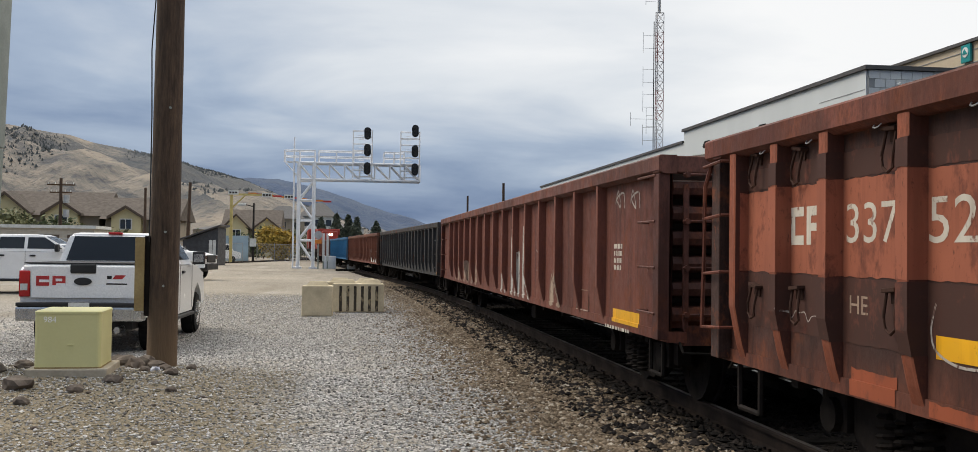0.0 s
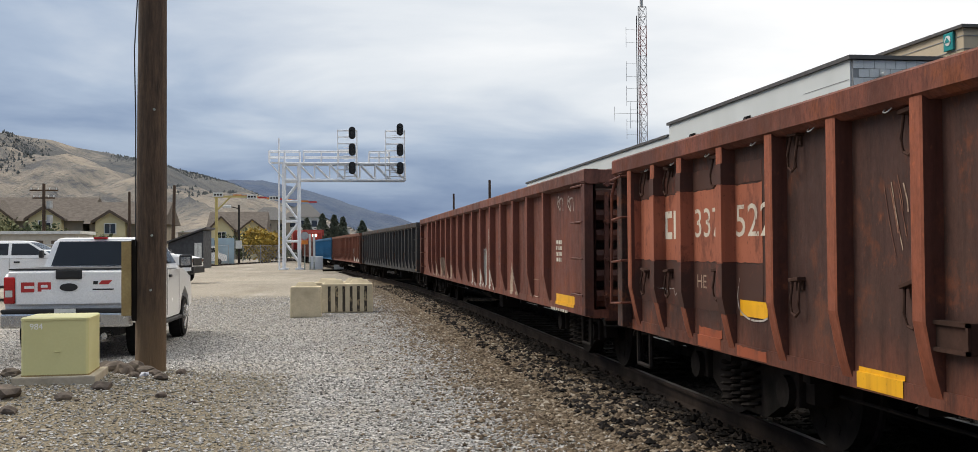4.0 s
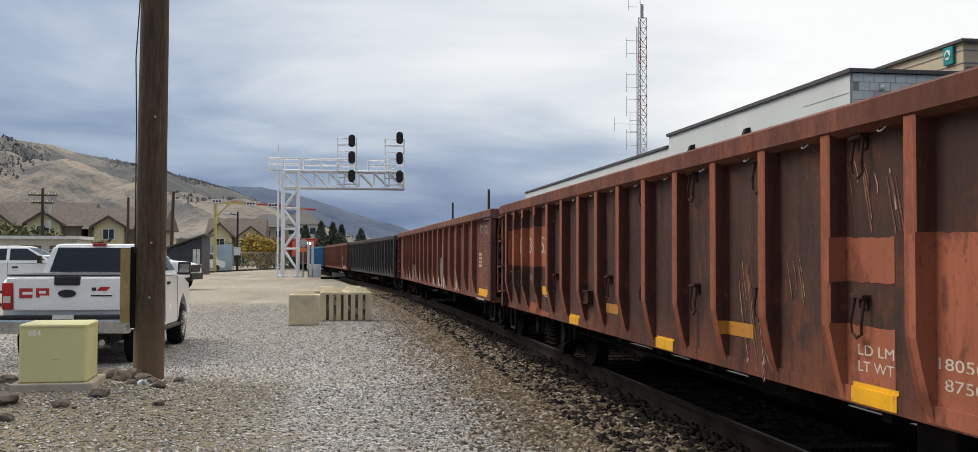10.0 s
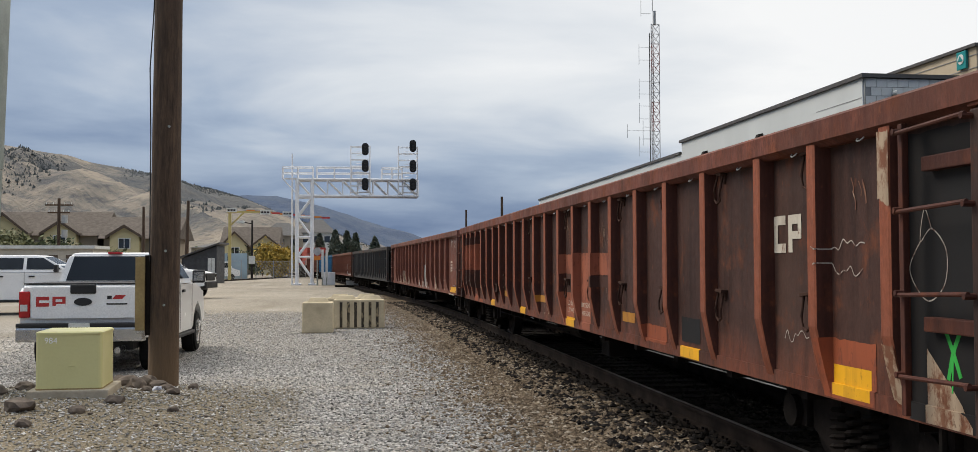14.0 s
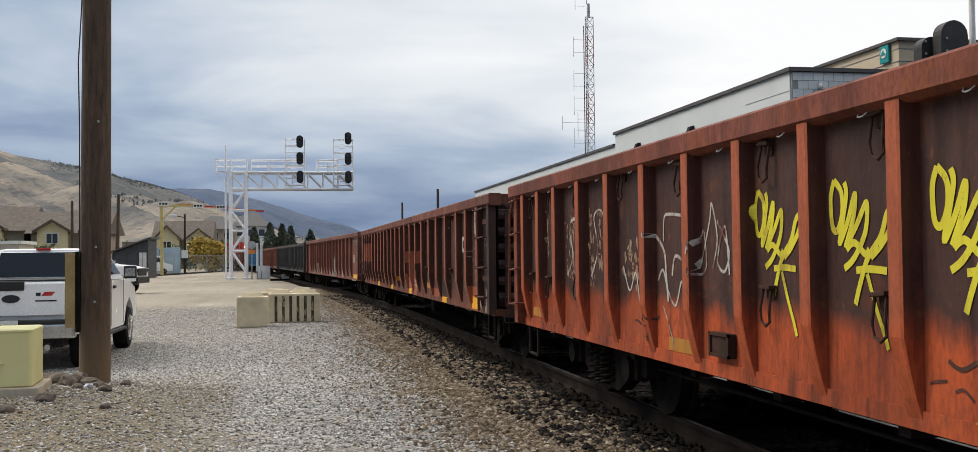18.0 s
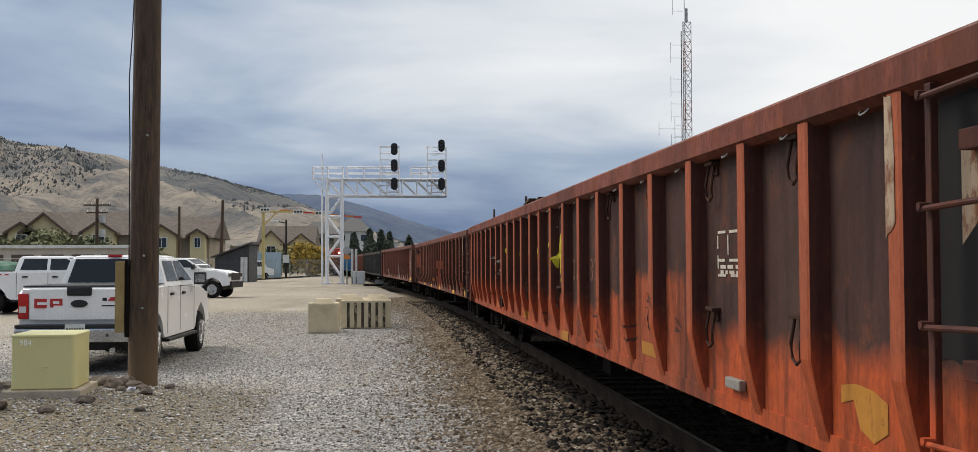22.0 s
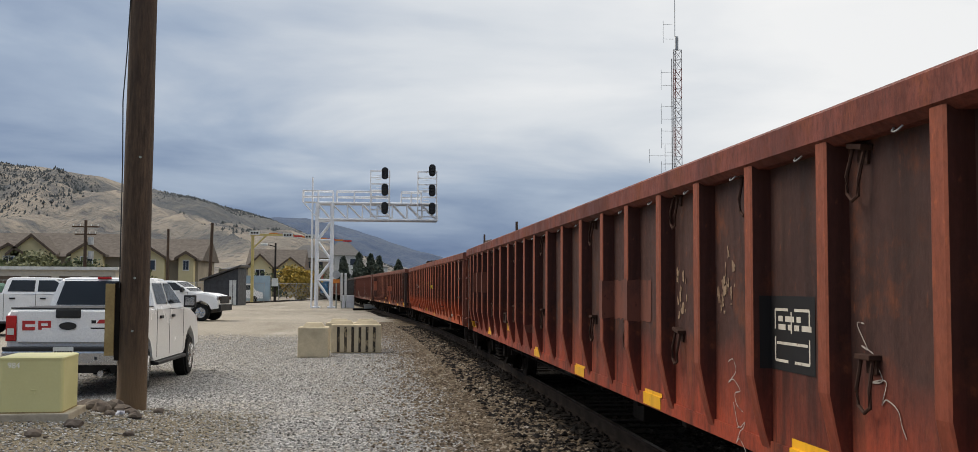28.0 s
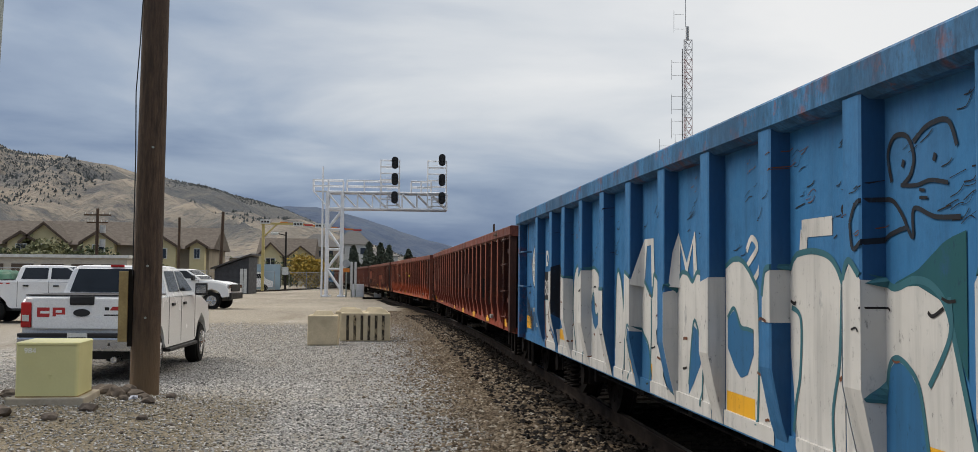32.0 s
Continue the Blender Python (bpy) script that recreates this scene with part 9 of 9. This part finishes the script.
# ---- loose stone ----
def strip_spot(x0, x1, y0, y1, near=1.0):
    def spot(rng, n):
        y = y0 + (y1 - y0) * rng.random(n) ** near
        return np.stack([rng.uniform(x0, x1, n), y], 1)
    return spot


def yard_spot(rng, n):
    y = 5.5 + 30 * rng.random(n) ** 1.35 + rng.normal(0, 1.2, n)
    edge = 1.75 + 0.22 * np.sin(y * 0.9) + 0.16 * np.sin(y * 2.3 + 1) + rng.normal(0, 0.16, n)
    x = rng.uniform(-6.5, 2.0, n) + rng.normal(0, 0.6, n)
    return np.stack([np.where(x > edge, edge - np.abs(x - edge), x), np.maximum(y, 4.5)], 1)


def ballast_spot(rng, n):
    y = 4 + 46 * rng.random(n) ** 1.6
    return np.stack([np.minimum(track_x(y) - 1.95 + rng.normal(0, 0.62, n), track_x(y) - rng.uniform(1.2, 1.7, n)), y], 1)


def between_spot(rng, n):
    y = 4 + 40 * rng.random(n) ** 1.5
    return np.stack([track_x(y) + rng.uniform(-1.9, 2.4, n), y], 1)


GREYS = [(0.0, (0.08, 0.077, 0.072)), (0.3, (0.22, 0.213, 0.20)), (0.7, (0.38, 0.37, 0.35)), (1.0, (0.64, 0.62, 0.59))]
BROWNS = [(0.0, (0.055, 0.040, 0.026)), (0.4, (0.145, 0.108, 0.072)), (0.8, (0.255, 0.198, 0.136)), (0.94, (0.34, 0.29, 0.22)), (1.0, (0.52, 0.47, 0.39))]
# stones under the train, their near-black colour stands in for its shade
shade_stone = stone_mat("shade_black_ballast", [(0.0, (0.004, 0.0035, 0.003)), (0.6, (0.010, 0.008, 0.007)), (1.0, (0.028, 0.022, 0.018))])
earth_stone = stone_mat("brown_grey_rubble", [(0.0, (0.10, 0.083, 0.058)), (0.5, (0.215, 0.184, 0.132)), (0.85, (0.32, 0.283, 0.215)), (1.0, (0.50, 0.46, 0.38))])
grey_stone, brown_stone = stone_mat("grey_crushed_stone", GREYS), stone_mat("brown_ballast_stone", BROWNS)
stones("yard_gravel", "grey crushed gravel spread over the yard", 125000, yard_spot, (0.010, 0.024), grey_stone, 1)
stones("track_ballast", "brown oily ballast stones beside the track", 60000, ballast_spot, (0.012, 0.036), brown_stone, 2)
stones("track_ballast_inner", "ballast between the rails, coloured near black as the shade under the train", 26000, between_spot, (0.02, 0.06), shade_stone, 3)
stones("bank_rubble", "brown rubble and grit on the bank by the pole", 24000, strip_spot(-7.0, -0.5, 5.5, 13.6), (0.007, 0.024), earth_stone, 4)


def rocks():
    rng = random.Random(12)
    m = paint("grey_boulder", (0.17, 0.14, 0.115), (0.08, 0.066, 0.056), 0.9, scale=6, bump=0.6)
    pale = paint("pale_rock", (0.42, 0.39, 0.34), (0.33, 0.30, 0.26), 0.9, scale=6, bump=0.5)
    spots = [(-2.32, 12.3, 0.11), (-2.45, 12.55, 0.12), (-2.1, 12.35, 0.1), (-2.6, 12.75, 0.1), (-2.3, 12.75, 0.12), (-1.98, 12.25, 0.07), (-2.15, 11.95, 0.06), (-1.85, 11.9, 0.07), (-3.45, 12.1, 0.09), (-3.6, 11.7, 0.1), (-2.3, 11.1, 0.08), (-2.55, 10.6, 0.07), (-3.1, 10.7, 0.13), (-1.7, 10.9, 0.05), (-1.75, 12.7, 0.06), (-2.9, 10.1, 0.07)]
    spots += [(rng.uniform(-4.2, -1.2), rng.uniform(8.5, 12.8), rng.uniform(0.014, 0.036)) for _ in range(40)]
    for x, y, r in spots:
        bm = B()
        bmesh.ops.create_icosphere(bm, subdivisions=2, radius=1)
        s = rng.uniform(0, 50)
        for v in bm.verts:
            f = 1 + 0.4 * noise.noise(v.co * 1.3 + Vector((s, s, 0)))
            v.co = Vector((v.co.x * r * f * 1.25, v.co.y * r * f, v.co.z * r * f * 0.7))
        o = part("rock", bm, pale if rng.random() < 0.2 else m, None, at=pose(x, y, float(ground_z(x, y)) + r * 0.3, 0, 0, rng.uniform(0, 360)))
        tagged(o, "loose grey field stone on the bank", "rock", "loose rocks by the pole")


rocks()
bm = B()
for k in range(9):
    a = k * 0.7
    bm.verts.new((0.05 * math.cos(a) * (1 + 0.4 * math.sin(k * 3)), 0.05 * math.sin(a), 0.02 + 0.03 * math.sin(k * 2)))
bmesh.ops.convex_hull(bm, input=bm.verts[:])
tagged(part("litter", bm, paint("crumpled_plastic", (0.4, 0.43, 0.5), (0.3, 0.32, 0.4), 0.4), None, at=pose(-2.05, 12.05, float(ground_z(-2.05, 12.05)))), "crumpled pale blue plastic litter on the bank", "litter")
motions()
